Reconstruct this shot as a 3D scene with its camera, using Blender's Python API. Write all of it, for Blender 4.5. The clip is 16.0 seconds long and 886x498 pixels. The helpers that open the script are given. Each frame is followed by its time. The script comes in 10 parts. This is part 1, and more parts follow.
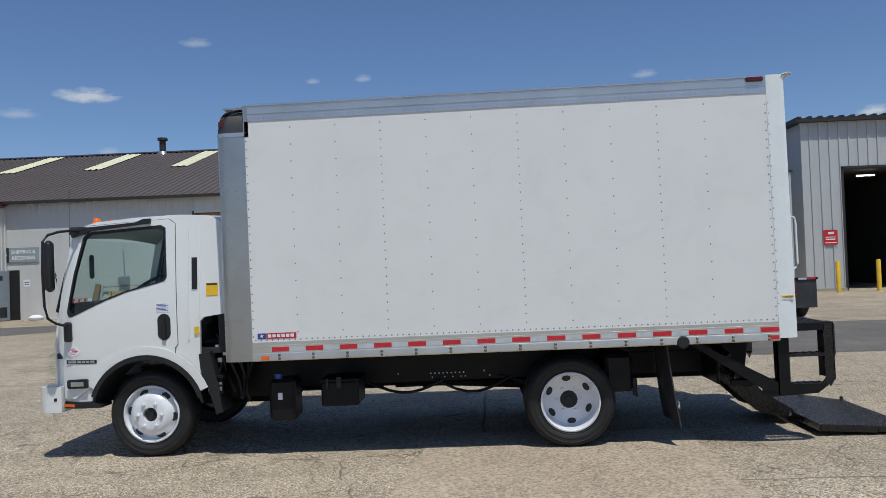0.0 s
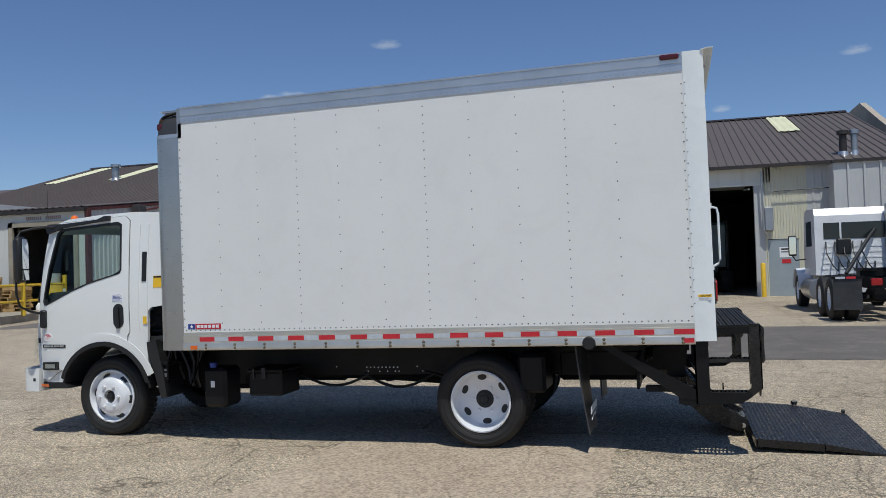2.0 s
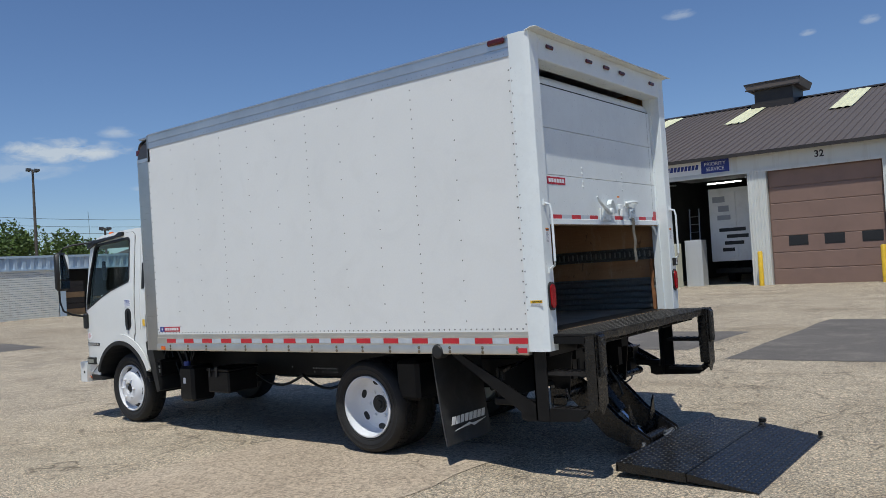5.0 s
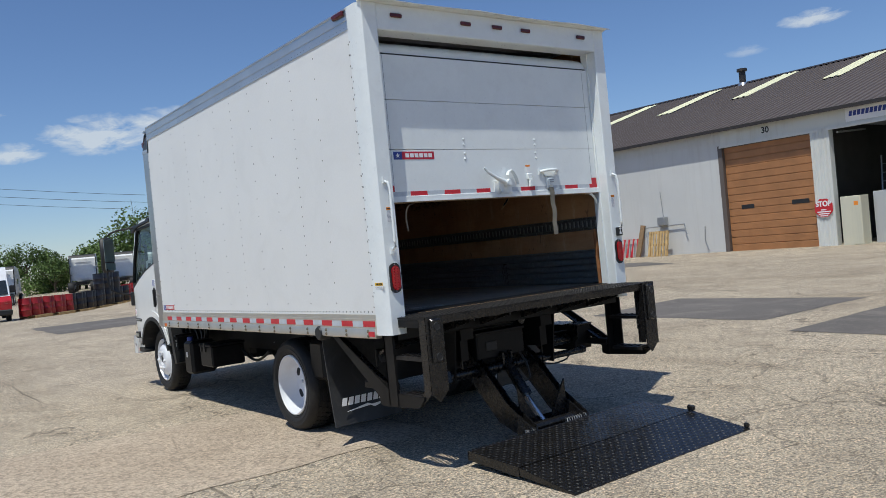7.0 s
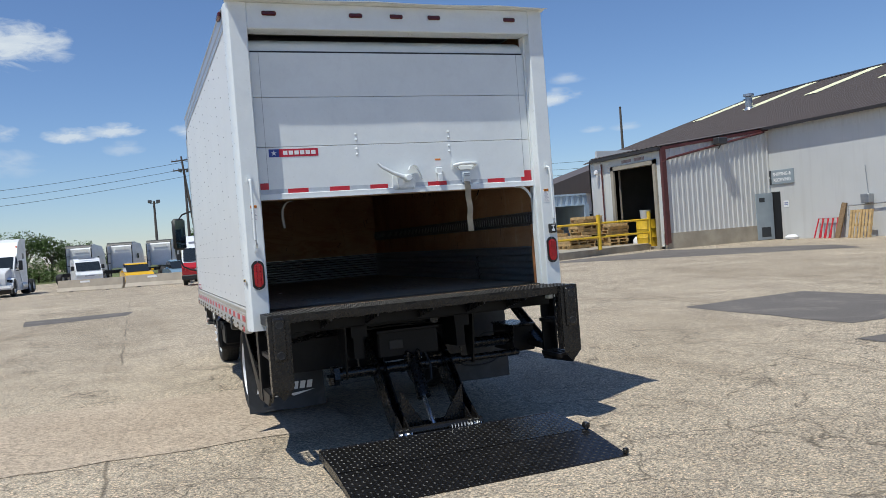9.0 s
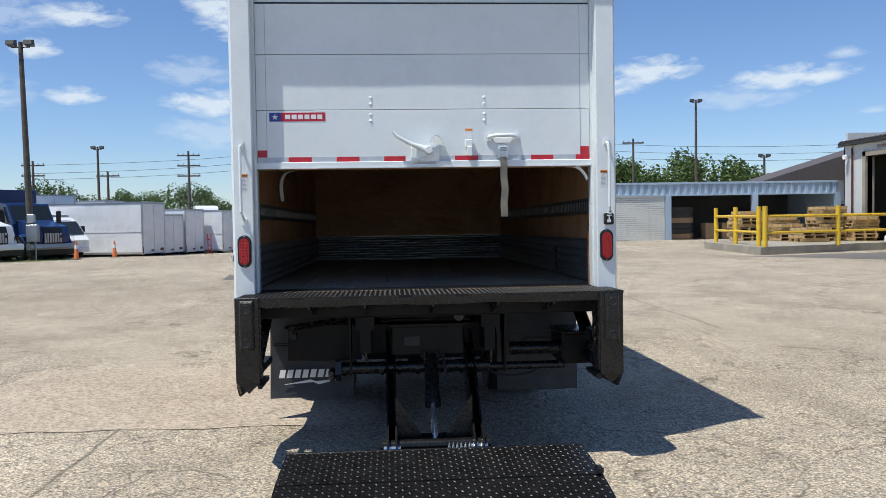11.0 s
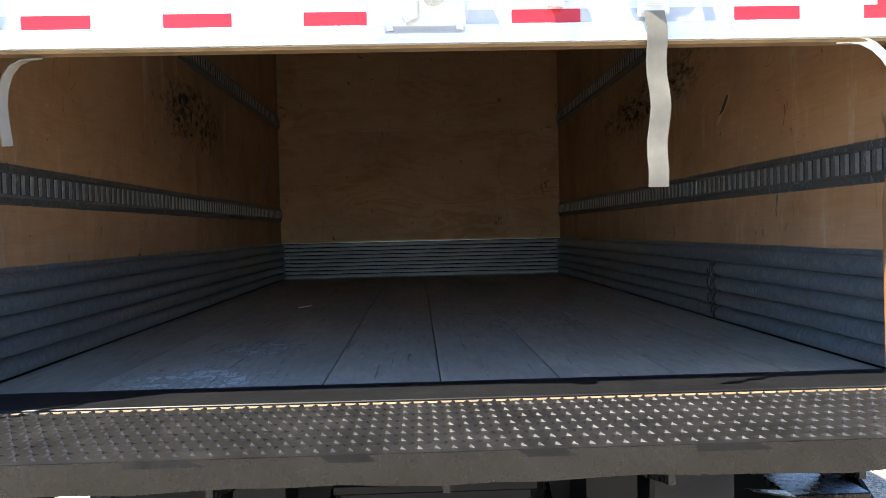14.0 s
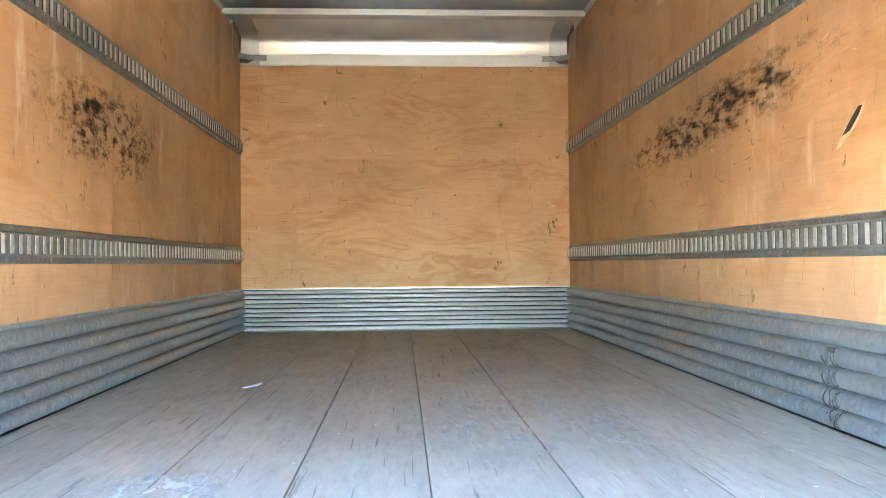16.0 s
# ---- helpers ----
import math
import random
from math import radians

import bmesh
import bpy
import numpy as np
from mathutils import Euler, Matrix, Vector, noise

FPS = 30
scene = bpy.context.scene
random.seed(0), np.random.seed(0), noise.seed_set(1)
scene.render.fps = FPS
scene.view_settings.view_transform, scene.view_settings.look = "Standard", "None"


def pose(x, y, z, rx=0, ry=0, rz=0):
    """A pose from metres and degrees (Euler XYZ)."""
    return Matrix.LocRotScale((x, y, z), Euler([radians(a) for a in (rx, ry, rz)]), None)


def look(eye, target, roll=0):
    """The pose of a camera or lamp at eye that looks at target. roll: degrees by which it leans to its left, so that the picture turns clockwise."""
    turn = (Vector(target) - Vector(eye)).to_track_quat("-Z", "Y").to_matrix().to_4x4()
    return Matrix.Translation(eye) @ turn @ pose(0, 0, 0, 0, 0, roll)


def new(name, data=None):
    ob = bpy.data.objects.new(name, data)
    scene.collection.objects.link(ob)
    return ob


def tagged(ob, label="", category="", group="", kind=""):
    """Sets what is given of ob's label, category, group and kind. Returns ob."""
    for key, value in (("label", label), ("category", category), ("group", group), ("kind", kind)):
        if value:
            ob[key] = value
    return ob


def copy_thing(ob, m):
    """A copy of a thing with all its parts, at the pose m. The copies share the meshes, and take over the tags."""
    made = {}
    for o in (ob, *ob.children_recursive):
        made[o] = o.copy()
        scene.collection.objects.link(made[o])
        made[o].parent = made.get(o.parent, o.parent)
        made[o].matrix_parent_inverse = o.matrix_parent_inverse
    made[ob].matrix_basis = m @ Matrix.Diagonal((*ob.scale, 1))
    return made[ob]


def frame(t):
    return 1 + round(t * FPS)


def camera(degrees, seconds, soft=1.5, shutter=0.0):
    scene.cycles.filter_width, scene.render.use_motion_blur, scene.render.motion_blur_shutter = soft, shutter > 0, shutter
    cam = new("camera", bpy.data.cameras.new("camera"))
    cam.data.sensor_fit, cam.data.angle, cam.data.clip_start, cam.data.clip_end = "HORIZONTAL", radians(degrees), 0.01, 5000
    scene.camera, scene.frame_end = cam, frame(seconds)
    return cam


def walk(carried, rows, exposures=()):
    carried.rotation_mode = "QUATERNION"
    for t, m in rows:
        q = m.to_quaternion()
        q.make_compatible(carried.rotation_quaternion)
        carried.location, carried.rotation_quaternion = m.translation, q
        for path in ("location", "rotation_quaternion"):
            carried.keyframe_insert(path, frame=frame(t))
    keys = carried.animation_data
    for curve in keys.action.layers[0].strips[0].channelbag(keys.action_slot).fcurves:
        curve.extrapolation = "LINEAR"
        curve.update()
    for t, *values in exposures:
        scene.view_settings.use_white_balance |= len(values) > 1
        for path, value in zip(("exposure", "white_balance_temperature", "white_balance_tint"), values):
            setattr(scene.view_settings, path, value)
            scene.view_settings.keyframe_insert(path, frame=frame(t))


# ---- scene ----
# The truck stands on a slight slope, nose down: RAKE carries its own axes into the world.
RAKE = pose(0, 0, 0, 0, -0.6, 0)
cam = camera(58.0, 16.0, soft=0.8)
PATH = [
    (0, (-2.597, -6.924, 1.617), (-2.705, -4.927, 1.668), -2.6),
    (0.5, (-2.025, -6.767, 1.576), (-2.249, -4.781, 1.629), -2.5),
    (1, (-1.446, -6.694, 1.542), (-1.813, -4.729, 1.6), -2.3),
    (1.5, (-0.831, -6.577, 1.551), (-1.299, -4.633, 1.599), -2.3),
    (2, (-0.258, -6.445, 1.528), (-0.82, -4.527, 1.582), -2.3),
    (2.5, (0.284, -6.305, 1.557), (-0.372, -4.416, 1.601), -2.3),
    (3, (0.812, -6.041, 1.542), (0.014, -4.207, 1.58), -2.3),
    (3.5, (1.375, -5.8, 1.529), (0.455, -4.025, 1.587), -2.2),
    (4, (1.852, -5.473, 1.531), (0.829, -3.755, 1.572), -2.5),
    (4.2, (2.05, -5.348, 1.55), (1.002, -3.645, 1.595), -2.6),
    (6.3, (3.899, -3.598, 1.459), (2.436, -2.234, 1.499), -5.8),
    (6.5, (4.051, -3.381, 1.468), (2.575, -2.032, 1.503), -5.7),
    (7, (4.481, -2.874, 1.444), (2.884, -1.67, 1.446), -5.6),
    (7.5, (4.796, -2.322, 1.405), (3.081, -1.295, 1.378), -5.5),
    (8, (5.115, -1.809, 1.414), (3.358, -0.855, 1.37), -5.0),
    (8.5, (5.338, -1.249, 1.42), (3.515, -0.427, 1.382), -4.7),
    (9, (5.53, -0.683, 1.43), (3.663, 0.032, 1.407), -4.5),
    (9.5, (5.667, -0.14, 1.464), (3.729, 0.354, 1.44), -4.2),
    (12, (3.965, 1.197, 1.406), (1.967, 1.277, 1.341), -0.4),
    (12.5, (3.349, 1.154, 1.436), (1.352, 1.228, 1.363), -0.8),
    (13, (2.746, 1.165, 1.438), (0.748, 1.238, 1.382), -1.2),
    (13.5, (2.168, 1.154, 1.414), (0.17, 1.219, 1.367), -1.4),
    (14, (1.644, 1.179, 1.397), (-0.355, 1.242, 1.35), -1.3),
    (14.5, (1.179, 1.22, 1.44), (-0.82, 1.279, 1.4), -1.1),
    (15, (0.725, 1.165, 1.464), (-1.275, 1.219, 1.468), -0.5),
    (15.5, (0.548, 1.144, 1.472), (-1.451, 1.222, 1.493), -0.4),
    (16, (0.662, 1.173, 1.483), (-1.335, 1.276, 1.519), -0.5),
]
walk(cam, [(t, RAKE @ look(eye, target, roll)) for t, eye, target, roll in PATH],
     exposures=[(0, -0.36, 6300, 5), (4, -0.34, 6300, 5), (7, -0.16, 6300, 5), (9, -0.02, 6300, 5), (9.5, 0.04, 6300, 5), (12, 0.38, 6300, 5), (12.5, 0.52, 6350, 5), (13, 0.66, 6400, 5), (13.5, 1.0, 6500, 5), (14, 2.1, 6650, 5), (14.5, 3.46, 7000, 5), (15, 4.78, 7550, 4), (15.5, 5.95, 7350, 3), (16, 6.12, 7150, 2)])

# ---- sky, sun ----
SUN_TO = Vector((0.62, -1.23, 3.15)).normalized()
world = bpy.data.worlds.new("daylight")
scene.world = world
world.use_nodes = True
wn = world.node_tree.nodes
wl = world.node_tree.links
sky = wn.new("ShaderNodeTexSky")
sky.sky_type = "NISHITA"
sky.sun_disc = False
sky.sun_elevation = math.asin(SUN_TO.z)
sky.sun_rotation = math.atan2(SUN_TO.x, SUN_TO.y)
sky.altitude = 200
sky.air_density = 1.0
sky.dust_density = 0.1
sky.ozone_density = 3.0
wn["Background"].inputs["Strength"].default_value = 0.099
air = wn.new("ShaderNodeMix")
air.data_type = "RGBA"
air.blend_type = "MULTIPLY"
air.inputs[0].default_value = 1.0
air.inputs[7].default_value = (0.875, 0.935, 1.13, 1.0)
wl.new(sky.outputs[0], air.inputs[6])
wl.new(air.outputs[2], wn["Background"].inputs["Color"])
sun_data = bpy.data.lights.new("sun", "SUN")
sun_data.energy = 4.1
sun_data.angle = radians(0.53)
sun_data.color = (1.0, 0.955, 0.89)
sun = new("sun", sun_data)
sun.matrix_world = look((0, 0, 30), Vector((0, 0, 30)) - SUN_TO)
scene.view_settings.exposure = 0.0


# ---- materials ----
class Nodes:
    """A node material written line by line."""

    def __init__(self, name):
        self.mat = bpy.data.materials.new(name)
        self.mat.use_nodes = True
        self.tree = self.mat.node_tree
        self.bsdf = self.tree.nodes["Principled BSDF"]
        self.out = self.tree.nodes["Material Output"]
        self.where = None

    def node(self, kind, **inputs):
        n = self.tree.nodes.new(kind)
        for k, v in inputs.items():
            key = int(k[1:]) if k[0] == "i" and k[1:].isdigit() else k.replace("_", " ")
            self.plug(n.inputs[key], v)
        return n

    def plug(self, socket, v):
        if isinstance(v, bpy.types.NodeSocket):
            self.tree.links.new(v, socket)
        elif isinstance(v, bpy.types.Node):
            self.tree.links.new(v.outputs[0], socket)
        else:
            socket.default_value = v

    def coords(self, world=True, scale=(1, 1, 1)):
        if world:
            g = self.node("ShaderNodeNewGeometry").outputs["Position"]
        else:
            g = self.node("ShaderNodeTexCoord").outputs["Object"]
        m = self.node("ShaderNodeMapping", Vector=g)
        m.inputs["Scale"].default_value = scale
        return m.outputs[0]

    def noise(self, vec, scale, detail=3.0, rough=0.55, dist=0.0):
        n = self.node("ShaderNodeTexNoise", Vector=vec, Scale=scale, Detail=detail, Roughness=rough, Distortion=dist)
        return n.outputs["Fac"]

    def ramp(self, fac, stops):
        r = self.node("ShaderNodeValToRGB", Fac=fac)
        e = r.color_ramp.elements
        while len(e) < len(stops):
            e.new(0.5)
        for el, (p, c) in zip(e, stops):
            el.position = p
            el.color = (*c, 1) if len(c) == 3 else c
        return r.outputs[0]

    def mix(self, fac, a, b, mode="MIX"):
        m = self.tree.nodes.new("ShaderNodeMix")
        m.data_type = "RGBA"
        m.blend_type = mode
        m.clamp_factor = True
        self.plug(m.inputs[0], fac)
        self.plug(m.inputs[6], (*a, 1) if isinstance(a, tuple) and len(a) == 3 else a)
        self.plug(m.inputs[7], (*b, 1) if isinstance(b, tuple) and len(b) == 3 else b)
        return m.outputs[2]

    def math(self, op, a, b=0.0, clamp=False):
        m = self.tree.nodes.new("ShaderNodeMath")
        m.operation = op
        m.use_clamp = clamp
        self.plug(m.inputs[0], a)
        self.plug(m.inputs[1], b)
        return m.outputs[0]

    def bump(self, height, strength=0.2, distance=0.01):
        b = self.node("ShaderNodeBump", Height=height, Strength=strength, Distance=distance)
        self.plug(self.bsdf.inputs["Normal"], b.outputs[0])

    def set(self, color=None, rough=None, metal=None, spec=None):
        if color is not None:
            self.plug(self.bsdf.inputs["Base Color"], (*color, 1) if isinstance(color, tuple) and len(color) == 3 else color)
        if rough is not None:
            self.plug(self.bsdf.inputs["Roughness"], rough)
        if metal is not None:
            self.plug(self.bsdf.inputs["Metallic"], metal)
        if spec is not None:
            self.plug(self.bsdf.inputs["Specular IOR Level"], spec)
        return self.mat


def simple(name, color, rough=0.5, metal=0.0, var=0.12, scale=3.0, bump=0.0, fine=60.0, dirt=None, dirt_amt=0.35, spec=None):
    """A surface of one colour, uneven at two scales, with optional dirt."""
    n = Nodes(name)
    p = n.coords(world=False)
    big = n.noise(p, scale, 4.0)
    small = n.noise(p, fine, 3.0)
    lo = tuple(c * (1 - var) for c in color)
    hi = tuple(min(1.0, c * (1 + var)) for c in color)
    col = n.ramp(big, [(0.3, lo), (0.7, hi)])
    col = n.mix(n.math("MULTIPLY", small, 0.25), col, tuple(c * 0.75 for c in color))
    if dirt:
        patch = n.ramp(n.noise(p, scale * 1.7, 6.0, 0.7, 0.6), [(0.5, (0, 0, 0)), (0.72, (1, 1, 1))])
        col = n.mix(n.math("MULTIPLY", patch, dirt_amt), col, dirt)
    r = n.math("ADD", rough - 0.08, n.math("MULTIPLY", small, 0.16), True)
    n.set(col, r, metal, spec)
    if bump:
        n.bump(small, bump, 0.004)
    return n.mat


def make_concrete():
    n = Nodes("weathered concrete")
    p = n.coords()
    big = n.noise(p, 0.11, 5.0, 0.6, 0.5)
    mid = n.noise(p, 0.9, 5.0, 0.62)
    grit = n.node("ShaderNodeTexVoronoi", Vector=p, Scale=85.0)
    grit2 = n.noise(p, 170.0, 2.0)
    col = n.ramp(big, [(0.28, (0.40, 0.345, 0.265)), (0.5, (0.475, 0.415, 0.325)), (0.75, (0.54, 0.475, 0.38))])
    col = n.mix(n.ramp(mid, [(0.42, (0, 0, 0)), (0.66, (0.5, 0.5, 0.5))]), col, (0.31, 0.265, 0.205))
    stone = n.ramp(grit.outputs["Color"], [(0.15, (0.30, 0.28, 0.26)), (0.5, (1, 0.98, 0.95)), (0.9, (1.6, 1.56, 1.5))])
    col = n.mix(0.75, col, stone, "MULTIPLY")
    tint = n.ramp(grit.outputs["Color"], [(0.0, (0.95, 0.98, 1.05)), (0.5, (1, 1, 1)), (1.0, (1.16, 1.0, 0.82))])
    col = n.mix(0.7, col, tint, "MULTIPLY")
    pebble = n.node("ShaderNodeTexVoronoi", Vector=p, Scale=21.0)
    col = n.mix(n.ramp(pebble.outputs["Color"], [(0.88, (0, 0, 0)), (0.95, (0.4, 0.4, 0.4))]), col, (0.2, 0.17, 0.135))
    col = n.mix(0.75, col, n.ramp(grit2, [(0.32, (0.35, 0.34, 0.33)), (0.68, (1.5, 1.5, 1.5))]), "MULTIPLY")
    speck = n.noise(p, 62.0, 4.0, 0.8)
    col = n.mix(0.95, col, n.ramp(speck, [(0.36, (0.36, 0.345, 0.325)), (0.5, (1, 1, 1)), (0.66, (1.42, 1.42, 1.4))]), "MULTIPLY")
    # cracks wander at three sizes
    warp = n.node("ShaderNodeTexNoise", Vector=p, Scale=1.3, Detail=5.0)
    wv = n.node("ShaderNodeVectorMath", i0=warp.outputs["Color"], i1=(0.5, 0.5, 0.5))
    wv.operation = "SUBTRACT"
    ws = n.node("ShaderNodeVectorMath", i0=wv.outputs[0])
    ws.operation = "SCALE"
    ws.inputs["Scale"].default_value = 0.9
    wa = n.node("ShaderNodeVectorMath", i0=p, i1=ws.outputs[0])
    wa.operation = "ADD"
    cr = []
    for sc, w, gate in ((0.22, 0.0022, 0.0), (0.7, 0.0045, 0.38), (2.6, 0.013, 0.42)):
        v = n.node("ShaderNodeTexVoronoi", Vector=wa.outputs[0], Scale=sc)
        v.feature = "DISTANCE_TO_EDGE"
        line = n.ramp(v.outputs["Distance"], [(w * 0.4, (1, 1, 1)), (w * 1.5, (0, 0, 0))])
        if gate:
            line = n.math("MULTIPLY", line, n.ramp(n.noise(p, 0.23, 2.0), [(gate, (0, 0, 0)), (gate + 0.08, (1, 1, 1))]))
        cr.append(line)
    cracks = n.math("MAXIMUM", n.math("MAXIMUM", cr[0], cr[1]), n.math("MULTIPLY", cr[2], 0.7))
    cracks = n.math("MULTIPLY", cracks, n.ramp(n.noise(p, 2.2, 3.0), [(0.34, (0.1, 0.1, 0.1)), (0.54, (1, 1, 1))]))
    # saw-cut joints of the old slabs, half filled and broken
    sep = n.node("ShaderNodeSeparateXYZ", Vector=p)
    wig = n.math("MULTIPLY", n.math("SUBTRACT", n.noise(p, 1.1, 4.0), 0.5), 0.10)
    lines = []
    for axis, pitch, shift in ((0, 5.2, 3.3), (1, 6.3, 2.65)):
        u = n.math("FRACT", n.math("DIVIDE", n.math("ADD", n.math("ADD", sep.outputs[axis], wig), 600.0 + shift), pitch))
        u = n.math("MULTIPLY", n.math("ABSOLUTE", n.math("SUBTRACT", u, 0.5)), pitch)
        lines.append(n.ramp(u, [(0.006, (1, 1, 1)), (0.022, (0, 0, 0))]))
    joint = n.math("MAXIMUM", lines[0], lines[1])
    joint = n.math("MULTIPLY", joint, n.ramp(n.noise(p, 0.31, 3.0), [(0.44, (0, 0, 0)), (0.54, (0.8, 0.8, 0.8))]))
    cracks = n.math("MAXIMUM", cracks, joint)
    streak = n.noise(n.coords(scale=(0.25, 1.0, 1.0)), 0.55, 6.0, 0.72, 0.6)
    col = n.mix(0.55, col, n.ramp(streak, [(0.34, (0.72, 0.70, 0.67)), (0.5, (1, 1, 1)), (0.68, (1.17, 1.17, 1.17))]), "MULTIPLY")
    stain = n.ramp(n.noise(p, 0.35, 6.0, 0.7, 1.2), [(0.62, (0, 0, 0)), (0.72, (0.6, 0.6, 0.6))])
    col = n.mix(stain, col, (0.20, 0.185, 0.165))
    col = n.mix(n.math("MULTIPLY", cracks, 0.8), col, (0.07, 0.057, 0.042))
    n.set(col, 0.88, 0.0, 0.3)
    h = n.math("SUBTRACT", n.math("MULTIPLY", grit.outputs["Distance"], 0.5), n.math("MULTIPLY", cracks, 1.2))
    n.bump(h, 0.5, 0.008)
    return n.mat


def make_slab():
    n = Nodes("iron-stained concrete")
    p = n.coords()
    big = n.noise(p, 0.7, 5.0, 0.65, 0.6)
    grit = n.node("ShaderNodeTexVoronoi", Vector=p, Scale=52.0)
    fine = n.noise(p, 170.0, 2.0)
    col = n.ramp(big, [(0.3, (0.40, 0.325, 0.242)), (0.6, (0.475, 0.395, 0.302)), (0.8, (0.51, 0.437, 0.345))])
    col = n.mix(0.5, col, n.ramp(grit.outputs["Color"], [(0.15, (0.28, 0.25, 0.22)), (0.5, (1, 0.97, 0.94)), (0.9, (1.6, 1.5, 1.42))]), "MULTIPLY")
    col = n.mix(0.5, col, n.ramp(fine, [(0.3, (0.4, 0.4, 0.4)), (0.7, (1.4, 1.4, 1.4))]), "MULTIPLY")
    v = n.node("ShaderNodeTexVoronoi", Vector=p, Scale=0.8)
    v.feature = "DISTANCE_TO_EDGE"
    line = n.ramp(v.outputs["Distance"], [(0.002, (1, 1, 1)), (0.009, (0, 0, 0))])
    line = n.math("MULTIPLY", line, n.ramp(n.noise(p, 1.9, 3.0), [(0.45, (0, 0, 0)), (0.6, (0.45, 0.45, 0.45))]))
    col = n.mix(line, col, (0.085, 0.06, 0.04))
    n.set(col, 0.9, 0.0, 0.3)
    n.bump(grit.outputs["Distance"], 0.5, 0.008)
    return n.mat


def make_asphalt(name="patched asphalt", base=(0.125, 0.112, 0.100)):
    n = Nodes(name)
    p = n.coords()
    big = n.noise(p, 0.4, 4.0)
    grit = n.noise(p, 130.0, 2.0)
    hi = tuple(c * 1.35 for c in base)
    col = n.ramp(big, [(0.3, base), (0.7, hi)])
    col = n.mix(0.6, col, n.ramp(grit, [(0.3, (0.5, 0.5, 0.5)), (0.7, (1.4, 1.4, 1.4))]), "MULTIPLY")
    worn = n.ramp(n.noise(p, 1.6, 6.0, 0.75, 0.8), [(0.5, (0, 0, 0)), (0.72, (0.7, 0.7, 0.7))])
    col = n.mix(worn, col, (0.26, 0.228, 0.19))
    n.set(col, 0.86, 0.0, 0.3)
    n.bump(grit, 0.4, 0.004)
    return n.mat


def make_siding(name, base, rib=0.3, along="x", dirt=(0.30, 0.27, 0.23)):
    n = Nodes(name)
    p = n.coords()
    streak = n.coords(scale=(2.5, 2.5, 0.18))
    st = n.noise(streak, 1.6, 5.0, 0.65)
    col = n.ramp(n.noise(p, 0.5, 4.0), [(0.3, tuple(c * 0.93 for c in base)), (0.7, base)])
    col = n.mix(n.ramp(st, [(0.5, (0, 0, 0)), (0.82, (0.35, 0.35, 0.35))]), col, dirt)
    low = n.node("ShaderNodeSeparateXYZ", Vector=p)
    n.set(col, 0.55, 0.0)
    n.bump(n.noise(p, 25.0, 2.0), 0.06, 0.01)
    return n.mat


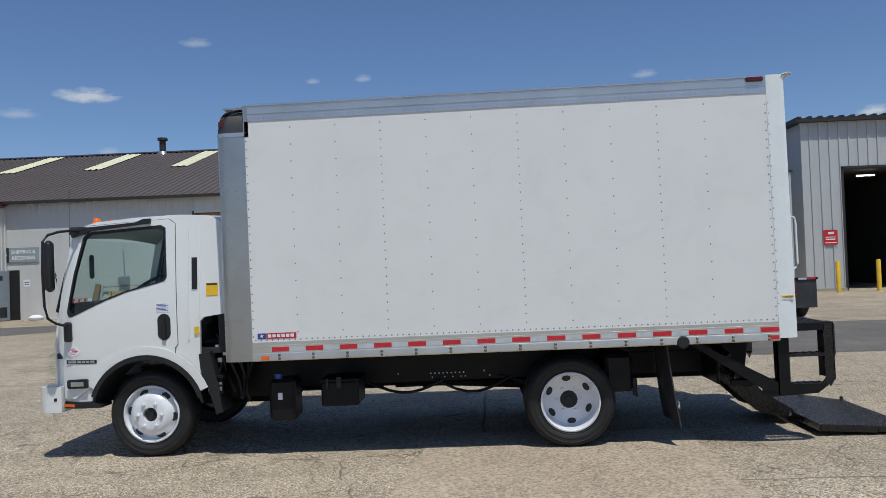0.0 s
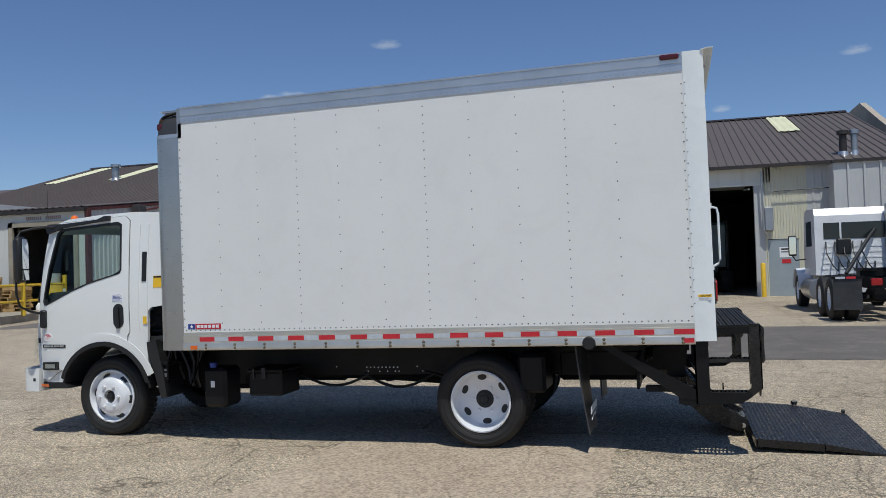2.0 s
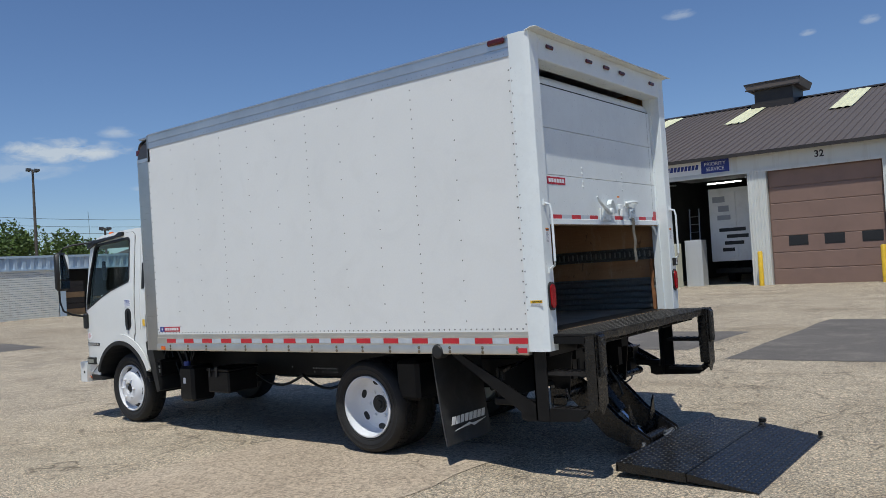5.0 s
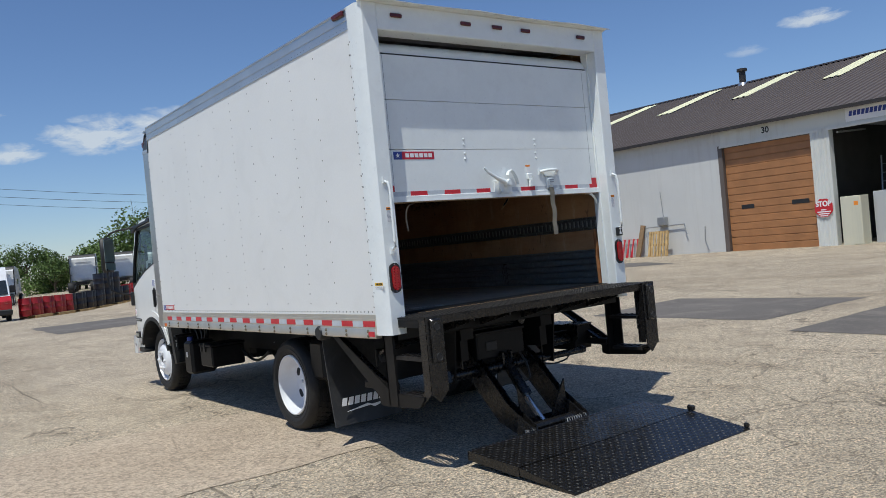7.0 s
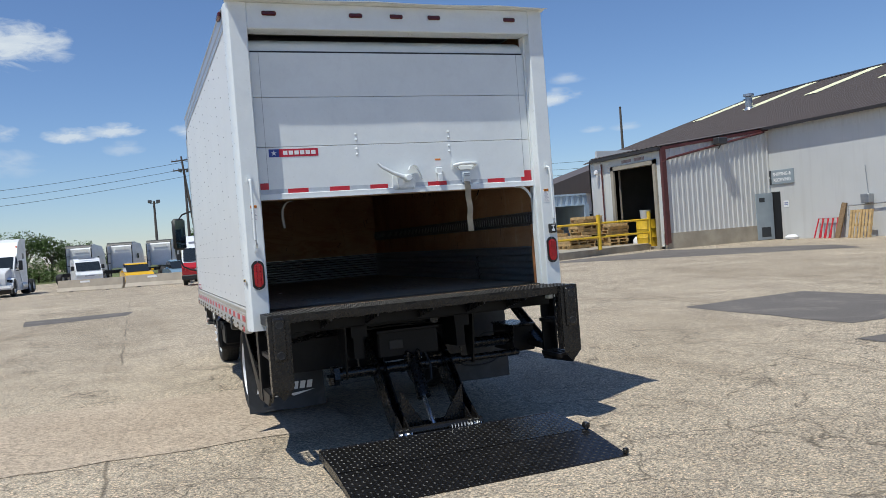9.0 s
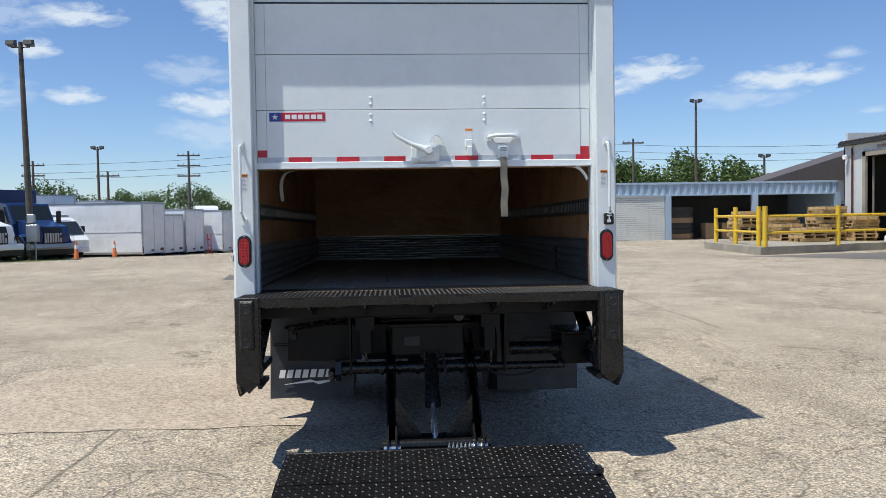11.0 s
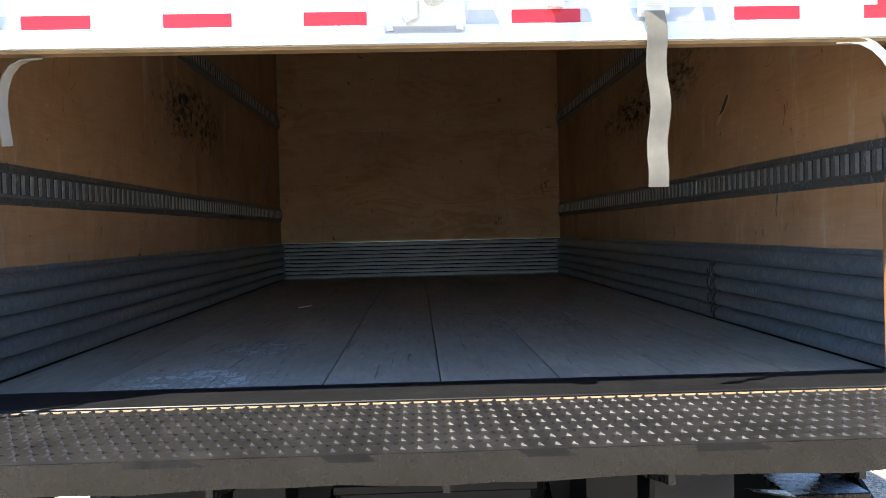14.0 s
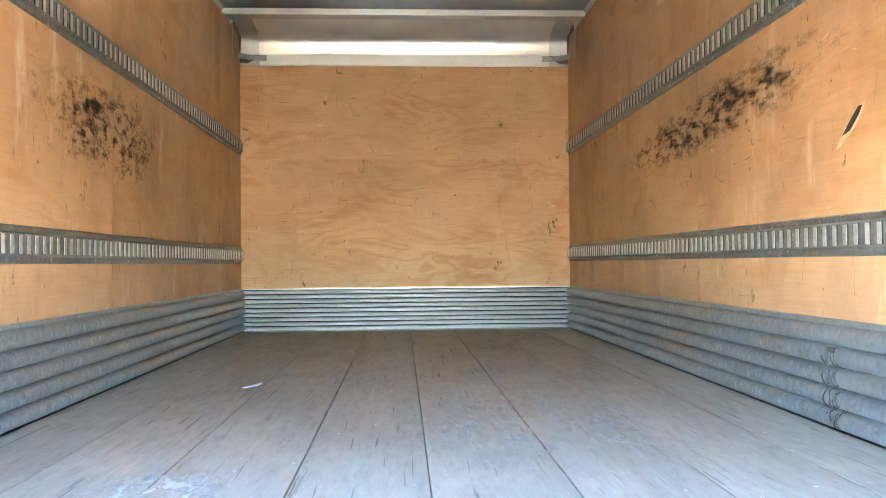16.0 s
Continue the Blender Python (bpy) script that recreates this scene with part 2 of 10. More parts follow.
def make_plywood(name, figure, wear, base):
    n = Nodes(name)
    info = n.node("ShaderNodeObjectInfo")
    src = n.coords(world=False)
    shift = n.node("ShaderNodeVectorMath", i0=src, i1=info.outputs["Random"])
    shift.operation = "ADD"
    src = shift.outputs[0]

    def along(scale):
        m = n.node("ShaderNodeMapping", Vector=src)
        m.inputs["Scale"].default_value = scale
        return m.outputs[0]

    # rotary-cut figure: contour lines of a slow, stretched unevenness
    slow = n.noise(along((1.0, 1.0, 3.0)), 1.1, 3.0, 0.5, 0.5)
    bands = n.math("SINE", n.math("MULTIPLY", slow, 70.0))
    bands = n.math("ADD", n.math("MULTIPLY", bands, 0.5), 0.5)
    patch = n.ramp(n.noise(along((1.0, 1.0, 2.0)), 1.1, 3.0), [(0.42, (0.1, 0.1, 0.1)), (0.62, (1, 1, 1))])
    fine = n.noise(along((2.0, 2.0, 45.0)), 3.0, 4.0, 0.65)
    tone = n.noise(along((0.8, 0.8, 1.3)), 1.0, 4.0, 0.6, 0.4)
    col = n.ramp(tone, [(0.25, tuple(c * 0.78 for c in base)), (0.55, base), (0.8, tuple(c * 1.16 for c in base))])
    fig = n.math("MULTIPLY", n.math("MULTIPLY", n.ramp(bands, [(0.45, (0, 0, 0)), (0.95, (1, 1, 1))]), patch), figure)
    col = n.mix(fig, col, (0.40, 0.175, 0.055))
    col = n.mix(0.3, col, n.ramp(fine, [(0.3, (0.72, 0.70, 0.68)), (0.7, (1.2, 1.2, 1.2))]), "MULTIPLY")
    grime = n.noise(along((1.6, 1.6, 0.8)), 1.5, 6.0, 0.7, 0.5)
    col = n.mix(n.math("MULTIPLY", n.ramp(grime, [(0.48, (0, 0, 0)), (0.72, (0.5, 0.5, 0.5))]), wear), col, (0.26, 0.155, 0.085))
    pale = n.noise(along((5.0, 5.0, 1.1)), 1.6, 6.0, 0.75)
    col = n.mix(n.math("MULTIPLY", n.ramp(pale, [(0.58, (0, 0, 0)), (0.74, (0.5, 0.5, 0.5))]), wear), col, (0.66, 0.52, 0.38))
    # soft brown patches and long thin checks along the grain
    soft = n.noise(along((2.2, 2.2, 7.0)), 1.3, 4.0, 0.6, 0.4)
    col = n.mix(n.ramp(soft, [(0.52, (0, 0, 0)), (0.72, (0.45, 0.45, 0.45))]), col, (0.36, 0.16, 0.055))
    check = n.noise(along((2.6, 2.6, 60.0)), 1.6, 4.0, 0.65, 0.2)
    col = n.mix(n.ramp(check, [(0.66, (0, 0, 0)), (0.71, (0.55, 0.55, 0.55))]), col, (0.20, 0.09, 0.035))
    # short black nicks
    nick = n.noise(along((7.0, 7.0, 3.0)), 2.3, 5.0, 0.7, 0.6)
    col = n.mix(n.ramp(nick, [(0.655, (0, 0, 0)), (0.69, (0.8, 0.8, 0.8))]), col, (0.09, 0.055, 0.035))
    # fine scratches, dark and pale, in loose groups
    for scale, off, gate, ink, much in (((2.2, 2.2, 1.2), 3.1, 0.52, (0.10, 0.06, 0.04), 0.75), ((1.4, 1.4, 2.6), 8.3, 0.54, (0.72, 0.60, 0.46), 0.6), ((4.5, 4.5, 0.9), 15.7, 0.50, (0.15, 0.085, 0.05), 0.6)):
        mv = n.node("ShaderNodeVectorMath", i0=along(scale), i1=(off, off * 0.7, off * 1.3))
        mv.operation = "ADD"
        line = n.ramp(n.math("ABSOLUTE", n.math("SUBTRACT", n.noise(mv.outputs[0], 1.3, 2.0, 0.5, 0.6), 0.5)), [(0.0, (1, 1, 1)), (0.0045, (0, 0, 0))])
        near = n.ramp(n.noise(mv.outputs[0], 4.3, 4.0, 0.7), [(gate + 0.04, (0, 0, 0)), (gate + 0.10, (much, much, much))])
        col = n.mix(n.math("MULTIPLY", line, near), col, ink)
    # pin-sized specks
    spk = n.node("ShaderNodeTexVoronoi", Vector=src, Scale=13.0)
    dot = n.math("MULTIPLY", n.ramp(spk.outputs["Distance"], [(0.035, (1, 1, 1)), (0.06, (0, 0, 0))]), n.ramp(n.noise(src, 21.0, 1.0), [(0.5, (0, 0, 0)), (0.56, (0.85, 0.85, 0.85))]))
    col = n.mix(dot, col, (0.12, 0.075, 0.05))
    n.set(col, n.math("ADD", 0.4, n.math("MULTIPLY", grime, 0.3)), 0.0, 0.22)
    n.bump(fine, 0.08, 0.002)
    return n.mat


def make_smudge(name, color, centre, size, grain, gate=(0.5, 0.62), strength=0.9, slope=0.0):
    """Rubbed-in dirt that fades out round a centre; clear between its flecks."""
    n = Nodes(name)
    p = n.coords(world=False)
    sep = n.node("ShaderNodeSeparateXYZ", Vector=p)
    u = n.math("DIVIDE", n.math("SUBTRACT", sep.outputs[0], centre[0]), size[0])
    third = 1 if size[1] > 0 and centre[2] == "y" else 2
    v = n.math("SUBTRACT", sep.outputs[third], centre[1])
    v = n.math("SUBTRACT", v, n.math("MULTIPLY", n.math("SUBTRACT", sep.outputs[0], centre[0]), slope))
    v = n.math("DIVIDE", v, size[1])
    d = n.math("SQRT", n.math("ADD", n.math("MULTIPLY", u, u), n.math("MULTIPLY", v, v)))
    fade = n.ramp(d, [(0.45, (1, 1, 1)), (1.0, (0, 0, 0))])
    fleck = n.noise(n.coords(world=False, scale=grain), 1.0, 5.0, 0.68, 0.3)
    lump = n.noise(p, 6.0, 3.0)
    # the print of a rubbed tread: short blocks in rows
    grid = n.node("ShaderNodeVectorMath", i0=p, i1=tuple(0.6 / g for g in grain))
    grid.operation = "SNAP"
    block = n.node("ShaderNodeTexWhiteNoise", Vector=grid.outputs[0])
    a = n.math("ADD", fleck, n.math("MULTIPLY", n.math("SUBTRACT", lump, 0.5), 0.3))
    a = n.math("ADD", a, n.math("MULTIPLY", n.math("SUBTRACT", block.outputs["Value"], 0.5), 0.14))
    a = n.math("SUBTRACT", a, n.math("MULTIPLY", n.math("SUBTRACT", 1.0, fade), 0.16))
    a = n.ramp(a, [(gate[0], (0, 0, 0)), (gate[1], (1, 1, 1))])
    a = n.math("MULTIPLY", n.math("MULTIPLY", a, fade), strength)
    n.set(color, 0.75, 0.0, 0.2)
    tr = n.node("ShaderNodeBsdfTransparent")
    mx = n.node("ShaderNodeMixShader")
    n.plug(mx.inputs[0], a)
    n.plug(mx.inputs[1], tr.outputs[0])
    n.plug(mx.inputs[2], n.bsdf.outputs[0])
    n.plug(n.out.inputs["Surface"], mx.outputs[0])
    return n.mat


def make_plank():
    n = Nodes("worn grey floor board")
    info = n.node("ShaderNodeObjectInfo")
    src = n.node("ShaderNodeVectorMath", i0=n.coords(world=False), i1=n.math("MULTIPLY", info.outputs["Random"], 7.0))
    src.operation = "ADD"

    def along(scale):
        m = n.node("ShaderNodeMapping", Vector=src.outputs[0])
        m.inputs["Scale"].default_value = scale
        return m.outputs[0]

    g = n.noise(along((3.5, 16.0, 16.0)), 2.6, 6.0, 0.74, 0.4)
    tone = n.noise(along((0.7, 1.6, 1.6)), 1.6, 5.0, 0.65, 0.5)
    col = n.ramp(g, [(0.25, (0.262, 0.228, 0.180)), (0.5, (0.350, 0.308, 0.244)), (0.8, (0.420, 0.372, 0.298))])
    col = n.mix(0.6, col, n.ramp(tone, [(0.3, (0.72, 0.72, 0.71)), (0.7, (1.22, 1.22, 1.22))]), "MULTIPLY")
    col = n.mix(0.25, col, n.ramp(info.outputs["Random"], [(0.0, (0.85, 0.85, 0.85)), (1.0, (1.15, 1.15, 1.15))]), "MULTIPLY")
    scuff = n.noise(along((3.0, 6.0, 6.0)), 2.0, 8.0, 0.82, 0.4)
    col = n.mix(n.ramp(scuff, [(0.57, (0, 0, 0)), (0.72, (0.45, 0.45, 0.45))]), col, (0.47, 0.45, 0.41))
    chip = n.noise(along((13.0, 22.0, 22.0)), 1.7, 5.0, 0.68, 0.2)
    col = n.mix(n.ramp(chip, [(0.665, (0, 0, 0)), (0.70, (0.75, 0.75, 0.75))]), col, (0.56, 0.53, 0.47))
    pit = n.noise(along((11.0, 26.0, 26.0)), 2.9, 5.0, 0.7, 0.3)
    col = n.mix(n.ramp(pit, [(0.665, (0, 0, 0)), (0.71, (0.7, 0.7, 0.7))]), col, (0.13, 0.118, 0.10))
    spk = n.node("ShaderNodeTexVoronoi", Vector=src.outputs[0], Scale=9.0)
    dot = n.math("MULTIPLY", n.ramp(spk.outputs["Distance"], [(0.03, (1, 1, 1)), (0.055, (0, 0, 0))]), n.ramp(n.noise(src.outputs[0], 17.0, 1.0), [(0.5, (0, 0, 0)), (0.56, (0.9, 0.9, 0.9))]))
    col = n.mix(dot, col, (0.62, 0.60, 0.55))
    crack = n.noise(along((1.6, 44.0, 44.0)), 1.8, 4.0, 0.6, 0.2)
    col = n.mix(n.ramp(crack, [(0.63, (0, 0, 0)), (0.69, (0.65, 0.65, 0.65))]), col, (0.06, 0.056, 0.052))
    n.set(col, n.math("SUBTRACT", 0.74, n.math("MULTIPLY", scuff, 0.2)), 0.0, 0.2)
    n.bump(g, 0.15, 0.003)
    return n.mat


def make_galv(name="scuffed galvanised steel", base=(0.335, 0.365, 0.37), rough=0.38, worn=1.0):
    n = Nodes(name)
    p = n.coords(world=False)
    v = n.node("ShaderNodeTexVoronoi", Vector=p, Scale=70.0)
    st = n.noise(n.coords(world=False, scale=(0.5, 1.0, 2.0)), 2.2, 6.0, 0.72)
    col = n.mix(0.35 * worn, (*base, 1), n.ramp(v.outputs["Color"], [(0.2, (0.65, 0.65, 0.65)), (0.8, (1.3, 1.3, 1.3))]), "MULTIPLY")
    col = n.mix(n.ramp(st, [(0.42, (0, 0, 0)), (0.75, (0.55, 0.55, 0.55))]), col, tuple(c * 0.62 for c in base))
    # flecks of bare metal gather in patches
    flake = n.noise(n.coords(world=False, scale=(1.0, 1.0, 0.45)), 52.0, 5.0, 0.74)
    where = n.ramp(n.noise(p, 2.6, 3.0), [(0.42, (0.2, 0.2, 0.2)), (0.56, (1, 1, 1))])
    fl = n.math("MULTIPLY", n.ramp(flake, [(0.55, (0, 0, 0)), (0.62, (0.65, 0.65, 0.65))]), n.math("MULTIPLY", where, worn))
    col = n.mix(fl, col, (0.56, 0.60, 0.61))
    dull = n.noise(n.coords(world=False, scale=(1.0, 1.0, 0.5)), 31.0, 4.0, 0.7)
    col = n.mix(n.ramp(dull, [(0.56, (0, 0, 0)), (0.68, (0.45 * worn, 0.45 * worn, 0.45 * worn))]), col, tuple(c * 0.5 for c in base))
    scr = n.noise(n.coords(world=False, scale=(0.8, 2.0, 24.0)), 2.2, 5.0, 0.75)
    col = n.mix(n.ramp(scr, [(0.66, (0, 0, 0)), (0.72, (0.6, 0.6, 0.6))]), col, tuple(c * 0.4 for c in base))
    n.set(col, n.math("ADD", rough - 0.06, n.math("MULTIPLY", flake, 0.16 * worn)), 0.7)
    n.bump(flake, 0.06 * worn, 0.002)
    return n.mat


def make_alu(name="brushed aluminium", base=(0.63, 0.64, 0.65), rough=0.34):
    n = Nodes(name)
    p = n.coords(world=False, scale=(1, 1, 1))
    br = n.noise(n.coords(world=False, scale=(0.6, 30, 30)), 6.0, 3.0)
    big = n.noise(p, 2.0, 5.0, 0.65)
    col = n.ramp(big, [(0.3, tuple(c * 0.82 for c in base)), (0.7, base)])
    n.set(col, n.math("ADD", rough - 0.1, n.math("MULTIPLY", br, 0.22)), 0.85)
    n.bump(br, 0.03, 0.002)
    return n.mat


def make_glass(name, tint=(0.75, 0.86, 0.82), rough=0.0):
    n = Nodes(name)
    gl = n.node("ShaderNodeBsdfGlossy")
    gl.inputs["Roughness"].default_value = 0.02
    tr = n.node("ShaderNodeBsdfTransparent")
    tr.inputs["Color"].default_value = (*tint, 1)
    fr = n.node("ShaderNodeLayerWeight")
    fr.inputs["Blend"].default_value = 0.5
    mx = n.node("ShaderNodeMixShader")
    n.plug(mx.inputs[0], n.math("ADD", n.math("MULTIPLY", n.math("POWER", fr.outputs["Facing"], 5.0), 0.9), 0.035))
    n.plug(mx.inputs[1], tr.outputs[0])
    n.plug(mx.inputs[2], gl.outputs[0])
    n.plug(n.out.inputs["Surface"], mx.outputs[0])
    return n.mat


def make_glow(name, color, strength):
    n = Nodes(name)
    n.set((0.8, 0.8, 0.8), 0.5)
    n.plug(n.bsdf.inputs["Emission Color"], (*color, 1))
    n.bsdf.inputs["Emission Strength"].default_value = strength
    return n.mat


def make_mirror():
    n = Nodes("mirror glass")
    n.set((0.85, 0.87, 0.88), 0.02, 1.0)
    return n.mat


def make_leaf(name, base):
    n = Nodes(name)
    info = n.node("ShaderNodeNewGeometry")
    p = n.coords()
    col = n.ramp(info.outputs["Random Per Island"], [(0.0, tuple(c * 0.55 for c in base)), (0.6, base), (1.0, tuple(c * 1.5 for c in base))])
    n.set(col, 0.6, 0.0, 0.3)
    return n.mat


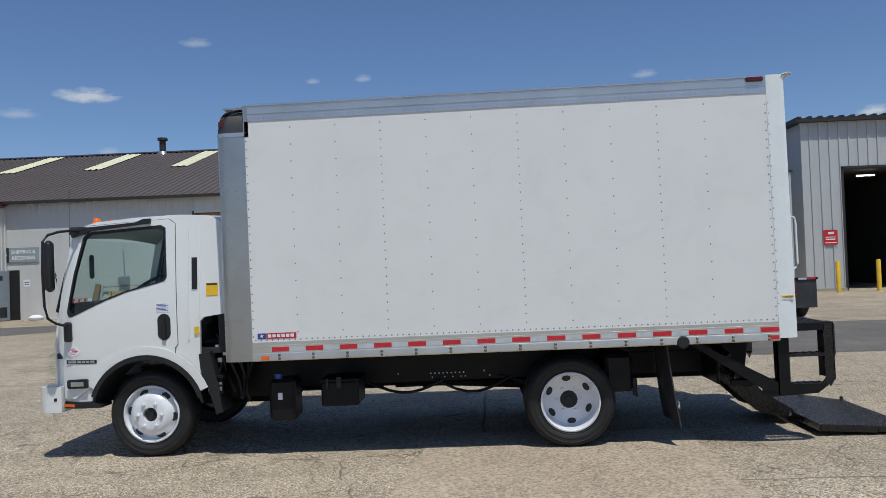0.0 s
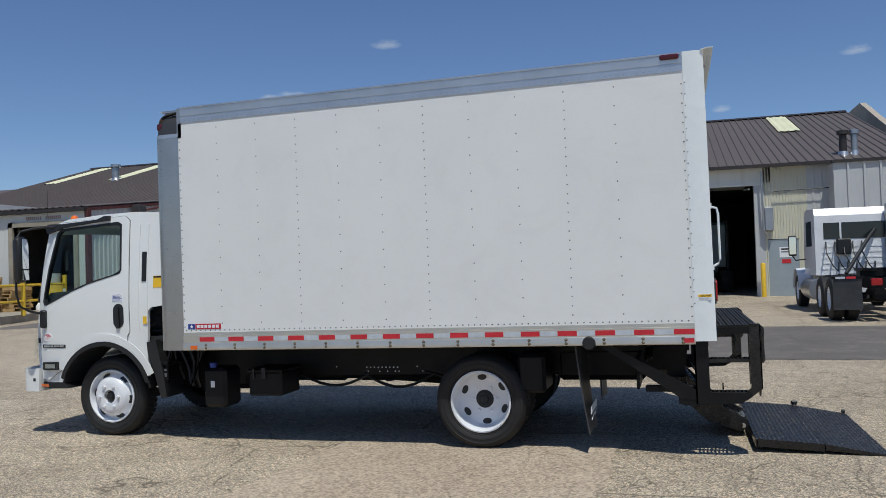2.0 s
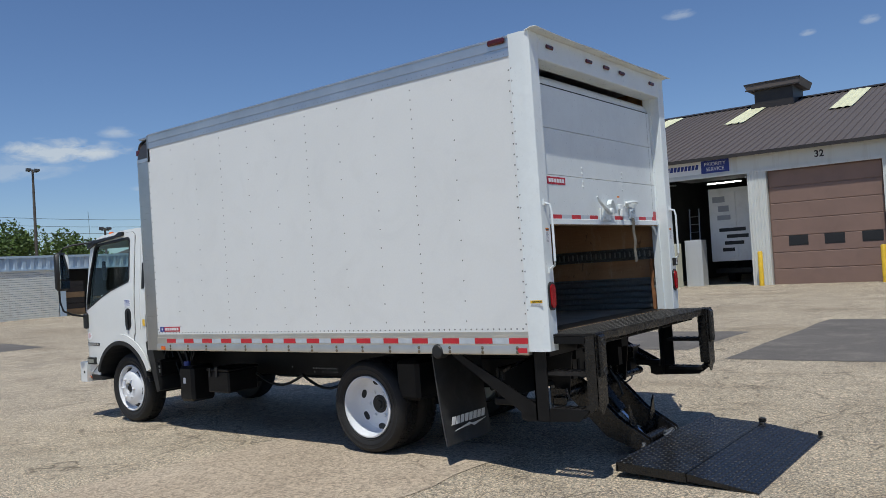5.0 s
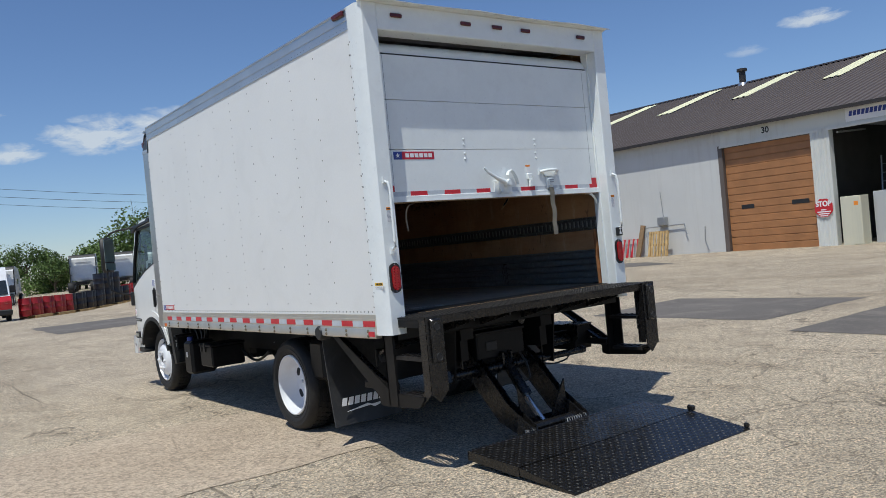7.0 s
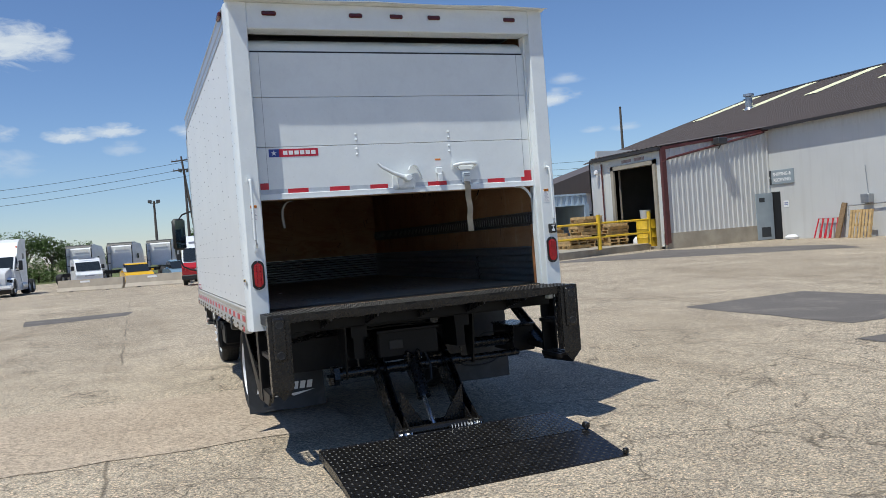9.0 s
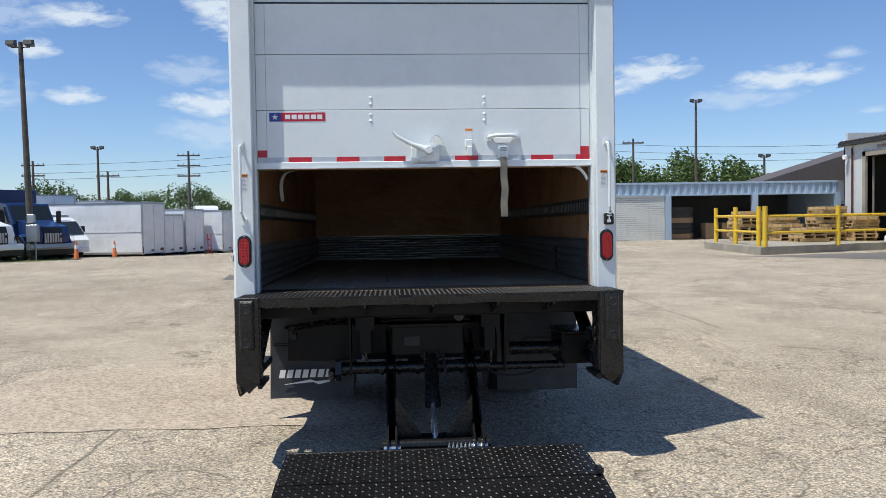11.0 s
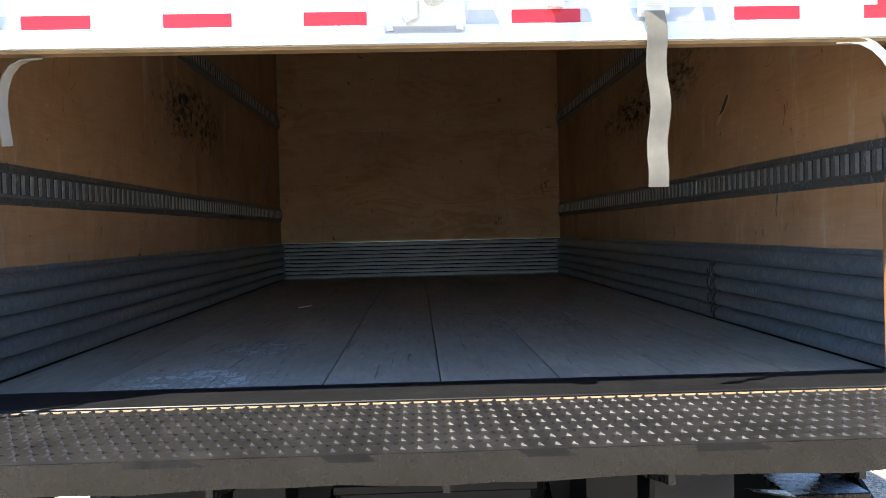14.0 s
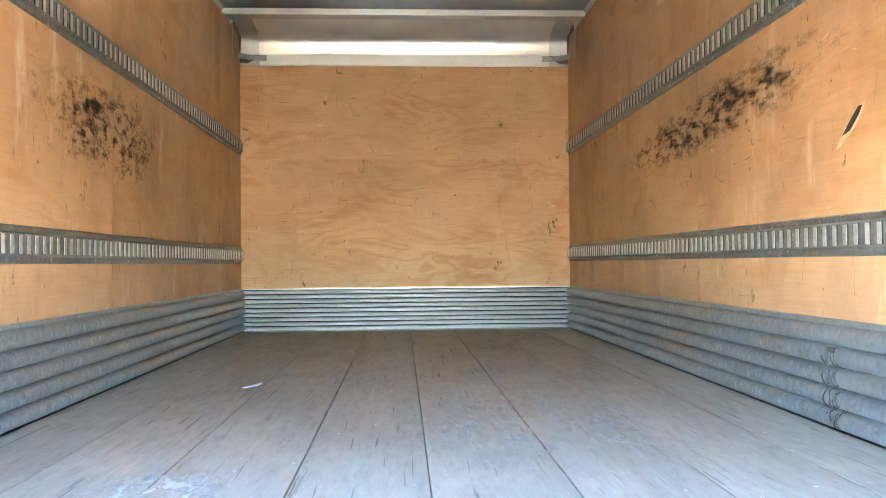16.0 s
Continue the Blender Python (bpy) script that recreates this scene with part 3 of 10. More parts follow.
MAT = dict(
    concrete=make_concrete(),
    asphalt=make_asphalt(),
    rust_slab=make_slab(),
    box_white=simple("white panel paint", (0.79, 0.795, 0.775), 0.42, var=0.025, scale=1.2, dirt=(0.62, 0.62, 0.60), dirt_amt=0.25),
    frame_white=simple("thick white enamel", (0.80, 0.835, 0.83), 0.3, var=0.03, scale=4, bump=0.03, fine=30, dirt=(0.6, 0.61, 0.62), dirt_amt=0.2),
    cab_white=simple("glossy white car paint", (0.80, 0.81, 0.79), 0.14, var=0.015, scale=1.0),
    alu=make_alu(),
    corner_alu=make_alu("dull corner aluminium", (0.50, 0.495, 0.48), 0.30),
    corner_dark=make_alu("dark corner casting", (0.13, 0.12, 0.11), 0.45),
    # warm tint puts the ground's reflection into the rail's colour
    rail_alu=make_alu("rub rail with ground tint", (0.72, 0.68, 0.60), 0.40),
    rivet=simple("dull rivet", (0.10, 0.097, 0.093), 0.5, var=0.1),
    alu_dark=make_alu("weathered aluminium", (0.45, 0.46, 0.47), 0.42),
    steel=make_galv(),
    tread_plate=simple("dusty black tread plate", (0.014, 0.013, 0.0125), 0.42, var=0.35, scale=7, dirt=(0.035, 0.031, 0.028), dirt_amt=0.45, bump=0.3, fine=90, spec=0.2),
    tread_edge=simple("rubbed tread studs", (0.024, 0.022, 0.021), 0.42, var=0.45, scale=16, bump=0.25, fine=120, spec=0.22),
    rail_bolt=simple("tarnished zinc bolt", (0.20, 0.165, 0.11), 0.42, metal=0.5, var=0.15),
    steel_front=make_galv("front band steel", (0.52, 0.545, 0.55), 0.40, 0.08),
    nose_sheet=make_alu("bright bare sheet", (0.72, 0.70, 0.68), 0.30),
    slot_zinc=make_galv("bright zinc slot plate", (0.60, 0.60, 0.58), 0.40),
    track_steel=make_galv("grey track steel", (0.225, 0.23, 0.22), 0.45),
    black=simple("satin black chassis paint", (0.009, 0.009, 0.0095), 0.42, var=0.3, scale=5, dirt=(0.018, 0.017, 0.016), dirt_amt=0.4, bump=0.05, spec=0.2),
    black_gloss=simple("fresh black enamel", (0.010, 0.0095, 0.0095), 0.27, var=0.4, scale=9, bump=0.3, fine=38, dirt=(0.024, 0.021, 0.019), dirt_amt=0.4, spec=0.45),
    bumper=simple("chipped black bumper paint", (0.008, 0.008, 0.0085), 0.3, var=0.4, scale=12, bump=0.35, fine=55, dirt=(0.05, 0.047, 0.045), dirt_amt=0.4, spec=0.45),
    plat_stud=simple("dull black platform studs", (0.014, 0.014, 0.015), 0.42, var=0.3, scale=10, spec=0.4),
    plastic=simple("black moulded plastic", (0.012, 0.0125, 0.013), 0.5, var=0.2),
    rubber=simple("tyre rubber", (0.012, 0.0115, 0.011), 0.7, var=0.25, scale=9, dirt=(0.03, 0.028, 0.026), dirt_amt=0.3, bump=0.1),
    flap=simple("black rubber sheet", (0.034, 0.034, 0.035), 0.48, var=0.2, scale=3, dirt=(0.11, 0.11, 0.11), dirt_amt=0.35),
    rim=simple("white wheel paint", (0.80, 0.81, 0.83), 0.32, var=0.04, dirt=(0.5, 0.48, 0.46), dirt_amt=0.25),
    red_tape=simple("red reflective tape", (0.55, 0.022, 0.035), 0.35, var=0.12, scale=12),
    silver_tape=simple("silver reflective tape", (0.52, 0.56, 0.60), 0.4, var=0.1, scale=18),
    red_lens=simple("red lamp lens", (0.36, 0.008, 0.012), 0.16, var=0.25, scale=30),
    dark_lens=simple("dark red marker lens", (0.09, 0.012, 0.014), 0.2, var=0.2, scale=30),
    amber=simple("amber lens", (0.80, 0.16, 0.02), 0.2, var=0.1),
    ply=make_plywood("rubbed plywood", 0.22, 1.25, (0.490, 0.290, 0.155)),
    # front sheets: stronger figure, base raised to carry the light they get
    ply_front_lit=make_plywood("figured plywood, lit tone", 0.42, 0.35, (0.545, 0.340, 0.188)),
    plank=make_plank(),
    split_wood=simple("fresh split wood", (0.55, 0.40, 0.24), 0.75, var=0.2, scale=20, bump=0.2),
    rust=simple("flaking rust", (0.20, 0.085, 0.03), 0.85, var=0.5, scale=9, bump=0.3),
    torn_ply=simple("torn plywood edge", (0.30, 0.13, 0.05), 0.8, var=0.35, scale=14, bump=0.3),
    rawwood=simple("raw wood edge", (0.24, 0.155, 0.08), 0.75, var=0.25, scale=12, bump=0.1),
    glass=make_glass("window glass", (0.66, 0.80, 0.755)),
    clear=make_glass("clear glass", (0.93, 0.965, 0.955)),
    dark_glass=simple("dark vehicle glass", (0.02, 0.025, 0.028), 0.06, var=0.1),
    mirror=make_mirror(),
    cabin=simple("dark cabin trim", (0.03, 0.031, 0.032), 0.7, var=0.15),
    seat=simple("dark seat cloth", (0.045, 0.046, 0.05), 0.9, var=0.2, scale=8),
    webbing=simple("dirty cream webbing", (0.21, 0.19, 0.15), 0.9, var=0.2, scale=14, dirt=(0.25, 0.2, 0.14)),
    chrome=make_alu("bright steel", (0.75, 0.76, 0.78), 0.16),
    logo_red=simple("red logo film", (0.50, 0.015, 0.04), 0.4, var=0.05),
    logo_blue=simple("blue logo film", (0.03, 0.06, 0.30), 0.4, var=0.05),
    logo_white=simple("white logo film", (0.82, 0.82, 0.82), 0.5, var=0.03),
    label_yellow=simple("yellow warning label", (0.85, 0.52, 0.02), 0.45, var=0.05),
    label_orange=simple("orange warning label", (0.85, 0.28, 0.03), 0.45, var=0.05),
    label_grey=simple("grey print", (0.35, 0.37, 0.42), 0.6, var=0.05),
    ink=simple("black print", (0.015, 0.015, 0.016), 0.5, var=0.05),
    rub_near=make_smudge("black rub marks", (0.045, 0.038, 0.033), (-2.45, 1.99, "z"), (0.85, 0.22), (15.0, 1.0, 26.0), (0.44, 0.63), 0.85),
    rub_far=make_smudge("black rub marks in a slanting band", (0.045, 0.038, 0.033), (-2.40, 2.03, "z"), (1.25, 0.15), (11.0, 1.0, 30.0), (0.42, 0.61), 0.85, 0.05),
    chalk_a=make_smudge("chalky scuffs", (0.60, 0.585, 0.53), (-0.42, 0.60, "y"), (0.28, 0.27), (16.0, 40.0, 1.0), (0.42, 0.56), 0.85),
    chalk_b=make_smudge("faint chalky scuffs", (0.58, 0.565, 0.51), (-0.93, 0.67, "y"), (0.28, 0.20), (16.0, 36.0, 1.0), (0.42, 0.57), 0.8),
    chalk_c=make_smudge("pale wear on the boards", (0.54, 0.53, 0.49), (-1.6, 1.55, "y"), (0.8, 0.5), (9.0, 36.0, 1.0), (0.48, 0.68), 0.6),
    soot=simple("black scuff mark", (0.05, 0.042, 0.036), 0.8, var=0.4, scale=20),
    siding=make_siding("painted steel siding", (0.60, 0.60, 0.58), dirt=(0.42, 0.40, 0.37)),
    siding_grey=make_siding("grey steel siding", (0.50, 0.51, 0.51)),
    siding_cream=make_siding("cream steel siding", (0.62, 0.60, 0.47), dirt=(0.36, 0.36, 0.30)),
    trim_white=make_siding("weathered white trim", (0.66, 0.67, 0.63), dirt=(0.30, 0.22, 0.13)),
    roof=make_siding("brown steel roofing", (0.118, 0.095, 0.083), dirt=(0.16, 0.14, 0.125)),
    fascia=simple("dark brown gutter", (0.032, 0.026, 0.023), 0.5, var=0.2),
    skylight=simple("yellowed skylight panel", (0.78, 0.76, 0.50), 0.5, var=0.08, scale=1.0),
    oak_door=simple("orange-brown sectional door", (0.36, 0.165, 0.065), 0.55, var=0.18, scale=1.2, dirt=(0.25, 0.11, 0.045)),
    tan_door=simple("brown sectional door", (0.235, 0.150, 0.118), 0.6, var=0.08, scale=0.8, dirt=(0.17, 0.11, 0.09)),
    dock=simple("stained concrete footing", (0.36, 0.32, 0.25), 0.9, var=0.2, scale=1.4, bump=0.3, dirt=(0.2, 0.17, 0.12)),
    block=simple("concrete block", (0.43, 0.375, 0.30), 0.9, var=0.12, scale=1.5, bump=0.3),
    red_paint=simple("dull red steel", (0.105, 0.03, 0.027), 0.5, var=0.2, scale=3),
    faded_red=simple("faded red print", (0.36, 0.27, 0.25), 0.8, var=0.15, scale=3),
    drum_red=simple("red drum enamel", (0.33, 0.018, 0.022), 0.35, var=0.2, scale=3, dirt=(0.12, 0.02, 0.02)),
    drum_black=simple("black drum enamel", (0.012, 0.012, 0.018), 0.3, var=0.3, scale=4),
    yellow=simple("yellow safety paint", (0.78, 0.50, 0.03), 0.45, var=0.12, scale=4, dirt=(0.4, 0.25, 0.05)),
    orange=simple("orange machine paint", (0.72, 0.17, 0.025), 0.4, var=0.12, scale=4),
    pallet=simple("raw pallet wood", (0.50, 0.34, 0.155), 0.85, var=0.3, scale=6, bump=0.1),
    carton=simple("brown carton", (0.36, 0.23, 0.12), 0.85, var=0.12, scale=4),
    blue_shed=make_siding("pale blue container steel", (0.40, 0.50, 0.60)),
    # near-black: the colour itself carries the dimness of the open rooms
    dark_room=simple("shade-dark room wall", (0.08, 0.078, 0.074), 0.9, var=0.25, scale=0.7),
    veh_white=simple("white vehicle paint", (0.82, 0.83, 0.84), 0.25, var=0.05, scale=1.0, dirt=(0.45, 0.45, 0.44), dirt_amt=0.3),
    veh_blue=simple("dark blue vehicle paint", (0.018, 0.045, 0.14), 0.2, var=0.1),
    veh_red=simple("red vehicle paint", (0.45, 0.02, 0.03), 0.22, var=0.08),
    veh_yellow=simple("yellow car paint", (0.80, 0.45, 0.01), 0.22, var=0.05),
    veh_teal=simple("blue-grey car paint", (0.20, 0.30, 0.38), 0.2, var=0.08),
    cone=simple("orange traffic cone", (0.85, 0.22, 0.06), 0.6, var=0.08),
    wood_pole=simple("weathered timber pole", (0.10, 0.085, 0.07), 0.9, var=0.3, scale=4, bump=0.2),
    lamp_metal=simple("dark lamp head", (0.05, 0.05, 0.05), 0.5, var=0.2),
    bark=simple("tree bark", (0.09, 0.07, 0.05), 0.95, var=0.3, scale=5, bump=0.3),
    leaf=make_leaf("summer leaves", (0.09, 0.14, 0.034)),
    leaf_light=make_leaf("light summer leaves", (0.115, 0.175, 0.044)),
    grass=simple("dry grass", (0.13, 0.15, 0.045), 0.95, var=0.35, scale=0.8, fine=20, bump=0.5),
    sign_grey=simple("grey sign face", (0.30, 0.35, 0.38), 0.45, var=0.06),
    sign_dark=simple("dark sign panel", (0.03, 0.035, 0.04), 0.4, var=0.06),
    sign_red=simple("red sign face", (0.55, 0.02, 0.03), 0.4, var=0.06),
    banner_blue=simple("blue banner cloth", (0.03, 0.05, 0.25), 0.6, var=0.06),
    lamp_glow=make_glow("fluorescent tube", (1.0, 0.98, 0.92), 4.5),
)


# ---- mesh tools ----
class Shape:
    """Collects simple solids into one mesh."""

    def __init__(self):
        self.bm = bmesh.new()

    def box(self, x0, x1, y0, y1, z0, z1, c=0.0):
        b = self.bm
        lo, hi = (min(x0, x1), min(y0, y1), min(z0, z1)), (max(x0, x1), max(y0, y1), max(z0, z1))
        if c <= 0:
            v = [b.verts.new((lo[0] if i & 1 == 0 else hi[0], lo[1] if i & 2 == 0 else hi[1], lo[2] if i & 4 == 0 else hi[2])) for i in range(8)]
            for f in ((0, 2, 3, 1), (4, 5, 7, 6), (0, 1, 5, 4), (2, 6, 7, 3), (0, 4, 6, 2), (1, 3, 7, 5)):
                b.faces.new([v[i] for i in f])
            return self
        c = min(c, *[(hi[i] - lo[i]) * 0.45 for i in range(3)])
        vs = {}
        for i in range(8):
            s = (i & 1, (i >> 1) & 1, (i >> 2) & 1)
            p = [hi[k] if s[k] else lo[k] for k in range(3)]
            for a in range(3):
                q = [p[k] if k == a else (p[k] - c if s[k] else p[k] + c) for k in range(3)]
                vs[i, a] = b.verts.new(q)
        for a in range(3):
            o = [k for k in range(3) if k != a]
            for side in (0, 1):
                ids = []
                for u, w in ((0, 0), (1, 0), (1, 1), (0, 1)):
                    ids.append((side << a) | (u << o[0]) | (w << o[1]))
                f = [vs[i, a] for i in ids]
                b.faces.new(f if side == (0 if a == 1 else 1) else f[::-1])
        for a in range(3):
            o = [k for k in range(3) if k != a]
            for u in (0, 1):
                for w in (0, 1):
                    i0 = (u << o[0]) | (w << o[1])
                    i1 = i0 | (1 << a)
                    b.faces.new([vs[i0, o[0]], vs[i1, o[0]], vs[i1, o[1]], vs[i0, o[1]]])
        for i in range(8):
            b.faces.new([vs[i, 0], vs[i, 1], vs[i, 2]])
        return self

    def rings(self, loops, close=True, caps=True):
        """Joins rings of points with quads."""
        b = self.bm
        rs = [[b.verts.new(p) for p in lp] for lp in loops]
        n = len(rs[0])
        for r0, r1 in zip(rs, rs[1:]):
            for i in range(n if close else n - 1):
                j = (i + 1) % n
                b.faces.new([r0[i], r0[j], r1[j], r1[i]])
        if caps and close:
            b.faces.new(rs[0][::-1])
            b.faces.new(rs[-1])
        return self

    def tube(self, pts, r, seg=8, caps=True):
        pts = [Vector(p) for p in pts]
        rr = r if isinstance(r, (list, tuple)) else [r] * len(pts)
        loops = []
        for i, p in enumerate(pts):
            d = (pts[min(i + 1, len(pts) - 1)] - pts[max(i - 1, 0)]).normalized()
            up = Vector((0, 0, 1)) if abs(d.z) < 0.9 else Vector((1, 0, 0))
            a = d.cross(up).normalized()
            e = a.cross(d)
            loops.append([p + rr[i] * (a * math.cos(2 * math.pi * k / seg) + e * math.sin(2 * math.pi * k / seg)) for k in range(seg)])
        return self.rings(loops, True, caps)

    def lathe(self, profile, at, axis="y", seg=32):
        """Turns (radius, along) pairs round an axis through at; the ring closes on itself."""
        loops = []
        for k in range(seg):
            c, s = math.cos(2 * math.pi * k / seg), math.sin(2 * math.pi * k / seg)
            lp = []
            for r, h in profile:
                q = {"y": (r * c, h, r * s), "x": (h, r * c, r * s), "z": (r * c, r * s, h)}[axis]
                lp.append((at[0] + q[0], at[1] + q[1], at[2] + q[2]))
            loops.append(lp)
        b = self.bm
        rs = [[b.verts.new(p) for p in lp] for lp in loops]
        for k in range(seg):
            r0, r1 = rs[k], rs[(k + 1) % seg]
            for i in range(len(profile) - 1):
                if profile[i][0] < 1e-5 and profile[i + 1][0] < 1e-5:
                    continue
                b.faces.new([r0[i], r0[i + 1], r1[i + 1], r1[i]])
        bmesh.ops.remove_doubles(b, verts=[v for r in rs for v in r], dist=1e-5)
        return self

    def prism(self, poly, axis, a, b_, holes=()):
        """A plate: a flat outline (with holes) given thickness along an axis."""
        b = self.bm

        def place(u, v, w):
            return {"y": (u, w, v), "x": (w, u, v), "z": (u, v, w)}[axis]

        def ring(pts, w):
            return [b.verts.new(place(u, v, w)) for u, v in pts]

        loops = [list(poly)] + [list(h) for h in holes]
        sides = []
        for w in (a, b_):
            made = [ring(lp, w) for lp in loops]
            sides.append(made)
            if len(loops) == 1 and len(poly) <= 4:
                b.faces.new(made[0])
            else:
                edges = []
                for r in made:
                    for i in range(len(r)):
                        edges.append(b.edges.new((r[i], r[(i + 1) % len(r)])))
                bmesh.ops.triangle_fill(b, use_beauty=True, use_dissolve=False, edges=edges)
        for r0, r1 in zip(*sides):
            for i in range(len(r0)):
                j = (i + 1) % len(r0)
                b.faces.new([r0[i], r0[j], r1[j], r1[i]])
        return self

    def sheet(self, grid):
        """A grid of points as quads."""
        b = self.bm
        vs = [[b.verts.new(p) for p in row] for row in grid]
        for r0, r1 in zip(vs, vs[1:]):
            for i in range(len(r0) - 1):
                b.faces.new([r0[i], r0[i + 1], r1[i + 1], r1[i]])
        return self

    def slab(self, grid, thick):
        """A grid of points with thickness along its normal."""
        b = self.bm
        before = set(b.faces)
        self.sheet(grid)
        fresh = [f for f in b.faces if f not in before]
        bmesh.ops.recalc_face_normals(b, faces=fresh)
        bmesh.ops.solidify(b, geom=fresh, thickness=thick)
        return self

    def dome(self, at, r, axis, h):
        """A small rivet head."""
        b = self.bm
        ring = []
        for k in range(6):
            c, s = r * math.cos(k * math.pi / 3), r * math.sin(k * math.pi / 3)
            q = {"y": (c, 0, s), "x": (0, c, s), "z": (c, s, 0)}[axis]
            ring.append(b.verts.new((at[0] + q[0], at[1] + q[1], at[2] + q[2])))
        q = {"y": (0, h, 0), "x": (h, 0, 0), "z": (0, 0, h)}[axis]
        top = b.verts.new((at[0] + q[0], at[1] + q[1], at[2] + q[2]))
        for k in range(6):
            b.faces.new([ring[k], ring[(k + 1) % 6], top])
        return self

    def moved(self, m):
        bmesh.ops.transform(self.bm, matrix=m, verts=self.bm.verts)
        return self

    def mesh(self, name, smooth=0.0):
        if self.bm.faces:
            bmesh.ops.recalc_face_normals(self.bm, faces=self.bm.faces)
        me = bpy.data.meshes.new(name)
        self.bm.to_mesh(me)
        self.bm.free()
        if smooth:
            for f in me.polygons:
                f.use_smooth = True
            me.set_sharp_from_angle(angle=radians(smooth))
        return me


def part(name, shape, material, parent, label="", smooth=0.0):
    """One mesh under a thing or under a part."""
    me = shape.mesh(name, smooth)
    me.materials.append(MAT[material] if isinstance(material, str) else material)
    ob = new(name, me)
    ob.parent = parent
    if label:
        ob["label"] = label
    return ob


def pieces(name, boxes, material, parent, label=""):
    """Small boxes, each an object of its own."""
    for k, q in enumerate(boxes):
        part(name, Shape().box(*q), material, parent, label if k == 0 else "")


def thing(name, label, category, m=None, group="", kind=""):
    """An Empty that carries a thing's parts."""
    ob = new(name)
    ob.empty_display_size = 0.2
    if m is not None:
        ob.matrix_world = m
    return tagged(ob, label, category, group, kind)


def solo(name, shape, material, label, category, m=None, group="", kind="", smooth=0.0):
    """A thing that is one mesh."""
    ob = part(name, shape, material, None, "", smooth)
    if m is not None:
        ob.matrix_world = m
    return tagged(ob, label, category, group, kind)


def text_part(name, words, size, m, material, parent, label="", bold=0.0, wide=1.0):
    """Raised lettering in the built-in font, as a mesh."""
    cu = bpy.data.curves.new(name, "FONT")
    cu.body, cu.size, cu.align_x, cu.align_y, cu.extrude, cu.offset = words, size, "CENTER", "CENTER", 0.002, bold
    ob = bpy.data.objects.new(name, cu)
    me = bpy.data.meshes.new_from_object(ob)
    bpy.data.objects.remove(ob)
    bpy.data.curves.remove(cu)
    me.transform(Matrix.Diagonal((wide, 1, 1, 1)))
    me.materials.append(MAT[material])
    o = new(name, me)
    o.parent = parent
    o.matrix_local = m
    if label:
        o["label"] = label
    return o


def smoothstep(a, b, v):
    u = max(0.0, min(1.0, (v - a) / (b - a)))
    return u * u * (3 - 2 * u)


def ground_z(x, y):
    """The yard: a shallow dip under the cab, a slight fall towards the parked rows, a slight rise to the doors."""
    z = -0.045 * math.exp(-(((x + 6.5) / 4.5) ** 2) - ((y - 1) / 9) ** 2)
    z += 0.06 * smoothstep(9, 25, y) * smoothstep(-26, -8, x)
    z -= 0.75 * smoothstep(-18, -62, x) * (1 - smoothstep(6, 15, y))
    return z


TURN = pose(3.5, 1.2, 0) @ pose(0, 0, 0, 0, 0, -0.58) @ pose(-3.5, -1.2, 0)


def west(x, y):
    """Turns a place in the western lot a little about the truck's rear."""
    p = TURN @ Vector((x, y, 0))
    return p.x, p.y


# ---- the box truck ----
W, ZF, ZB, ZR = 2.42, 1.025, 0.885, 3.14      # width, floor, underside of the box, roof
XF, XS = -4.95, -4.68                          # front wall, where the side sheet begins
truck = thing("box_truck", "white cab-over box truck with aluminium rails, standing on the yard", "truck", RAKE)


def both_sides(y):
    return (y, W - y)


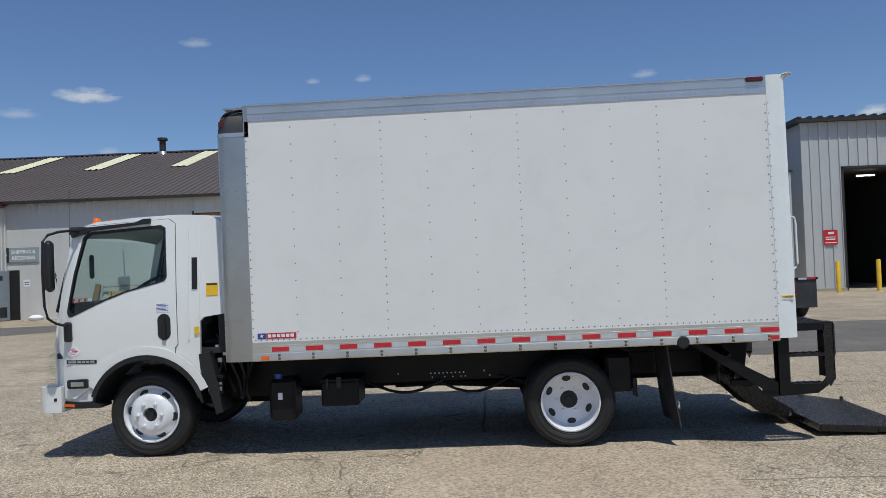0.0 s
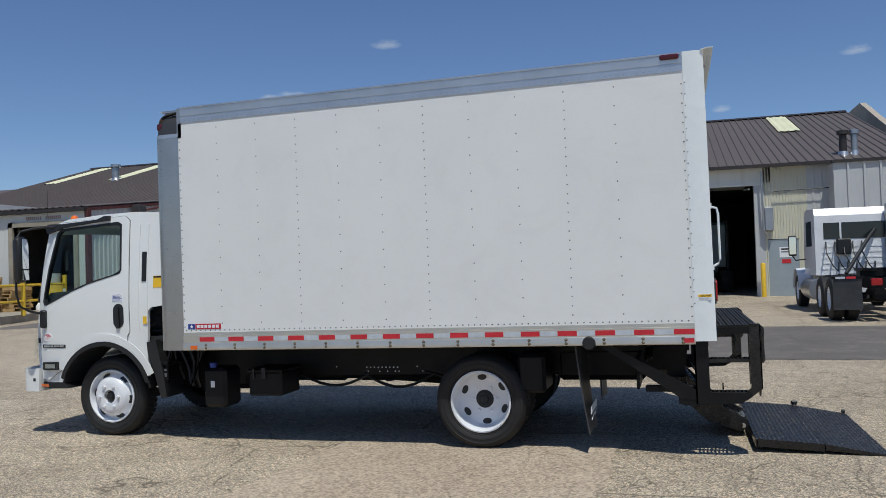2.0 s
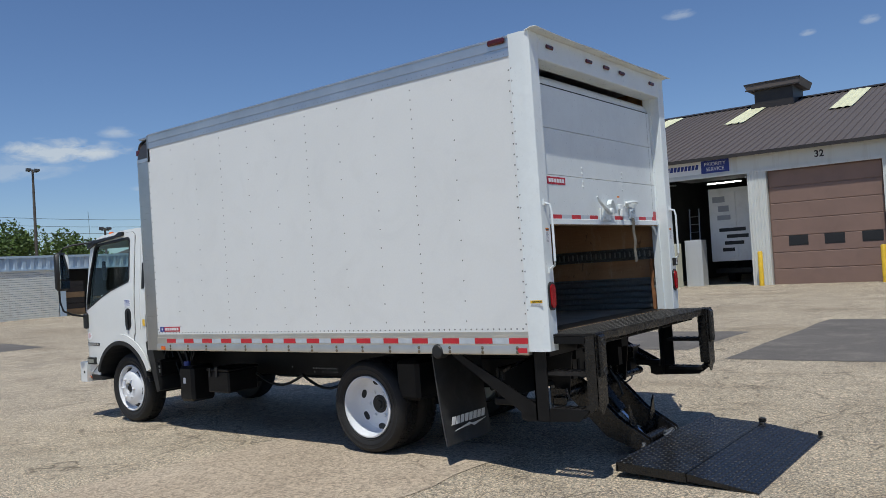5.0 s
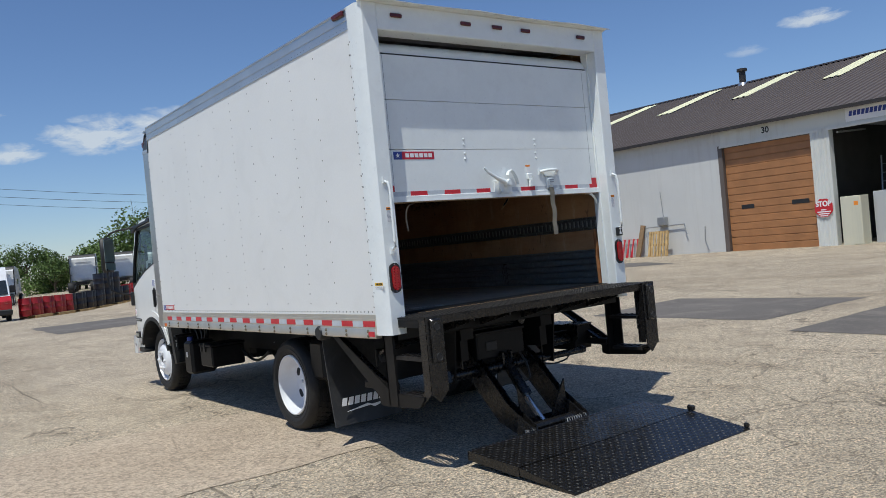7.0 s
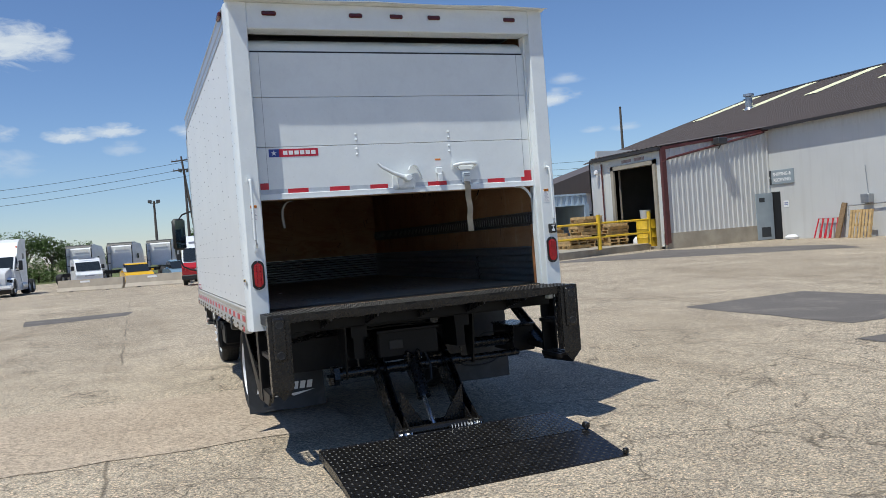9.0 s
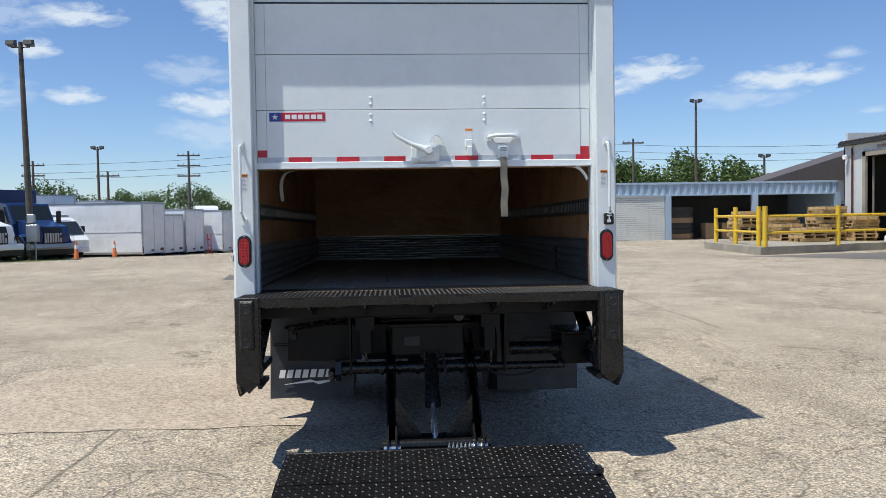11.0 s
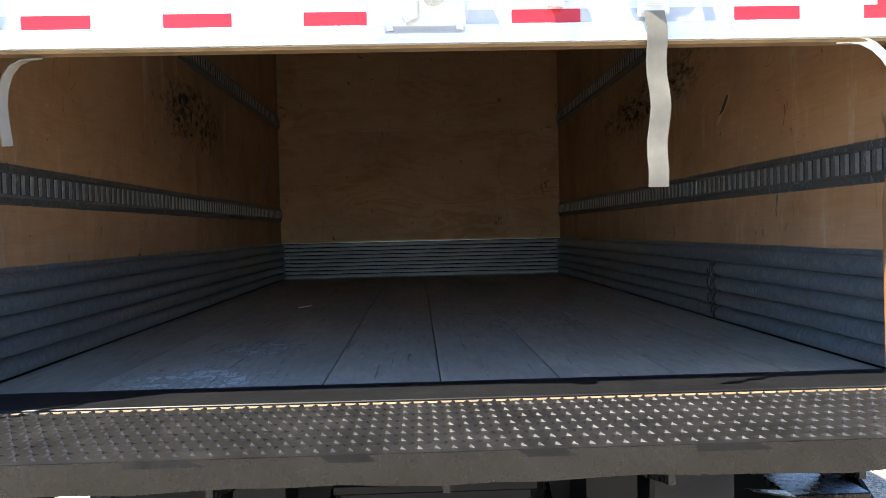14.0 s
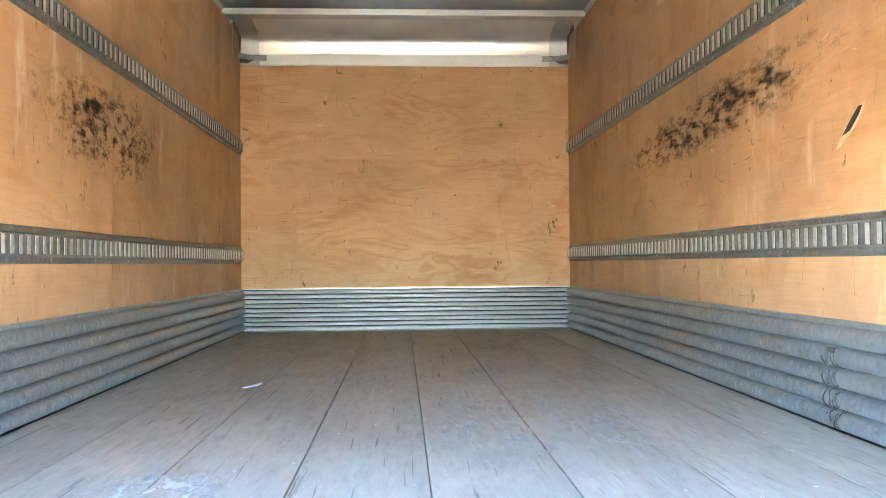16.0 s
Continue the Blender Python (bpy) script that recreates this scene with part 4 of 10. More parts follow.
# side sheets with their rivet rows
for i, (ya, yb) in enumerate(((0.0, 0.028), (W - 0.028, W))):
    sheet = part("side_panel", Shape().box(XS, -0.157, ya, yb, 1.05, 2.998), "box_white", truck, "white sheet side of the cargo box, dotted with rivets")
    yo, sg = (ya, -1) if i == 0 else (yb, 1)
    rv = Shape()
    for k in range(10):
        x = -4.273 + 0.3985 * k
        step = 0.075 if k in (2, 5, 8) else 0.15
        z = 1.13
        while z < 2.95:
            rv.dome((x, yo, z), 0.0062, "y", 0.004 * sg)
            z += step
    x = XS + 0.03
    while x < -0.2:
        rv.dome((x, yo, 1.068), 0.0065, "y", 0.005 * sg)
        rv.dome((x, yo - 0.006 * (1 if sg > 0 else -1) * 0 + 0.003 * sg, 3.018), 0.007, "y", 0.005 * sg)
        x += 0.05
    z = 1.1
    while z < 2.97:
        rv.dome((XS + 0.012, yo, z), 0.0064, "y", 0.005 * sg)
        rv.dome((-0.172, yo, z), 0.0064, "y", 0.005 * sg)
        z += 0.075
    ob = part("rivet", rv, "rivet", sheet, "small grey rivet heads in rows")
    ob["kind"] = "stuff"
    # upper rail, a rolled aluminium section
    prof = [(0.0, 2.998), (-0.006, 2.998), (-0.006, 3.040), (-0.001, 3.042), (-0.001, 3.060), (-0.006, 3.063), (-0.008, 3.128), (-0.014, 3.131), (-0.014, 3.143), (0.004, 3.150), (0.05, 3.152), (0.05, 2.998)]
    rail = [(u if i == 0 else W - u, v) for u, v in prof]
    part("top_rail", Shape().prism(rail, "x", XS + 0.03, -0.157), "alu", truck, "bright aluminium upper rail", 30)
    # lower rail with bolts and tape
    prof = [(0.0, 1.05), (-0.003, 1.0495), (-0.004, 1.0205), (-0.0115, 1.019), (-0.012, 0.953), (-0.018, 0.952), (-0.02, 0.948), (-0.02, 0.893), (-0.012, 0.885), (0.03, 0.885), (0.03, 1.05)]
    low = [(u if i == 0 else W - u, v) for u, v in prof]
    lower = part("bottom_rail", Shape().prism(low, "x", XS, -0.157), "rail_alu", truck, "aluminium rub rail along the foot of the box", 30)
    bolts, red, silver = Shape(), [], []
    y1 = yo + sg * 0.012
    y2 = yo + sg * 0.02
    for k in range(15):
        x = -4.43 + 0.2995 * k
        red.append((x - 0.077, x + 0.077, y1, y1 + sg * 0.0022, 0.965, 1.005))
        if k < 14:
            silver.append((x + 0.08, x + 0.22, y1, y1 + sg * 0.0018, 0.965, 1.005))
    red.append((-0.245, -0.165, y2, y2 + sg * 0.002, 0.9, 0.935))
    for k in range(16):
        x = -4.43 + 0.2995 * k
        for dz in (0.905, 0.935):
            if x < -0.2:
                bolts.dome((x - 0.01, y2, dz), 0.0145, "y", 0.013 * sg)
    pieces("red_tape", red, "red_tape", lower, "red reflective strip")
    pieces("silver_tape", silver, "silver_tape", lower, "silver reflective strip")
    part("bolt", bolts, "rail_bolt", lower)["kind"] = "stuff"
    part("amber_reflector", Shape().box(-4.60, -4.53, y2, y2 + sg * 0.004, 0.895, 0.93), "amber", lower, "small amber reflector")
    # maker's plate: red bar, blue field, white star and stroke
    plate = part("maker_plate", Shape().box(-4.555, -4.288, yo + sg * 0.0005, yo + sg * 0.003, 1.078, 1.128), "logo_red", truck, "red and blue maker's plate with white marks")
    part("blue_field", Shape().box(-4.632, -4.558, yo + sg * 0.0005, yo + sg * 0.003, 1.078, 1.128), "logo_blue", plate)
    st = []
    for k in range(10):
        r = 0.02 if k % 2 == 0 else 0.008
        st.append((-4.595 + r * math.sin(k * math.pi / 5), 1.103 + r * math.cos(k * math.pi / 5)))
    part("star", Shape().prism(st, "y", yo + sg * 0.003, yo + sg * 0.0042), "logo_white", plate)
    pieces("white_bar", [(-4.54 + k * 0.04, -4.51 + k * 0.04, yo + sg * 0.003, yo + sg * 0.0042, 1.09, 1.117) for k in range(6)], "logo_white", plate)
    # rounded front corner and its cap
    arc = [(XS, 0.0), (XF + 0.20, 0.0)]
    for k in range(9):
        a = math.pi / 2 * k / 8
        arc.append((XF + 0.10 - 0.10 * math.sin(a), 0.10 - 0.10 * math.cos(a)))
    arc.append((XF, 0.27))
    outline = arc + [(XF + 0.02, 0.27), (XF + 0.02, 0.03), (XS, 0.03)]
    mir = [(x, y if i == 0 else W - y) for x, y in outline]
    part("front_corner", Shape().prism(mir, "z", ZB, 2.885), "corner_alu", truck, "rounded aluminium front corner post", 40)
    cap = Shape()
    loops = []
    for k in range(7):
        a = math.pi / 2 * k / 6
        ins, z = 0.14 * (1 - math.cos(a)), 2.885 + 0.255 * math.sin(a)
        cx, cy = XF + 0.27, 0.27
        loops.append([(cx + (x - cx) * (1 - ins / 0.27), (cy + (y - cy) * (1 - ins / 0.27)) if i == 0 else W - (cy + (y - cy) * (1 - ins / 0.27)), z) for x, y in arc + [(XF + 0.025, 0.27), (XF + 0.03, 0.12), (XF + 0.06, 0.06), (XF + 0.12, 0.03), (XS, 0.025)]])
    cap.rings(loops)
    part("corner_cap", cap, "corner_dark", truck, "dark weathered corner cap", 50)
    part("cap_band", Shape().prism([(x, y if i == 0 else W - y) for x, y in [(u - 0.004 if u < XF + 0.15 else u, w - 0.004 if w < 0.2 else w) for u, w in arc] + [(XF + 0.03, 0.27), (XF + 0.03, 0.03), (XS, 0.03)]], "z", 2.87, 2.905), "alu", truck)
    ymk = both_sides(0.06)[i]
    part("front_marker", Shape().box(XF + 0.03, XF + 0.09, min(ymk, ymk + sg * 0.05), max(ymk, ymk + sg * 0.05), 2.955, 3.015, 0.01), "dark_lens", truck, "small front marker lamp")
    part("side_marker", Shape().box(-0.325, -0.18, yo + sg * 0.004, yo + sg * 0.03, 3.095, 3.135, 0.01), "dark_lens", truck, "dark red side marker lamp")

# front wall, roof, roof bows
part("front_wall", Shape().box(XF, XF + 0.03, 0.27, W - 0.27, ZB, 2.9), "alu", truck, "flat aluminium front of the box")
grid = []
for i in range(14):
    x = XF + 0.06 + (-0.16 - XF - 0.06) * i / 13
    grid.append([(x, 0.03 + (W - 0.06) * j / 10, 3.135 + 0.018 * math.sin(math.pi * j / 10)) for j in range(11)])
part("roof", Shape().slab(grid, 0.006), "alu", truck, "thin aluminium roof sheet", 30)
nose = []
for k in range(9):
    a = math.pi / 2 * k / 8
    nose.append((XF + 0.26 - 0.26 * math.cos(a), 2.885 + 0.255 * math.sin(a)))
part("roof_nose", Shape().slab([[(x, 0.12 + (W - 0.24) * j / 8, z) for j in range(9)] for x, z in nose], 0.006), "black", truck, "dark rounded front edge of the roof", 50)
for k in range(1, 8):
    x = -4.45 + 0.55 * k
    part("roof_bow", Shape().prism([(x - 0.035, 3.078), (x + 0.035, 3.078), (x + 0.035, 3.086), (x + 0.02, 3.086), (x + 0.02, 3.12), (x - 0.02, 3.12), (x - 0.02, 3.086), (x - 0.035, 3.086)], "y", 0.05, W - 0.05), "alu_dark", truck)
part("roof_header", Shape().prism([(-4.50, 3.066), (-4.405, 3.066), (-4.405, 3.074), (-4.425, 3.074), (-4.425, 3.10), (-4.47, 3.10), (-4.47, 3.125), (-4.50, 3.125)], "y", 0.05, W - 0.05), "alu_dark", truck, "stepped grey roof bow at the head of the front sheet")
part("header_bead", Shape().tube([(-4.412, 0.07, 3.071), (-4.412, W - 0.07, 3.071)], 0.006, 6), "alu", truck)

# added plates that stop daylight leaking in at the nose corners
for y0, y1 in ((0.0, 0.066), (W - 0.066, W)):
    part("corner_filler", Shape().box(-4.69, -4.645, y0, y1, 2.86, 3.14), "alu_dark", truck)
for y0, y1 in ((0.02, 0.4), (W - 0.4, W - 0.02)):
    part("roof_filler", Shape().box(-4.86, -4.60, y0, y1, 3.112, 3.132), "alu_dark", truck)

# inside: curved sheet under the nose, trim strip, plywood lining
curve = [(-4.905 + u, 2.936 + v) for u, v in ((0.0, 0.0), (0.006, 0.035), (0.014, 0.07), (0.025, 0.10), (0.045, 0.125), (0.08, 0.142), (0.14, 0.156), (0.24, 0.166), (0.40, 0.172))]
part("nose_lining", Shape().slab([[(x, 0.2 + (W - 0.4) * j / 6, z) for j in range(7)] for x, z in curve], 0.004), "nose_sheet", truck, "curved bright metal sheet above the front lining", 50)
for y0, y1 in ((0.05, 0.2), (W - 0.2, W - 0.05)):
    part("corner_lining", Shape().slab([[(x + 0.008, y0 + (y1 - y0) * j / 3, z) for j in range(4)] for x, z in curve], 0.004), "alu_dark", truck, "", 50)
    bow = [(-4.81 - 0.08 * math.sin(math.pi / 2 * k / 6), abs((0.0 if y0 < 1 else W) - 0.07 - 0.135 * k / 6)) for k in range(7)]
    part("corner_strip", Shape().slab([[(x, y, 2.893), (x, y, 2.928)] for x, y in bow], 0.004), "steel", truck, "bent galvanised strip round the corner")
    part("strip_end", Shape().box(-4.892, -4.886, *sorted((abs((0.0 if y0 < 1 else W) - 0.20), abs((0.0 if y0 < 1 else W) - 0.25))), 2.893, 2.934), "steel", truck)
part("front_trim", Shape().box(-4.912, -4.893, 0.2, W - 0.2, 2.862, 2.942, 0.003), "frame_white", truck, "pale metal strip over the front plywood")
front = part("front_lining", Shape().box(-4.93, -4.91, 0.05, W - 0.05, 1.31, 2.212), "ply_front_lit", truck, "orange varnished plywood front lining")
part("upper_sheet", Shape().box(-4.93, -4.911, 0.05, W - 0.05, 2.2135, 2.863), "ply_front_lit", front)
nails = Shape()
for z in (2.2, 2.66, 2.83, 1.9, 1.62, 1.4):
    for y in (0.72, 1.21, 1.7, 2.2):
        nails.dome((-4.91, y + 0.02 * math.sin(z * 40 + y), z + 0.01 * math.sin(y * 9)), 0.006, "x", 0.002)
part("nail_head", nails, "chrome", front)["kind"] = "stuff"
for i, (ya, yb) in enumerate(((0.05, 0.066), (W - 0.066, W - 0.05))):
    y_in = yb if i == 0 else ya
    sg = 1 if i == 0 else -1
    for k, (xa, xb) in enumerate(((-4.91, -2.462), (-2.458, -0.1))):
        part("side_lining", Shape().box(xa, xb, ya, yb, ZF + 0.03, 3.06), "ply", truck, "scuffed orange plywood side lining with black rub marks")
    # corrugated scuff band
    pts = []
    nw, z_lo, z_hi = 5, ZF + 0.002, 1.308
    for k in range(nw):
        z0, pitch = z_lo + (z_hi - z_lo) * k / nw, (z_hi - z_lo) / nw
        for f, d in ((0.0, 0.0), (0.03, 0.0), (0.07, 0.5), (0.14, 0.78), (0.28, 0.95), (0.45, 1.0), (0.62, 0.97), (0.78, 0.84), (0.88, 0.6), (0.94, 0.0)):
            pts.append((y_in + sg * (0.002 + 0.030 * d), z0 + pitch * f))
    pts.append((y_in + sg * 0.003, z_hi))
    grid = [[(x, y, z) for y, z in pts] for x in (-4.905, -3.3, -2.46, -0.72, -0.1)]
    part("scuff_band", Shape().slab(grid, 0.0015), "steel", truck, "corrugated galvanised scuff band above the floor", 40)
    part("scuff_cap", Shape().box(-4.905, -0.1, y_in, y_in + sg * 0.008, 1.308, 1.322), "steel", truck)
    if i == 1:
        rip = Shape()
        rr = random.Random(5)
        for x0, top, n in ((-1.475, 1.222, 5), (-1.452, 1.238, 6), (-1.428, 1.236, 8), (-1.414, 1.238, 7)):
            pts = []
            for q in range(n * 3):
                z = top - 0.011 * q
                f = ((z - z_lo) / (z_hi - z_lo) * nw) % 1.0
                d = 0.0 if f > 0.92 or f < 0.04 else max(0.55, 1.0 - abs(f - 0.45) ** 3 * 3.6)
                pts.append((x0 + 0.006 * math.sin(q * 1.1 + x0 * 90) + 0.002 * q / 3, y_in + sg * (0.0045 + 0.030 * d), z))
            rip.tube(pts, 0.0022, 5)
        rip.box(-1.458, -1.412, y_in + sg * 0.02, y_in + sg * 0.031, 1.226, 1.246)
        part("dried_drip", rip, "soot", truck, "thin black drips down the scuff band")["kind"] = "stuff"
    # two logistic tracks
    for z0, z1 in ((1.492, 1.605), (2.238, 2.348)):
        zc = (z0 + z1) / 2
        rail = part("cargo_track", Shape().prism([(y_in, z0), (y_in + sg * 0.006, z0 + 0.004), (y_in + sg * 0.006, zc - 0.036), (y_in + sg * 0.018, zc - 0.03), (y_in + sg * 0.018, zc + 0.03), (y_in + sg * 0.006, zc + 0.036), (y_in + sg * 0.006, z1 - 0.004), (y_in, z1)], "x", -4.905, -0.12), "track_steel", truck, "grey steel cargo track with upright slots")
        slots, lips = Shape(), Shape()
        x = -4.87
        while x < -0.16:
            slots.box(x + 0.0175, x + 0.0225, y_in + sg * 0.0175, y_in + sg * 0.0195, zc - 0.028, zc + 0.028)
            lips.box(x, x + 0.017, y_in + sg * 0.0175, y_in + sg * 0.021, zc - 0.027, zc + 0.027)
            x += 0.0505
        part("slot", slots, "plastic", rail)["kind"] = "stuff"
        part("slot_lip", lips, "slot_zinc", rail, "worn bright lips between the slots")["kind"] = "stuff"
    # rubbed black marks
    yr = y_in + sg * 0.0009
    if i == 0:
        part("rub_mark", Shape().sheet([[(-3.0, yr, 1.62), (-3.0, yr, 2.23)], [(-1.72, yr, 1.62), (-1.72, yr, 2.23)]]), "rub_near", truck, "patch of black rub marks on the plywood")
    else:
        part("rub_mark", Shape().sheet([[(-3.55, yr, 1.62), (-3.55, yr, 2.23)], [(-1.15, yr, 1.62), (-1.15, yr, 2.23)]]), "rub_far", truck, "slanting band of black rub marks on the plywood")
# the gouge in the plywood
part("gouge", Shape().prism([(-1.445, 1.782), (-1.43, 1.80), (-1.40, 1.835), (-1.355, 1.868), (-1.318, 1.888), (-1.305, 1.886), (-1.318, 1.866), (-1.35, 1.833), (-1.385, 1.810), (-1.425, 1.782)], "y", W - 0.0675, W - 0.066), "split_wood", truck, "pale splintered gouge")
part("gouge_core", Shape().prism([(-1.412, 1.815), (-1.37, 1.852), (-1.333, 1.88), (-1.318, 1.88), (-1.335, 1.857), (-1.375, 1.823)], "y", W - 0.069, W - 0.0674), "ink", truck)

# front scuff band: narrow rounded ribs, groove shade drawn by a black back sheet
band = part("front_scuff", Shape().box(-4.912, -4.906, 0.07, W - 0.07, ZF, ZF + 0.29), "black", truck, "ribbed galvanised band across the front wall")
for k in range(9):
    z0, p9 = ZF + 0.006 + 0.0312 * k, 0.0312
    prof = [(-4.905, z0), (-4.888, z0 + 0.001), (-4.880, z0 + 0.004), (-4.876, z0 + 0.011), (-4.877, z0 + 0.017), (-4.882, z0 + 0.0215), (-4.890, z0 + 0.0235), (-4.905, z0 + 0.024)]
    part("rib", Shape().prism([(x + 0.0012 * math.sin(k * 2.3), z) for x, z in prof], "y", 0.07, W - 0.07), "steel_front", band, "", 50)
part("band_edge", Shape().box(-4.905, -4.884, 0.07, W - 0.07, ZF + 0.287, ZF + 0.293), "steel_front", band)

# floor boards and their chalky scuffs
board_y = [0.085, 0.36, 0.648, 0.938, 1.228, 1.522, 1.815, 2.1, W - 0.085]
for k, (ya, yb) in enumerate(zip(board_y, board_y[1:])):
    part("floor_board", Shape().box(-4.9, -0.301, ya + 0.0016, yb - 0.0016, 0.99, ZF + 0.0006 * (k % 3), 0.001), "plank", truck, "" if k else "worn grey hardwood floor boards")
# black fillers added to shut out light beside the boards
for y0, y1 in ((0.05, 0.0862), (W - 0.0862, W - 0.05)):
    part("floor_angle", Shape().box(-4.9, -0.30, y0, y1, 0.96, ZF - 0.004), "black", truck)
# added strip blocks a light leak under the front wall
part("toe_strip", Shape().box(-4.935, -4.885, 0.05, W - 0.05, 0.972, 1.036), "track_steel", truck)
# unseen second sheet, added to keep daylight out behind the nose lining
part("nose_backing", Shape().slab([[(x - 0.016, 0.03 + (W - 0.06) * j / 6, z + 0.02) for j in range(7)] for x, z in curve], 0.004), "alu_dark", truck)
part("floor_underlay", Shape().box(-4.9, -0.155, 0.07, W - 0.07, 0.97, 0.988), "black", truck)
for key, xa, xb, ya, yb in (("chalk_a", -0.85, -0.301, 0.28, 0.9), ("chalk_b", -1.34, -0.62, 0.48, 0.96), ("chalk_c", -2.4, -0.7, 1.0, 2.1)):
    zk = ZF + (0.0030 if key == "chalk_b" else 0.0022)
    part("floor_scuff", Shape().sheet([[(xa, ya, zk), (xa, yb, zk)], [(xb, ya, zk), (xb, yb, zk)]]), key, truck, "chalky pale scuffs near the door")
part("loose_splinter", Shape().prism([(-2.45, 0.634), (-2.40, 0.628), (-2.335, 0.585), (-2.345, 0.578), (-2.41, 0.612), (-2.45, 0.622)], "z", ZF + 0.002, ZF + 0.006), "logo_white", truck, "thin white splinter on the floor")
# steel threshold, extended inwards in black to darken the sunlit strip
part("threshold", Shape().box(-0.30, -0.10, 0.086, W - 0.086, 0.989, 1.0285, 0.002), "black", truck, "dark worn steel threshold plate, widened over a sunlit floor strip")
part("threshold_edge", Shape().box(-0.099, -0.088, 0.10, W - 0.10, 1.0, 1.024, 0.002), "rawwood", truck, "raw tan edge of the floor")
part("threshold_angle", Shape().box(-0.0875, -0.06, 0.07, W - 0.07, 0.97, 1.012, 0.004), "black", truck)

# rear frame
post = [(-0.157, -0.004), (-0.06, -0.004), (-0.008, 0.014), (0.0, 0.021), (0.0, 0.131), (-0.006, 0.137), (-0.157, 0.137)]
fs = Shape().prism(post, "z", 0.908, 3.15).prism([(x, W - y) for x, y in post], "z", 0.908, 3.15)
fs.box(-0.157, 0.0, 0.1365, W - 0.1365, 2.9695, 3.15, 0.006)
fr = part("rear_frame", fs, "frame_white", truck, "white-enamelled steel rear frame", 30)
lip = Shape().slab([[(-0.02, y, 3.152), (0.03, y, 3.165), (0.075, y, 3.162 - 0.01 * abs(math.sin(y * 3.1)))] for y in [-0.004 + (W + 0.008) * k / 12 for k in range(13)]], 0.005)
part("rain_lip", lip, "frame_white", truck, "slightly bent white rain lip")
pieces("inner_stop", [(-0.15, -0.085, 0.1365, 0.15, ZF, 2.97), (-0.15, -0.085, W - 0.15, W - 0.1365, ZF, 2.97)], "frame_white", fr)
for y in (0.29, 0.905, 1.21, 1.503, 2.12):
    lamp = part("marker_lamp", Shape().box(0.0, 0.018, y - 0.05, y + 0.05, 3.058, 3.09, 0.01), "dark_lens", truck, "oval dark red marker lamp")
fb = Shape()
for k in range(20):
    z = 1.2 + k * 0.09
    fb.dome((-0.148, -0.004, z), 0.007, "y", -0.004)
part("frame_rivet", fb, "alu_dark", fr)["kind"] = "stuff"
cau = part("caution_label", Shape().box(-0.122, -0.022, -0.0065, -0.004, 1.226, 1.268), "logo_white", truck, "small caution label")
part("yellow_band", Shape().box(-0.12, -0.024, -0.0075, -0.0065, 1.246, 1.266), "label_yellow", cau)
text_part("lettering", "CAUTION", 0.017, pose(-0.066, -0.0078, 1.256, 90, 0, 0), "ink", cau)
part("fine_print", Shape().box(-0.115, -0.03, -0.0075, -0.0065, 1.231, 1.233).box(-0.115, -0.04, -0.0075, -0.0065, 1.237, 1.239), "label_grey", cau)

part("torn_edge", Shape().prism([(-0.19, 1.03), (-0.165, 1.03), (-0.16, 1.16), (-0.175, 1.24), (-0.165, 1.36), (-0.185, 1.50), (-0.20, 1.44)], "y", W - 0.15, W - 0.132), "torn_ply", truck, "torn brown plywood edge beside the rear post")

# tail lamps, grab handles, labels on the posts
for i, yc in enumerate((0.078, W - 0.078)):
    zc = 1.288
    pr = []
    for k in range(24):
        a = 2 * math.pi * k / 24
        pr.append((yc + 0.042 * math.cos(a), zc + 0.042 * math.sin(a) + (0.058 if math.sin(a) >= 0 else -0.058)))
    tail = part("tail_lamp", Shape().prism(pr, "x", 0.0, 0.012), "plastic", truck, "upright oval tail lamp in a black rim")
    pr = [(yc + (u - yc) * 0.72, zc + (v - zc) * 0.82) for u, v in pr]
    part("lens", Shape().prism(pr, "x", 0.012, 0.022), "red_lens", tail, "red lens with small reflector cells")
    cells = Shape()
    for r in range(8):
        for c in (-0.013, 0.013):
            cells.dome((0.022, yc + c, zc - 0.065 + r * 0.0186), 0.007, "x", 0.004)
    part("cell", cells, "red_lens", tail)["kind"] = "stuff"
    for zs in (0.092, -0.092):
        part("screw", Shape().dome((0.012, yc, zc + zs), 0.005, "x", 0.004), "chrome", tail)
    yh = 0.068 if i == 0 else W - 0.072
    grab = part("grab_handle", Shape().tube([(0.0, yh, 1.94), (0.045, yh, 1.925), (0.055, yh + 0.003, 1.88), (0.055, yh + 0.003, 1.53), (0.045, yh + 0.012, 1.50), (0.0, yh + 0.014, 1.475)], 0.009), "frame_white", truck, "white-painted grab handle", 40)
    pieces("handle_foot", [(0.0, 0.01, yh - 0.016, yh + 0.016, 1.925, 1.965), (0.0, 0.01, yh - 0.004, yh + 0.03, 1.45, 1.49)], "frame_white", grab)
    yl = 0.083 if i == 0 else W - 0.09
    lab = part("warning_label", Shape().box(0.0003, 0.0018, yl - 0.022, yl + 0.022, 1.662, 1.765), "logo_white", truck, "white warning label with an orange head")
    part("orange_band", Shape().box(0.0018, 0.0026, yl - 0.021, yl + 0.021, 1.745, 1.764), "label_orange", lab)
    text_part("lettering", "WARNING", 0.009, pose(0.0028, yl, 1.7545, 90, 0, 90), "ink", lab)
    pb = Shape()
    for k in range(9):
        pb.box(0.0018, 0.0024, yl - 0.018, yl + 0.018 - 0.006 * (k % 3), 1.668 + 0.008 * k, 1.671 + 0.008 * k)
    part("fine_print", pb, "label_grey", lab)
